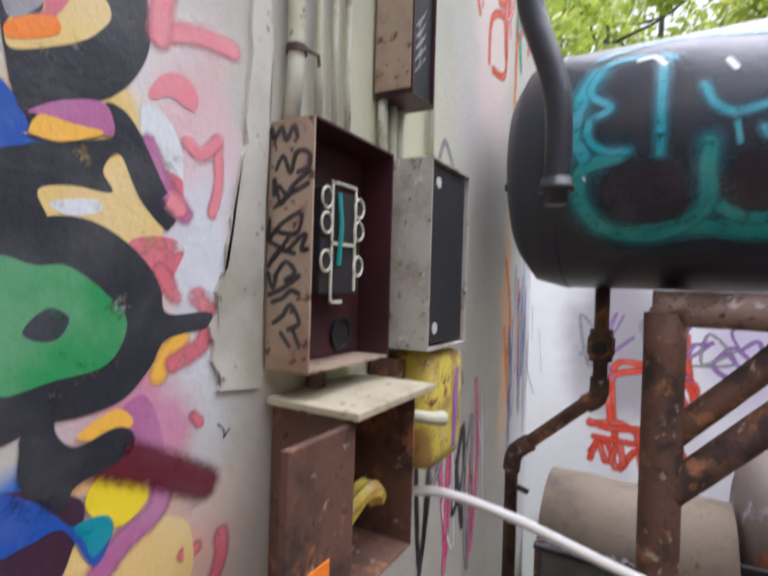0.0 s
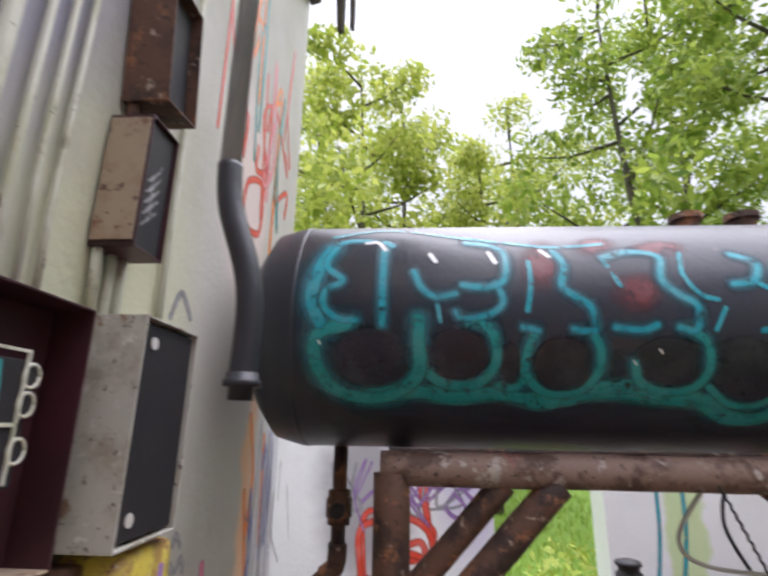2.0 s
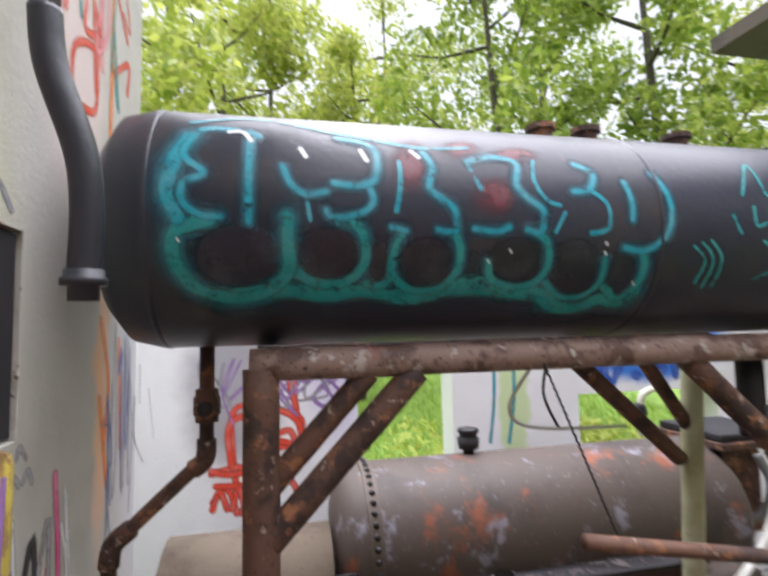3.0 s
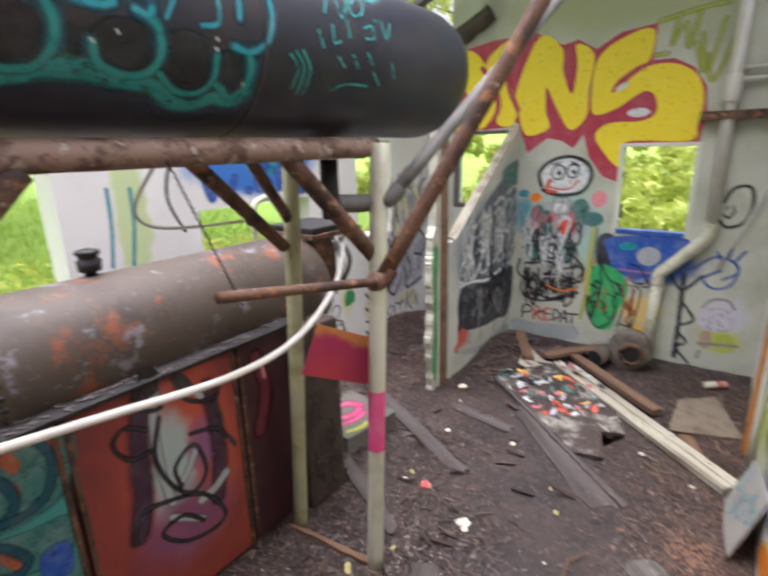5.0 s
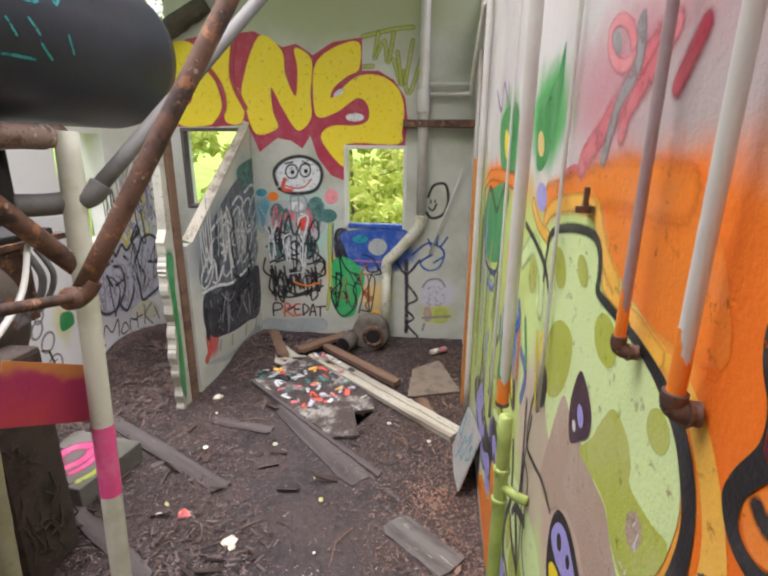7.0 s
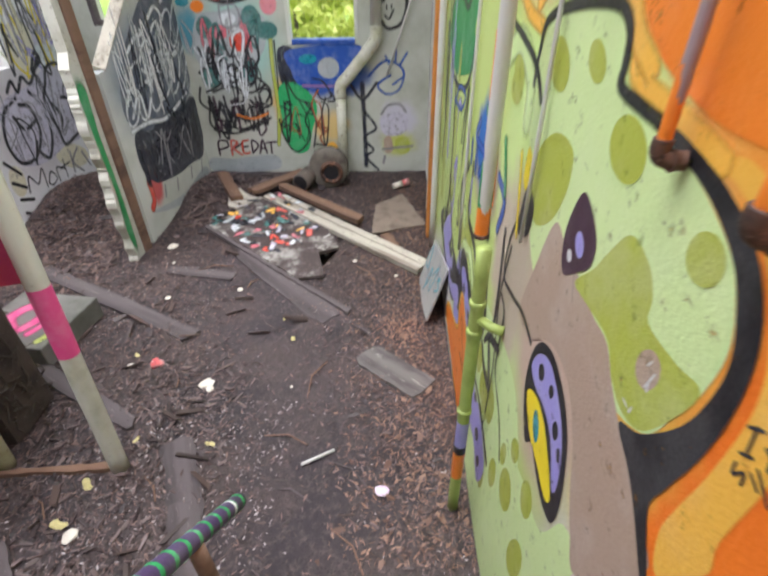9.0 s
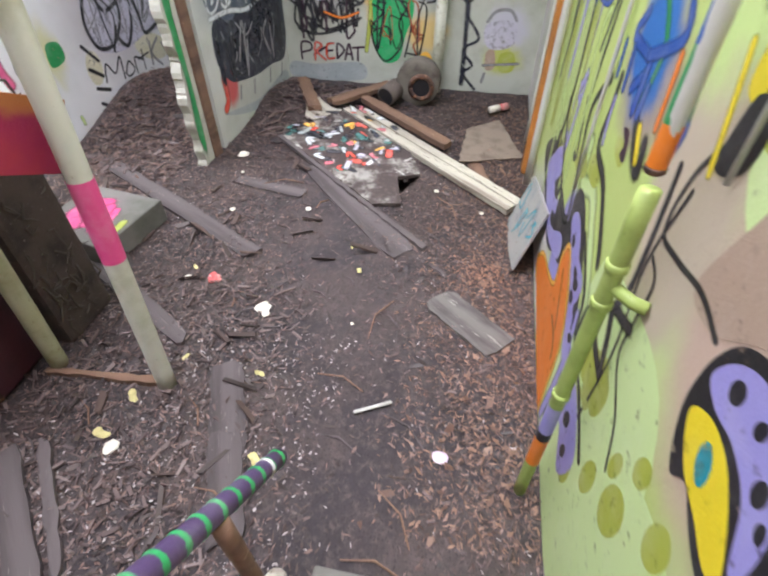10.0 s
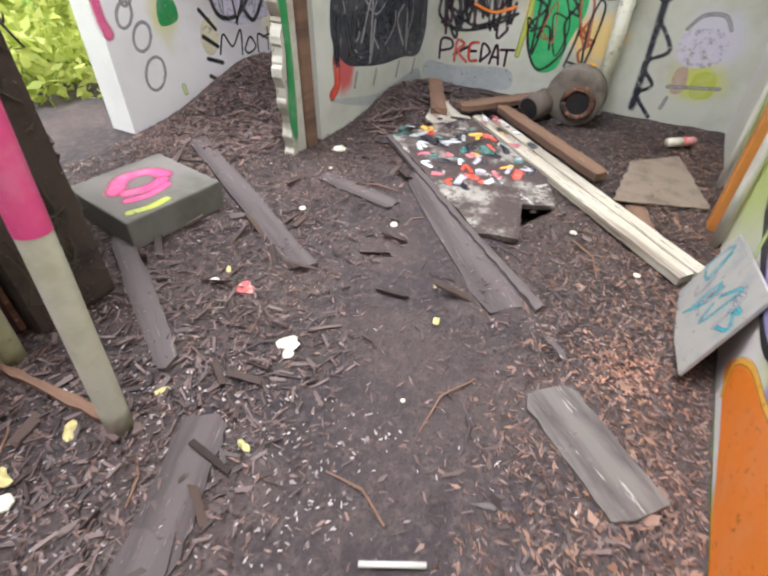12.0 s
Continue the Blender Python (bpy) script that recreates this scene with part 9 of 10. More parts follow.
# partition lettering
patch(wall_partition, "P", [(4.385, 1.195), (4.547, 1.469), (4.945, 1.762), (5.511, 2.043), (6.143, 2.169), (5.994, 1.338), (5.821, 0.971), (5.033, 0.867), (4.498, 0.983)], SP_SLATEGREY, 0, mist=0.12)
patch(wall_partition, "P", [(4.418, 0.926), (4.579, 0.962), (4.74, 0.88), (4.95, 0.949), (5.137, 0.86), (5.322, 0.94), (5.537, 0.844), (5.813, 0.933), (5.981, 0.818), (5.961, 0.516), (5.809, 0.269), (5.483, 0.307), (5.129, 0.33), (4.821, 0.385), (4.552, 0.466), (4.389, 0.667)], SP_NAVY, 2, mist=0.05)
stroke(wall_partition, "P", [(4.657, 1.12), (4.563, 1.04), (4.469, 1.016), (4.417, 1.058), (4.429, 1.145), (4.5, 1.238), (4.599, 1.296), (4.68, 1.29), (4.704, 1.22), (4.657, 1.12)], 0.034, SP_FROST, 3)
stroke(wall_partition, "P", [(4.831, 1.322), (4.751, 1.253), (4.667, 1.231), (4.62, 1.265), (4.628, 1.337), (4.688, 1.416), (4.774, 1.465), (4.846, 1.462), (4.869, 1.405), (4.831, 1.322)], 0.034, SP_FROST, 3)
stroke(wall_partition, "P", [(4.915, 1.109), (4.816, 1.029), (4.714, 1.007), (4.656, 1.051), (4.666, 1.138), (4.738, 1.231), (4.843, 1.288), (4.931, 1.28), (4.961, 1.21), (4.915, 1.109)], 0.034, SP_FROST, 3)
stroke(wall_partition, "P", [(5.114, 1.414), (5.012, 1.322), (4.913, 1.289), (4.863, 1.327), (4.882, 1.417), (4.962, 1.519), (5.068, 1.588), (5.151, 1.589), (5.17, 1.52), (5.114, 1.414)], 0.034, SP_FROST, 3)
stroke(wall_partition, "P", [(5.196, 1.13), (5.087, 1.041), (4.979, 1.013), (4.921, 1.057), (4.937, 1.151), (5.019, 1.254), (5.133, 1.319), (5.225, 1.315), (5.251, 1.24), (5.196, 1.13)], 0.034, SP_FROST, 3)
stroke(wall_partition, "P", [(5.398, 1.497), (5.275, 1.385), (5.162, 1.342), (5.109, 1.383), (5.138, 1.489), (5.236, 1.612), (5.361, 1.697), (5.454, 1.703), (5.47, 1.624), (5.398, 1.497)], 0.034, SP_FROST, 3)
stroke(wall_partition, "P", [(5.433, 1.194), (5.322, 1.099), (5.217, 1.065), (5.166, 1.106), (5.191, 1.201), (5.279, 1.308), (5.393, 1.38), (5.48, 1.38), (5.496, 1.306), (5.433, 1.194)], 0.034, SP_FROST, 3)
stroke(wall_partition, "P", [(5.699, 1.542), (5.557, 1.415), (5.43, 1.364), (5.372, 1.408), (5.409, 1.526), (5.524, 1.666), (5.666, 1.765), (5.771, 1.775), (5.785, 1.686), (5.699, 1.542)], 0.034, SP_FROST, 3)
stroke(wall_partition, "P", [(5.698, 1.196), (5.574, 1.091), (5.459, 1.053), (5.404, 1.097), (5.433, 1.2), (5.532, 1.318), (5.658, 1.396), (5.754, 1.398), (5.77, 1.318), (5.698, 1.196)], 0.034, SP_FROST, 3)
stroke(wall_partition, "P", [(5.972, 1.627), (5.838, 1.502), (5.725, 1.448), (5.683, 1.486), (5.729, 1.598), (5.843, 1.734), (5.976, 1.833), (6.064, 1.847), (6.063, 1.765), (5.972, 1.627)], 0.034, SP_FROST, 3)
stroke(wall_partition, "P", [(5.895, 1.199), (5.772, 1.088), (5.67, 1.043), (5.634, 1.081), (5.679, 1.184), (5.785, 1.306), (5.905, 1.392), (5.982, 1.4), (5.979, 1.323), (5.895, 1.199)], 0.034, SP_FROST, 3)
stroke(wall_partition, "P", [(4.505, 1.083), (4.73, 1.229), (4.77, 1.008), (5.018, 1.248)], 0.05, SP_FROST, 2)
stroke(wall_partition, "P", [(4.863, 1.408), (5.085, 1.321), (5.273, 1.461), (5.402, 1.302)], 0.05, SP_FROST, 2)
stroke(wall_partition, "P", [(5.431, 1.434), (5.717, 1.385), (5.86, 1.458)], 0.05, SP_FROST, 2)
stroke(wall_partition, "P", [(5.228, 1.727), (5.464, 1.83), (5.611, 1.725)], 0.05, SP_FROST, 2)
stroke(wall_partition, "P", [(5.64, 1.857), (5.897, 1.927), (6.003, 1.824)], 0.05, SP_FROST, 2)
stroke(wall_partition, "P", [(4.416, 0.987), (4.761, 0.968), (5.147, 0.903), (5.759, 0.986)], 0.05, SP_FROST, 2)
stroke(wall_partition, "P", [(4.718, 1.556), (4.918, 1.645), (5.112, 1.658)], 0.05, SP_FROST, 2)
stroke(wall_partition, "P", [(4.723, 0.807), (4.756, 0.619), (4.667, 0.563), (4.786, 0.45)], 0.022, SP_GREY, 3)
stroke(wall_partition, "P", [(5.019, 0.803), (4.932, 0.648), (5.049, 0.467)], 0.022, SP_GREY, 3)
stroke(wall_partition, "P", [(5.294, 0.815), (5.33, 0.611), (5.161, 0.474)], 0.022, SP_GREY, 3)
stroke(wall_partition, "P", [(5.62, 0.821), (5.652, 0.61), (5.481, 0.411)], 0.022, SP_GREY, 3)
stroke(wall_partition, "P", [(4.555, 0.861), (4.593, 0.721)], 0.022, SP_GREY, 3)
stroke(wall_partition, "P", [(4.831, 0.86), (4.999, 0.718), (5.174, 0.779)], 0.022, SP_GREY, 3)
stroke(wall_partition, "P", [(4.432, 0.523), (4.435, 0.349), (4.369, 0.291)], 0.09, SP_RED, 2)
stroke(wall_partition, "P", [(4.716, 0.363), (4.675, 0.266)], 0.03, SP_GREY, 1)
stroke(wall_partition, "P", [(5.014, 0.312), (4.97, 0.21)], 0.03, SP_GREY, 1)
stroke(wall_partition, "P", [(5.415, 0.281), (5.366, 0.172)], 0.03, SP_GREY, 1)
stroke(wall_partition, "P", [(5.734, 0.242), (5.682, 0.127)], 0.03, SP_GREY, 1)
patch(wall_partition, "P", [(5.476, 2.13), (6.092, 2.241), (6.098, 1.959), (5.649, 1.901)], SP_SEA, 1, mist=0.05)
patch(wall_partition, "P", [(4.328, 0.266), (5.081, 0.113), (5.783, 0.143), (5.79, -0.025), (4.954, 0.046)], SP_ASH, 0, mist=0.05)
# doorway wall lettering
patch(wall_north, "N", [(4.654, 1.086), (4.841, 1.187), (5.168, 1.209), (5.483, 1.305), (5.76, 1.283), (5.876, 1.08), (5.736, 0.581), (5.36, 0.556), (4.987, 0.514), (4.659, 0.598), (4.572, 0.817)], SP_LILAC, 1)
stroke(wall_north, "N", [(4.916, 1.151), (4.703, 1.074), (4.581, 0.851), (4.641, 0.635), (4.86, 0.606), (5.057, 0.783), (5.058, 1.021), (4.929, 1.091)], 0.045, SP_BLACK, 3)
stroke(wall_north, "N", [(5.124, 1.161), (5.243, 1.014), (5.217, 0.736), (5.057, 0.539), (4.952, 0.615)], 0.045, SP_BLACK, 3)
stroke(wall_north, "N", [(4.795, 1.012), (4.873, 0.877), (5.057, 0.903)], 0.045, SP_BLACK, 3)
stroke(wall_north, "N", [(5.416, 1.176), (5.515, 1.299), (5.707, 1.305), (5.862, 1.148), (5.758, 0.975), (5.558, 1.0)], 0.045, SP_BLACK, 3)
stroke(wall_north, "N", [(5.416, 1.176), (5.286, 1.003), (5.339, 0.741), (5.362, 0.564), (5.57, 0.587), (5.746, 0.623)], 0.045, SP_BLACK, 3)
stroke(wall_north, "N", [(5.399, 0.976), (5.466, 0.833), (5.403, 0.723)], 0.045, SP_BLACK, 3)
stroke(wall_north, "N", [(4.851, 1.222), (4.953, 1.293), (4.984, 1.192), (5.112, 1.298), (5.202, 1.222), (5.443, 1.412)], 0.045, SP_BLACK, 3)
stroke(wall_north, "N", [(5.29, 1.321), (5.422, 1.456), (5.47, 1.388), (5.356, 1.329)], 0.045, SP_BLACK, 3)
stroke(wall_north, "N", [(5.374, 0.474), (5.336, 0.269)], 0.03, SP_GREY, 3)
stroke(wall_north, "N", [(5.518, 0.47), (5.368, 0.367), (5.49, 0.211)], 0.03, SP_GREY, 3)
stroke(wall_north, "N", [(5.576, 0.406), (5.646, 0.223)], 0.03, SP_GREY, 3)
stroke(wall_north, "N", [(5.332, 2.144), (5.351, 2.034), (5.432, 2.158)], 0.03, SP_GREY, 3)
stroke(wall_north, "N", [(5.741, 2.048), (5.785, 1.947), (5.915, 2.038), (5.894, 2.099)], 0.03, SP_GREY, 3)
stroke(wall_north, "N", [(5.794, 1.847), (5.942, 1.854), (5.875, 1.737), (5.779, 1.788)], 0.03, SP_GREY, 3)
stroke(wall_north, "N", [(5.387, 1.694), (5.468, 1.761), (5.567, 1.632), (5.652, 1.701)], 0.03, SP_GREY, 3)
stroke(wall_north, "N", [(5.68, 1.537), (5.779, 1.646), (5.85, 1.491)], 0.03, SP_GREY, 3)
patch(wall_north, "N", [(5.851, 1.344), (5.778, 1.282), (5.627, 1.264), (5.464, 1.294), (5.349, 1.359), (5.319, 1.433), (5.383, 1.492), (5.52, 1.514), (5.685, 1.489), (5.814, 1.424)], SP_FROST, 0, mist=0.08)
patch(wall_north, "N", [(5.473, 1.527), (5.402, 1.399), (5.289, 1.333), (5.179, 1.354), (5.114, 1.449), (5.114, 1.58), (5.18, 1.702), (5.287, 1.77), (5.398, 1.758), (5.471, 1.665)], SP_STRAW, 0, mist=0.08)
patch(wall_north, "N", [(4.597, 0.467), (4.557, 0.392), (4.495, 0.361), (4.436, 0.385), (4.403, 0.454), (4.407, 0.541), (4.446, 0.614), (4.505, 0.646), (4.564, 0.625), (4.6, 0.557)], SP_STRAW, 0, mist=0.08)
patch(wall_north, "N", [(5.672, 0.328), (5.599, 0.273), (5.45, 0.278), (5.288, 0.337), (5.174, 0.424), (5.145, 0.509), (5.209, 0.561), (5.346, 0.563), (5.509, 0.511), (5.636, 0.421)], SP_STRAW, 0, mist=0.08)
patch(wall_north, "N", [(5.769, 1.606), (5.687, 1.497), (5.535, 1.447), (5.378, 1.472), (5.274, 1.559), (5.257, 1.672), (5.33, 1.774), (5.47, 1.828), (5.629, 1.813), (5.746, 1.728)], SP_LILAC, 0, mist=0.08)
stroke(wall_north, "N", [(3.838, 0.766), (3.798, 0.713), (3.746, 0.697), (3.714, 0.727), (3.719, 0.785), (3.757, 0.837), (3.808, 0.853), (3.841, 0.824), (3.838, 0.766)], 0.025, SP_GREY, 2)
stroke(wall_north, "N", [(3.943, 0.607), (3.898, 0.547), (3.836, 0.53), (3.796, 0.567), (3.8, 0.634), (3.844, 0.692), (3.903, 0.709), (3.945, 0.675), (3.943, 0.607)], 0.025, SP_GREY, 2)
stroke(wall_north, "N", [(3.986, 0.341), (3.932, 0.268), (3.86, 0.251), (3.812, 0.3), (3.817, 0.383), (3.869, 0.453), (3.939, 0.471), (3.988, 0.426), (3.986, 0.341)], 0.025, SP_GREY, 2)
stroke(wall_north, "N", [(3.873, 0.879), (3.843, 0.838), (3.804, 0.825), (3.78, 0.847), (3.784, 0.891), (3.813, 0.931), (3.851, 0.945), (3.876, 0.923), (3.873, 0.879)], 0.025, SP_GREY, 2)
patch(wall_north, "N", [(4.074, 0.822), (4.212, 0.803), (4.215, 0.674), (4.052, 0.662)], SP_GREEN, 1)
stroke(wall_north, "N", [(3.592, 0.916), (3.595, 0.776), (3.62, 0.683)], 0.09, SP_PINK, 1)
stroke(wall_north, "N", [(4.44, 0.705), (4.579, 0.542)], 0.04, SP_BLACK, 2)
stroke(wall_north, "N", [(4.433, 0.514), (4.57, 0.413)], 0.04, SP_BLACK, 2)
stroke(wall_north, "N", [(4.437, 0.346), (4.591, 0.281)], 0.04, SP_BLACK, 2)
stroke(wall_north, "N", [(4.426, 0.213), (4.574, 0.114)], 0.04, SP_BLACK, 2)
stroke(wall_north, "N", [(4.446, 0.086), (4.547, 0.016)], 0.04, SP_BLACK, 2)
stroke(wall_north, "N", [(4.446, -0.019), (4.513, -0.061)], 0.04, SP_BLACK, 2)
stroke(wall_north, "N", [(4.582, 0.353), (4.65, 0.492), (4.739, 0.379), (4.861, 0.491), (4.843, 0.297)], 0.022, SP_BLACK, 3)
stroke(wall_north, "N", [(4.883, 0.329), (4.969, 0.413), (5.026, 0.32), (4.925, 0.287), (4.883, 0.329)], 0.022, SP_BLACK, 3)
stroke(wall_north, "N", [(5.056, 0.272), (5.075, 0.413), (5.194, 0.357)], 0.022, SP_BLACK, 3)
stroke(wall_north, "N", [(5.214, 0.449), (5.195, 0.264)], 0.022, SP_BLACK, 3)
stroke(wall_north, "N", [(5.129, 0.382), (5.308, 0.39)], 0.022, SP_BLACK, 3)
stroke(wall_north, "N", [(4.126, 0.213), (4.133, 0.153)], 0.04, SP_LIME, 2)
# top of the lettering by the switch box
patch(wall_west, "A", [(0.36, 2.794), (0.4, 2.822), (0.447, 2.84), (0.471, 2.823), (0.494, 2.8), (0.507, 2.773), (0.509, 2.734), (0.499, 2.701), (0.475, 2.667), (0.436, 2.64), (0.383, 2.621)], SP_INK, 1, mist=0.006)
patch(wall_west, "A", [(0.373, 2.695), (0.393, 2.709), (0.401, 2.718), (0.401, 2.74), (0.415, 2.768), (0.43, 2.773), (0.444, 2.769), (0.461, 2.753), (0.464, 2.74), (0.458, 2.728), (0.441, 2.708), (0.417, 2.691), (0.376, 2.671)], SP_CREAM, 2, mist=0.006)
patch(wall_west, "A", [(0.393, 2.708), (0.402, 2.718), (0.401, 2.74), (0.415, 2.768), (0.43, 2.774), (0.44, 2.769), (0.424, 2.738), (0.413, 2.718), (0.403, 2.705)], SP_SALMON, 3, mist=0.01)
patch(wall_west, "A", [(0.373, 2.694), (0.402, 2.713), (0.414, 2.714), (0.413, 2.699), (0.375, 2.679)], SP_ORANGE, 3, mist=0.02)
patch(wall_west, "A", [(0.364, 2.76), (0.385, 2.77), (0.41, 2.768), (0.401, 2.74), (0.399, 2.72), (0.372, 2.699)], SP_GREY, 2, mist=0.03)
stroke(wall_west, "A", [(0.47, 2.832), (0.489, 2.861), (0.51, 2.9)], 0.035, SP_PALEPINK, 1)
stroke(wall_west, "A", [(0.531, 2.915), (0.529, 2.869), (0.527, 2.825), (0.522, 2.774), (0.52, 2.747)], 0.036, SP_PALEPINK, 1)
stroke(wall_west, "A", [(0.519, 2.75), (0.55, 2.764), (0.583, 2.773), (0.629, 2.777)], 0.03, SP_PALEPINK, 1)
stroke(wall_west, "A", [(0.562, 2.637), (0.583, 2.628), (0.607, 2.651)], 0.022, SP_PALEPINK, 1)
stroke(wall_west, "A", [(0.607, 2.651), (0.61, 2.597), (0.601, 2.557)], 0.02, SP_PALEPINK, 1)
stroke(wall_west, "A", [(0.52, 2.567), (0.537, 2.566), (0.553, 2.555)], 0.03, SP_PALEPINK, 1)
patch(wall_west, "A", [(0.509, 2.681), (0.527, 2.707), (0.556, 2.715), (0.575, 2.697), (0.569, 2.677), (0.537, 2.684), (0.516, 2.674)], SP_PALEPINK, 1, mist=0.01)
patch(wall_west, "A", [(0.501, 2.66), (0.525, 2.664), (0.551, 2.634), (0.556, 2.589), (0.537, 2.566), (0.507, 2.611)], SP_FROST, 0, mist=0.03)
patch(wall_west, "A", [(0.512, 2.603), (0.533, 2.598), (0.556, 2.589), (0.553, 2.555), (0.528, 2.552)], SP_SALMON, 0, mist=0.03)
# bubble letters round the tank
stroke(tank_shell, "T", [(0.009, 0.215), (-0.025, 0.239), (-0.119, 0.24), (-0.157, 0.187), (-0.167, 0.131), (-0.121, 0.086), (-0.164, 0.057), (-0.167, 0.011), (-0.127, -0.022), (-0.079, -0.025)], 0.05, SP_DEEPTEAL, 1, place=on_tank)
stroke(tank_shell, "T", [(-0.154, 0.209), (-0.19, 0.115), (-0.201, 0.03), (-0.175, -0.033)], 0.101, SP_DEEPTEAL, 1, place=on_tank)
stroke(tank_shell, "T", [(-0.01, 0.203), (-0.013, 0.074), (-0.012, -0.037)], 0.055, SP_DEEPTEAL, 1, place=on_tank)
stroke(tank_shell, "T", [(0.071, 0.113), (0.091, 0.061), (0.128, 0.037), (0.178, 0.045)], 0.045, SP_DEEPTEAL, 1, place=on_tank)
stroke(tank_shell, "T", [(0.198, 0.07), (0.261, 0.064), (0.307, 0.087), (0.316, 0.171), (0.284, 0.211), (0.217, 0.228)], 0.05, SP_DEEPTEAL, 1, place=on_tank)
stroke(tank_shell, "T", [(0.285, 0.076), (0.3, 0.024), (0.265, -0.009), (0.197, -0.022), (0.178, -0.004)], 0.045, SP_DEEPTEAL, 1, place=on_tank)
stroke(tank_shell, "T", [(0.45, 0.185), (0.468, 0.13), (0.454, 0.068), (0.49, 0.033), (0.52, 0.007), (0.525, -0.05), (0.473, -0.048)], 0.05, SP_DEEPTEAL, 1, place=on_tank)
stroke(tank_shell, "T", [(0.575, 0.159), (0.648, 0.181), (0.72, 0.163), (0.708, 0.087), (0.74, 0.044), (0.782, 0.011), (0.772, -0.048), (0.732, -0.042)], 0.05, SP_DEEPTEAL, 1, place=on_tank)
stroke(tank_shell, "T", [(0.576, -0.043), (0.641, -0.049), (0.678, -0.036)], 0.05, SP_DEEPTEAL, 1, place=on_tank)
stroke(tank_shell, "T", [(0.91, 0.168), (0.959, 0.141), (0.937, 0.083), (0.883, 0.072)], 0.05, SP_DEEPTEAL, 1, place=on_tank)
stroke(tank_shell, "T", [(1.056, 0.109), (1.068, 0.049), (1.066, -0.006)], 0.05, SP_DEEPTEAL, 1, place=on_tank)
stroke(tank_shell, "T", [(1.163, 0.146), (1.193, 0.08), (1.198, 0.009), (1.175, -0.057), (1.108, -0.097), (1.039, -0.087)], 0.05, SP_DEEPTEAL, 1, place=on_tank)
stroke(tank_shell, "T", [(0.347, -0.042), (0.385, -0.052)], 0.045, SP_DEEPTEAL, 1, place=on_tank)
stroke(tank_shell, "T", [(-0.103, -0.034), (-0.174, -0.057), (-0.19, -0.106), (-0.17, -0.169), (-0.125, -0.217), (-0.039, -0.236), (0.037, -0.212), (0.084, -0.155), (0.081, -0.079), (0.083, -0.024)], 0.101, SP_DEEPTEAL, 1, place=on_tank)
stroke(tank_shell, "T", [(0.089, -0.148), (0.149, -0.192), (0.225, -0.192), (0.273, -0.147), (0.279, -0.09), (0.259, -0.043), (0.211, -0.028)], 0.076, SP_DEEPTEAL, 1, place=on_tank)
stroke(tank_shell, "T", [(0.378, -0.054), (0.357, -0.102), (0.353, -0.164), (0.406, -0.214), (0.484, -0.213), (0.53, -0.163), (0.538, -0.101), (0.522, -0.06)], 0.066, SP_DEEPTEAL, 1, place=on_tank)
stroke(tank_shell, "T", [(0.286, -0.194), (0.327, -0.201), (0.357, -0.169)], 0.066, SP_DEEPTEAL, 1, place=on_tank)
stroke(tank_shell, "T", [(0.621, -0.132), (0.64, -0.186), (0.708, -0.208), (0.772, -0.193), (0.803, -0.138), (0.791, -0.073), (0.745, -0.046)], 0.066, SP_DEEPTEAL, 1, place=on_tank)
stroke(tank_shell, "T", [(0.805, -0.193), (0.865, -0.242), (0.934, -0.242), (0.981, -0.193), (0.982, -0.124)], 0.055, SP_DEEPTEAL, 1, place=on_tank)
stroke(tank_shell, "T", [(0.999, -0.207), (1.063, -0.252), (1.105, -0.215), (1.119, -0.15), (1.104, -0.103)], 0.076, SP_DEEPTEAL, 1, place=on_tank)
stroke(tank_shell, "T", [(-0.051, -0.233), (0.074, -0.212), (0.176, -0.227), (0.29, -0.214), (0.409, -0.242), (0.523, -0.211), (0.615, -0.208), (0.712, -0.226), (0.794, -0.232), (0.864, -0.282), (0.936, -0.287), (1.007, -0.252), (1.068, -0.264), (1.109, -0.226)], 0.139, SP_DEEPTEAL, 1, place=on_tank)
stroke(tank_shell, "T", [(0.534, -0.194), (0.612, -0.193), (0.683, -0.217)], 0.101, SP_DEEPTEAL, 1, place=on_tank)
patch(tank_shell, "T", [(0.072, -0.119), (0.051, -0.169), (-0.004, -0.202), (-0.071, -0.202), (-0.123, -0.17), (-0.142, -0.12), (-0.122, -0.073), (-0.069, -0.043), (-0.003, -0.042), (0.051, -0.071)], SP_SLATE, 1, place=on_tank)
patch(tank_shell, "T", [(0.269, -0.113), (0.253, -0.155), (0.208, -0.182), (0.153, -0.183), (0.107, -0.156), (0.09, -0.114), (0.106, -0.073), (0.151, -0.047), (0.206, -0.047), (0.251, -0.072)], SP_SLATE, 1, place=on_tank)
patch(tank_shell, "T", [(0.536, -0.137), (0.524, -0.183), (0.485, -0.213), (0.431, -0.213), (0.386, -0.183), (0.367, -0.138), (0.381, -0.094), (0.422, -0.067), (0.474, -0.067), (0.517, -0.093)], SP_SLATE, 1, place=on_tank)
patch(tank_shell, "T", [(0.804, -0.125), (0.791, -0.164), (0.747, -0.19), (0.688, -0.19), (0.637, -0.165), (0.615, -0.126), (0.631, -0.088), (0.677, -0.065), (0.735, -0.064), (0.783, -0.087)], SP_SLATE, 1, place=on_tank)
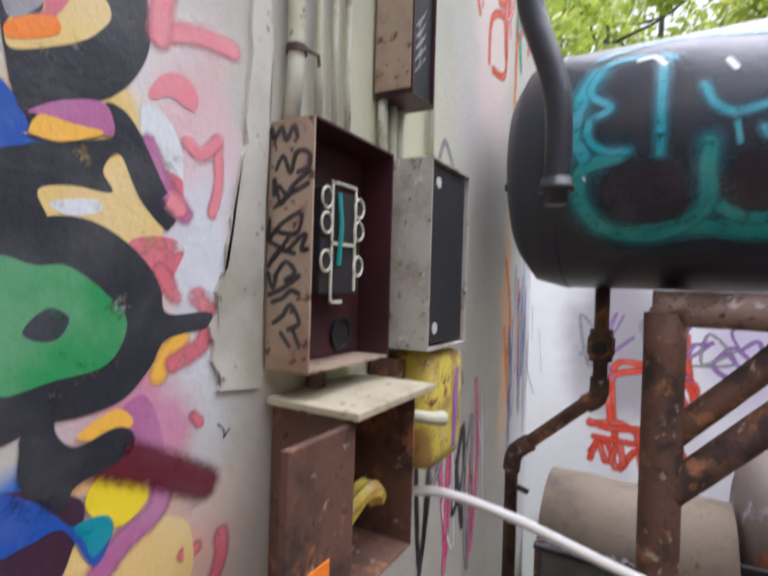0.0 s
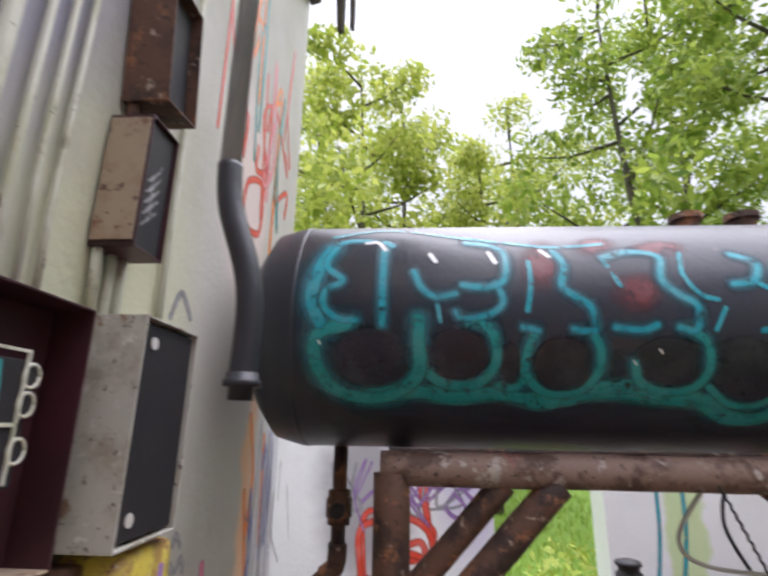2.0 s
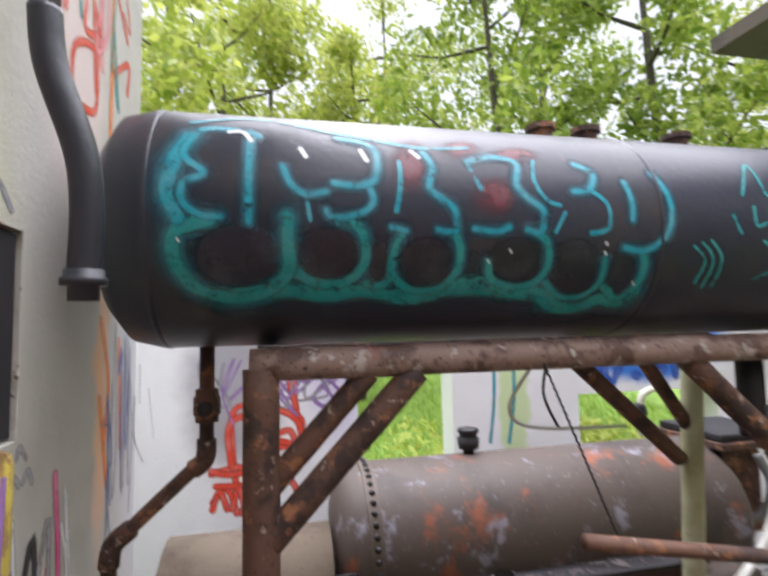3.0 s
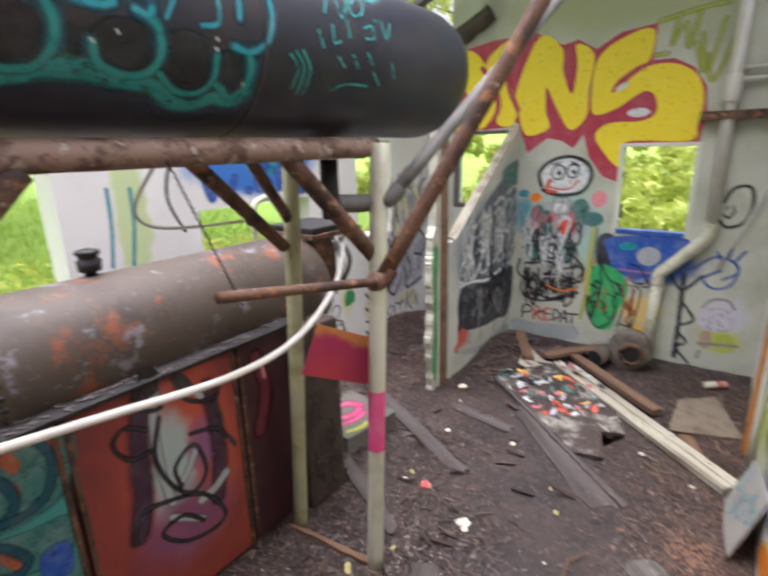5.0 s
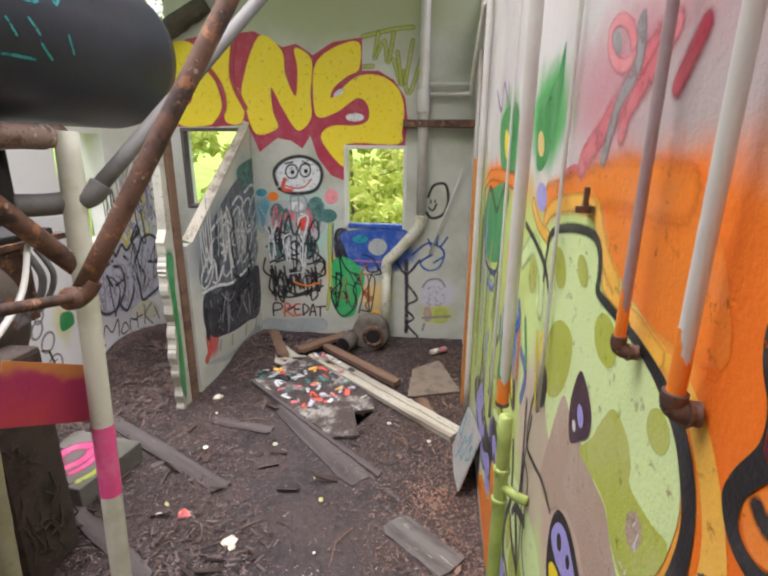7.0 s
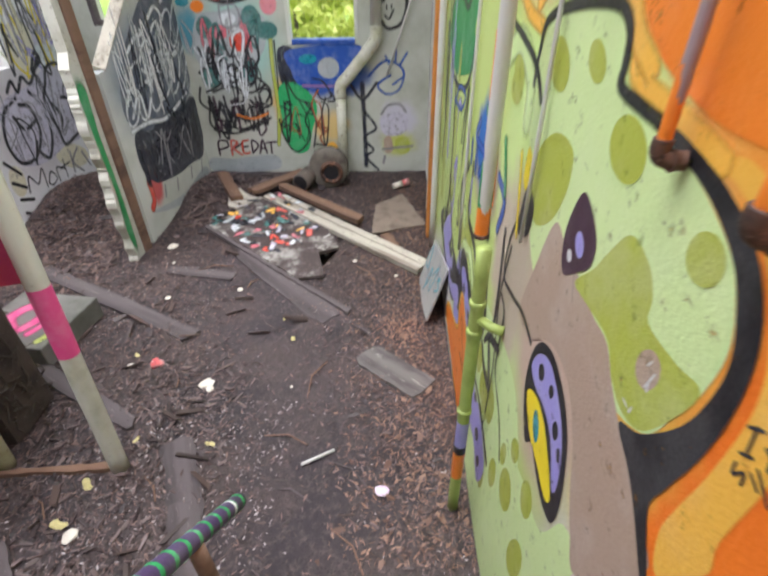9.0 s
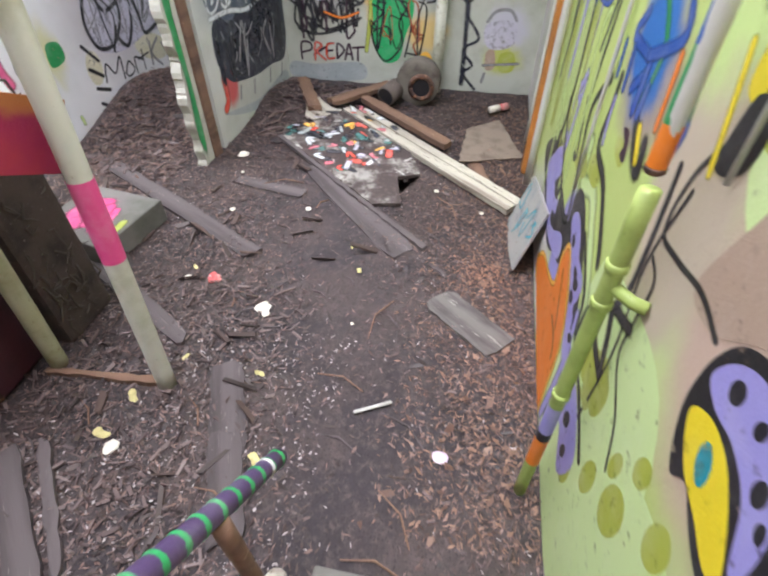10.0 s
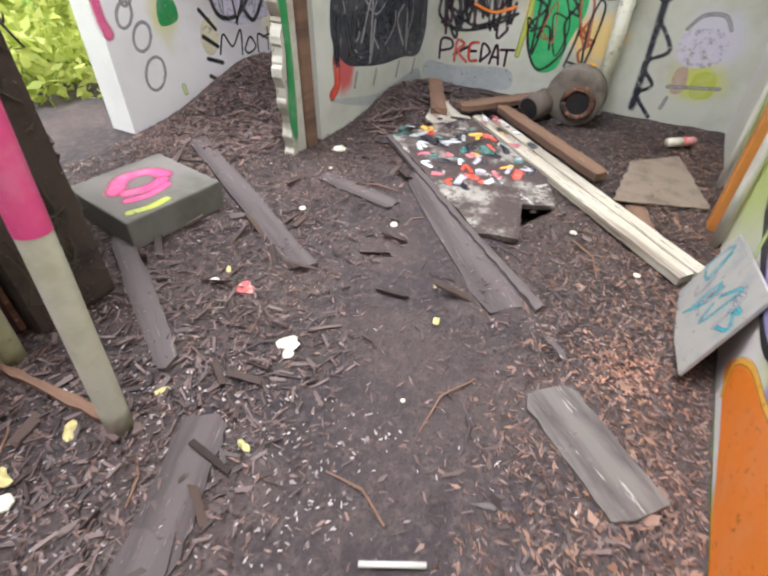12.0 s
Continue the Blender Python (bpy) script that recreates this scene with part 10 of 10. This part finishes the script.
patch(tank_shell, "T", [(0.987, -0.144), (0.98, -0.196), (0.941, -0.232), (0.88, -0.232), (0.822, -0.197), (0.794, -0.145), (0.808, -0.095), (0.855, -0.065), (0.914, -0.065), (0.963, -0.094)], SP_SLATE, 1, place=on_tank)
patch(tank_shell, "T", [(1.104, -0.166), (1.105, -0.213), (1.086, -0.244), (1.048, -0.244), (1.007, -0.213), (0.983, -0.167), (0.988, -0.124), (1.015, -0.098), (1.051, -0.098), (1.084, -0.123)], SP_SLATE, 1, place=on_tank)
patch(tank_shell, "T", [(0.341, -0.134), (0.338, -0.168), (0.325, -0.19), (0.308, -0.19), (0.292, -0.168), (0.286, -0.134), (0.29, -0.101), (0.303, -0.081), (0.32, -0.081), (0.335, -0.101)], SP_SLATE, 1, place=on_tank)
patch(tank_shell, "T", [(0.606, -0.145), (0.605, -0.174), (0.594, -0.192), (0.578, -0.193), (0.562, -0.174), (0.554, -0.146), (0.557, -0.118), (0.569, -0.101), (0.585, -0.101), (0.599, -0.118)], SP_SLATE, 1, place=on_tank)
patch(tank_shell, "T", [(0.475, 0.13), (0.456, 0.076), (0.42, 0.046), (0.381, 0.045), (0.351, 0.074), (0.343, 0.127), (0.362, 0.191), (0.405, 0.245), (0.449, 0.247), (0.473, 0.195)], SP_DULLRED, 1, place=on_tank, mist=0.1)
patch(tank_shell, "T", [(0.635, 0.209), (0.614, 0.18), (0.576, 0.163), (0.534, 0.162), (0.503, 0.177), (0.495, 0.204), (0.516, 0.237), (0.558, 0.263), (0.603, 0.266), (0.632, 0.242)], SP_DULLRED, 1, place=on_tank, mist=0.1)
patch(tank_shell, "T", [(0.719, 0.051), (0.699, 0.014), (0.659, -0.008), (0.613, -0.008), (0.576, 0.013), (0.565, 0.048), (0.585, 0.087), (0.629, 0.113), (0.677, 0.114), (0.711, 0.089)], SP_DULLRED, 1, place=on_tank, mist=0.1)
patch(tank_shell, "T", [(0.815, 0.197), (0.79, 0.171), (0.743, 0.156), (0.692, 0.155), (0.654, 0.168), (0.644, 0.191), (0.669, 0.22), (0.718, 0.241), (0.773, 0.243), (0.809, 0.225)], SP_DULLRED, 1, place=on_tank, mist=0.1)
stroke(tank_shell, "T", [(0.009, 0.215), (-0.025, 0.239), (-0.119, 0.24), (-0.157, 0.187), (-0.167, 0.131), (-0.121, 0.086), (-0.164, 0.057), (-0.167, 0.011), (-0.127, -0.022), (-0.079, -0.025)], 0.024, SP_CYAN, 3, place=on_tank)
stroke(tank_shell, "T", [(-0.154, 0.209), (-0.19, 0.115), (-0.201, 0.03), (-0.175, -0.033)], 0.048, SP_CYAN, 3, place=on_tank)
stroke(tank_shell, "T", [(-0.01, 0.203), (-0.013, 0.074), (-0.012, -0.037)], 0.026399999999999996, SP_CYAN, 3, place=on_tank)
stroke(tank_shell, "T", [(0.071, 0.113), (0.091, 0.061), (0.128, 0.037), (0.178, 0.045)], 0.021599999999999998, SP_CYAN, 3, place=on_tank)
stroke(tank_shell, "T", [(0.128, 0.037), (0.137, -0.029)], 0.0168, SP_CYAN, 3, place=on_tank)
stroke(tank_shell, "T", [(0.198, 0.07), (0.261, 0.064), (0.307, 0.087), (0.316, 0.171), (0.284, 0.211), (0.217, 0.228)], 0.024, SP_CYAN, 3, place=on_tank)
stroke(tank_shell, "T", [(0.285, 0.076), (0.3, 0.024), (0.265, -0.009), (0.197, -0.022), (0.178, -0.004)], 0.021599999999999998, SP_CYAN, 3, place=on_tank)
stroke(tank_shell, "T", [(0.377, 0.145), (0.374, 0.066), (0.36, -0.001)], 0.0192, SP_CYAN, 3, place=on_tank)
stroke(tank_shell, "T", [(0.45, 0.185), (0.468, 0.13), (0.454, 0.068), (0.49, 0.033), (0.52, 0.007), (0.525, -0.05), (0.473, -0.048)], 0.024, SP_CYAN, 3, place=on_tank)
stroke(tank_shell, "T", [(0.575, 0.159), (0.648, 0.181), (0.72, 0.163), (0.708, 0.087), (0.74, 0.044), (0.782, 0.011), (0.772, -0.048), (0.732, -0.042)], 0.024, SP_CYAN, 3, place=on_tank)
stroke(tank_shell, "T", [(0.573, 0.15), (0.601, 0.07)], 0.0192, SP_CYAN, 3, place=on_tank)
stroke(tank_shell, "T", [(0.576, -0.043), (0.641, -0.049), (0.678, -0.036)], 0.024, SP_CYAN, 3, place=on_tank)
stroke(tank_shell, "T", [(0.779, 0.175), (0.765, 0.103), (0.794, 0.045), (0.834, 0.029)], 0.0192, SP_CYAN, 3, place=on_tank)
stroke(tank_shell, "T", [(0.848, 0.007), (0.819, -0.047)], 0.0168, SP_CYAN, 3, place=on_tank)
stroke(tank_shell, "T", [(0.91, 0.168), (0.959, 0.141), (0.937, 0.083), (0.883, 0.072)], 0.024, SP_CYAN, 3, place=on_tank)
stroke(tank_shell, "T", [(0.942, 0.076), (0.987, 0.034), (0.985, -0.033), (0.931, -0.049)], 0.0192, SP_CYAN, 3, place=on_tank)
stroke(tank_shell, "T", [(1.056, 0.109), (1.068, 0.049), (1.066, -0.006)], 0.024, SP_CYAN, 3, place=on_tank)
stroke(tank_shell, "T", [(1.163, 0.146), (1.193, 0.08), (1.198, 0.009), (1.175, -0.057), (1.108, -0.097), (1.039, -0.087)], 0.024, SP_CYAN, 3, place=on_tank)
stroke(tank_shell, "T", [(0.347, -0.042), (0.385, -0.052)], 0.021599999999999998, SP_CYAN, 3, place=on_tank)
stroke(tank_shell, "T", [(-0.163, 0.268), (-0.004, 0.323), (0.178, 0.264), (0.34, 0.223), (0.454, 0.203), (0.588, 0.217)], 0.0168, SP_CYAN, 3, place=on_tank)
stroke(tank_shell, "T", [(-0.103, -0.034), (-0.174, -0.057), (-0.19, -0.106), (-0.17, -0.169), (-0.125, -0.217), (-0.039, -0.236), (0.037, -0.212), (0.084, -0.155), (0.081, -0.079), (0.083, -0.024)], 0.048, SP_TEAL, 2, place=on_tank)
stroke(tank_shell, "T", [(0.089, -0.148), (0.149, -0.192), (0.225, -0.192), (0.273, -0.147), (0.279, -0.09), (0.259, -0.043), (0.211, -0.028)], 0.036, SP_TEAL, 2, place=on_tank)
stroke(tank_shell, "T", [(0.378, -0.054), (0.357, -0.102), (0.353, -0.164), (0.406, -0.214), (0.484, -0.213), (0.53, -0.163), (0.538, -0.101), (0.522, -0.06)], 0.0312, SP_TEAL, 2, place=on_tank)
stroke(tank_shell, "T", [(0.286, -0.194), (0.327, -0.201), (0.357, -0.169)], 0.0312, SP_TEAL, 2, place=on_tank)
stroke(tank_shell, "T", [(0.621, -0.132), (0.64, -0.186), (0.708, -0.208), (0.772, -0.193), (0.803, -0.138), (0.791, -0.073), (0.745, -0.046)], 0.0312, SP_TEAL, 2, place=on_tank)
stroke(tank_shell, "T", [(0.805, -0.193), (0.865, -0.242), (0.934, -0.242), (0.981, -0.193), (0.982, -0.124)], 0.026399999999999996, SP_TEAL, 2, place=on_tank)
stroke(tank_shell, "T", [(0.999, -0.207), (1.063, -0.252), (1.105, -0.215), (1.119, -0.15), (1.104, -0.103)], 0.036, SP_TEAL, 2, place=on_tank)
stroke(tank_shell, "T", [(-0.051, -0.233), (0.074, -0.212), (0.176, -0.227), (0.29, -0.214), (0.409, -0.242), (0.523, -0.211), (0.615, -0.208), (0.712, -0.226), (0.794, -0.232), (0.864, -0.282), (0.936, -0.287), (1.007, -0.252), (1.068, -0.264), (1.109, -0.226)], 0.066, SP_TEAL, 2, place=on_tank)
stroke(tank_shell, "T", [(0.534, -0.194), (0.612, -0.193), (0.683, -0.217)], 0.048, SP_TEAL, 2, place=on_tank)
# white highlights on the shell, painted in as short strokes
stroke(tank_shell, "T", [(0.116, 0.175), (0.129, 0.147)], 0.018, SP_WHITE, 4, place=on_tank)
stroke(tank_shell, "T", [(-0.064, 0.229), (-0.032, 0.233), (-0.009, 0.196)], 0.018, SP_WHITE, 4, place=on_tank)
stroke(tank_shell, "T", [(0.275, 0.18), (0.289, 0.143)], 0.018, SP_WHITE, 4, place=on_tank)
stroke(tank_shell, "T", [(0.417, 0.188), (0.434, 0.165)], 0.018, SP_WHITE, 4, place=on_tank)
stroke(tank_shell, "T", [(0.978, -0.072), (0.983, -0.081)], 0.007, SP_WHITE, 4, place=on_tank)
stroke(tank_shell, "T", [(0.977, -0.1), (0.983, -0.109)], 0.007, SP_WHITE, 4, place=on_tank)
stroke(tank_shell, "T", [(0.681, -0.097), (0.687, -0.106)], 0.007, SP_WHITE, 4, place=on_tank)
stroke(tank_shell, "T", [(0.618, -0.126), (0.624, -0.135)], 0.007, SP_WHITE, 4, place=on_tank)
stroke(tank_shell, "T", [(-0.178, -0.079), (-0.173, -0.087)], 0.007, SP_WHITE, 4, place=on_tank)
stroke(tank_shell, "T", [(1.093, -0.192), (1.101, -0.203)], 0.007, SP_WHITE, 4, place=on_tank)
stroke(tank_shell, "T", [(1.308, -0.069), (1.355, -0.121), (1.346, -0.212)], 0.014, SP_TEAL, 2, place=on_tank)
stroke(tank_shell, "T", [(1.34, -0.063), (1.386, -0.119), (1.382, -0.21)], 0.014, SP_TEAL, 2, place=on_tank)
stroke(tank_shell, "T", [(1.279, -0.08), (1.326, -0.124), (1.312, -0.195)], 0.014, SP_TEAL, 2, place=on_tank)
stroke(tank_shell, "T", [(1.468, 0.083), (1.549, 0.211), (1.567, 0.081), (1.666, 0.218)], 0.015, SP_TEAL, 2, place=on_tank)
stroke(tank_shell, "T", [(1.692, 0.187), (1.632, 0.135), (1.65, 0.104), (1.714, 0.13), (1.74, 0.186), (1.692, 0.187)], 0.015, SP_TEAL, 2, place=on_tank)
stroke(tank_shell, "T", [(1.779, 0.195), (1.95, 0.253)], 0.015, SP_TEAL, 2, place=on_tank)
stroke(tank_shell, "T", [(1.841, 0.21), (1.791, 0.108)], 0.015, SP_TEAL, 2, place=on_tank)
stroke(tank_shell, "T", [(1.418, 0.024), (1.446, -0.038)], 0.015, SP_TEAL, 2, place=on_tank)
stroke(tank_shell, "T", [(1.502, 0.045), (1.505, -0.014), (1.542, -0.006)], 0.015, SP_TEAL, 2, place=on_tank)
stroke(tank_shell, "T", [(1.595, 0.077), (1.602, 0.015)], 0.015, SP_TEAL, 2, place=on_tank)
stroke(tank_shell, "T", [(1.702, 0.065), (1.756, 0.082), (1.763, 0.036), (1.706, 0.028)], 0.015, SP_TEAL, 2, place=on_tank)
stroke(tank_shell, "T", [(1.836, 0.116), (1.852, 0.047), (1.901, 0.115)], 0.015, SP_TEAL, 2, place=on_tank)
stroke(tank_shell, "T", [(1.535, -0.062), (1.574, -0.093)], 0.015, SP_TEAL, 2, place=on_tank)
stroke(tank_shell, "T", [(1.622, -0.044), (1.658, -0.086)], 0.015, SP_TEAL, 2, place=on_tank)
stroke(tank_shell, "T", [(1.714, -0.026), (1.757, -0.067)], 0.015, SP_TEAL, 2, place=on_tank)
stroke(tank_shell, "T", [(1.524, -0.186), (1.602, -0.156), (1.745, -0.151)], 0.015, SP_TEAL, 2, place=on_tank)
stroke(tank_shell, "T", [(1.767, -0.095), (1.819, -0.14)], 0.015, SP_TEAL, 2, place=on_tank)
stroke(tank_shell, "T", [(1.893, -0.045), (1.922, -0.102)], 0.015, SP_TEAL, 2, place=on_tank)

# ---- trees ----


def leaf_cloud(count, centers, radii, size, seed, droop=0.0):
    """Many small leaf blades round the given centres."""
    rng = np.random.default_rng(seed)
    which = rng.integers(0, len(centers), count)
    c = np.array(centers)[which]
    r = np.array(radii)[which][:, None]
    d = rng.normal(size=(count, 3))
    d /= np.linalg.norm(d, axis=1)[:, None]
    p = c + d * r * rng.uniform(0.25, 1.0, (count, 1)) ** 0.6
    a = rng.normal(size=(count, 3))
    a /= np.linalg.norm(a, axis=1)[:, None]
    b = np.cross(a, rng.normal(size=(count, 3)))
    b /= np.linalg.norm(b, axis=1)[:, None]
    s = size * rng.uniform(0.6, 1.3, (count, 1))
    quad = np.stack([p - a * s, p + b * s * 0.45, p + a * s, p - b * s * 0.45], 1).reshape(-1, 3)
    faces = np.arange(count * 4).reshape(-1, 4)
    me = bpy.data.meshes.new("crown")
    me.from_pydata(quad.tolist(), [], faces.tolist())
    return me


def tree(x, y, height, spread, seed, leaves=5000, size=0.10, mat=None, trunk_r=0.14, low=0.35):
    rnd = random.Random(seed)
    z0 = rise(x, y) - 0.1
    t = empty("tree", "tall leafy broadleaf tree with a slender trunk", "tree", (x, y, z0), group="trees round the building")
    lean = rnd.uniform(-0.4, 0.4), rnd.uniform(-0.4, 0.4)
    line = [(lean[0] * k * k / 25 + 0.08 * math.sin(k + seed), lean[1] * k * k / 25, height * 0.95 * k / 5) for k in range(6)]
    bm = tube(smooth_line(line, 4), [trunk_r * (1 - 0.85 * k / 20) for k in range(21)], 9, wobble=0.12)
    tips, radii = [], []
    for k in range(16):
        f = low + (1 - low) * (k + rnd.random()) / 16
        j = min(4, int(f * 5))
        base = Vector(line[j]).lerp(Vector(line[j + 1]), f * 5 - j)
        a = k * 2.4 + rnd.uniform(-0.4, 0.4)
        reach = spread * (1.15 - 0.75 * f) * rnd.uniform(0.6, 1.1)
        tip = base + Vector((math.cos(a) * reach, math.sin(a) * reach, reach * rnd.uniform(0.15, 0.6)))
        mid = base.lerp(tip, 0.5) + Vector((0, 0, -0.08 * reach))
        tube([base, mid, tip], [trunk_r * 0.34, trunk_r * 0.22, 0.012], 6, bm=bm, wobble=0.1)
        for s in (0.55, 0.8, 1.0):
            tips.append(tuple(base.lerp(tip, s) + Vector((rnd.uniform(-0.3, 0.3), rnd.uniform(-0.3, 0.3), rnd.uniform(-0.2, 0.4)))))
            radii.append(spread * rnd.uniform(0.13, 0.25))
    part("trunk", bm, BARK, t, smooth=True)
    me = leaf_cloud(leaves, tips, radii, size, seed)
    me.materials.append(mat or LEAF)
    crown = new("crown", me)
    crown.parent = t
    return t


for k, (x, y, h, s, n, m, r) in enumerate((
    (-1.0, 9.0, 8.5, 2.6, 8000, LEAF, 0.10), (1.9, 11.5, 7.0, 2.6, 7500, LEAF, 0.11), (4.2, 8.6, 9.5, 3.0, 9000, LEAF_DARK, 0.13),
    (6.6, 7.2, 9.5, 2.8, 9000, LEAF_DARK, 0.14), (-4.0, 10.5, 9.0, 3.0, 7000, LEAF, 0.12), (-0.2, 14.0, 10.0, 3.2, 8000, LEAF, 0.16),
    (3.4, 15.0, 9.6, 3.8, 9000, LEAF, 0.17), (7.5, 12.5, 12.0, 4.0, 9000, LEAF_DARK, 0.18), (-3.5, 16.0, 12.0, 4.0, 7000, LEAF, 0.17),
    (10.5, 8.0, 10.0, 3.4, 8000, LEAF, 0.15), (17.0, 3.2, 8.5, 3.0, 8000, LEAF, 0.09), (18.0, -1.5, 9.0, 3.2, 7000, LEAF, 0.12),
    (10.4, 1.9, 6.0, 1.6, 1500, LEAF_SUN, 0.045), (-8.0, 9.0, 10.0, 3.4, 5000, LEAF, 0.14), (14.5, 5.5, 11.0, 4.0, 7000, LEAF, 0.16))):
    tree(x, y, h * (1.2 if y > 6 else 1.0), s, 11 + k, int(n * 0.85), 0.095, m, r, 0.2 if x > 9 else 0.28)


def shrub_bank(name, area, count, height, size, seed, mat, label):
    rng = np.random.default_rng(seed)
    x0, y0, x1, y1 = area
    centers, radii = [], []
    for k in range(count):
        x, y = rng.uniform(x0, x1), rng.uniform(y0, y1)
        centers.append((x, y, rise(x, y) + rng.uniform(0.1, height)))
        radii.append(rng.uniform(0.25, 0.6))
    me = leaf_cloud(count * 260, centers, radii, size, seed)
    me.materials.append(mat)
    return tagged(new(name, me), label, "shrubs", kind="stuff")


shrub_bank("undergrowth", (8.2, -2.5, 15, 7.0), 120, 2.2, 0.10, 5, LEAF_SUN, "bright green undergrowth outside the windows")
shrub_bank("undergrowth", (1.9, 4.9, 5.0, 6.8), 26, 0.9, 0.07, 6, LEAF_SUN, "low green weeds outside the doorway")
shrub_bank("undergrowth", (-6, 14, 16, 20), 60, 2.5, 0.09, 7, LEAF, "leafy thicket on the bank")


def grass():
    rng = np.random.default_rng(3)
    n = 26000
    x, y = rng.uniform(-2.5, 8.5, n), 3.95 + 11 * rng.uniform(0, 1, n) ** 1.6
    keep = ~((x > 1.6) & (x < 4.6) & (y < 5.4))
    x, y = x[keep], y[keep]
    n = len(x)
    z = np.array([rise(a, b) for a, b in zip(x, y)])
    a = rng.uniform(0, 6.283, n)
    h = rng.uniform(0.06, 0.2, n)
    w = 0.012
    p0 = np.stack([x - np.cos(a) * w, y - np.sin(a) * w, z - 0.02], 1)
    p1 = np.stack([x + np.cos(a) * w, y + np.sin(a) * w, z - 0.02], 1)
    p2 = np.stack([x + rng.normal(0, 0.05, n), y + rng.normal(0, 0.05, n), z + h], 1)
    me = bpy.data.meshes.new("grass")
    me.from_pydata(np.stack([p0, p1, p2], 1).reshape(-1, 3).tolist(), [], np.arange(n * 3).reshape(-1, 3).tolist())
    me.materials.append(GRASS)
    return tagged(new("grass", me), "uncut green grass on the bank", "grass", kind="stuff")


grass()
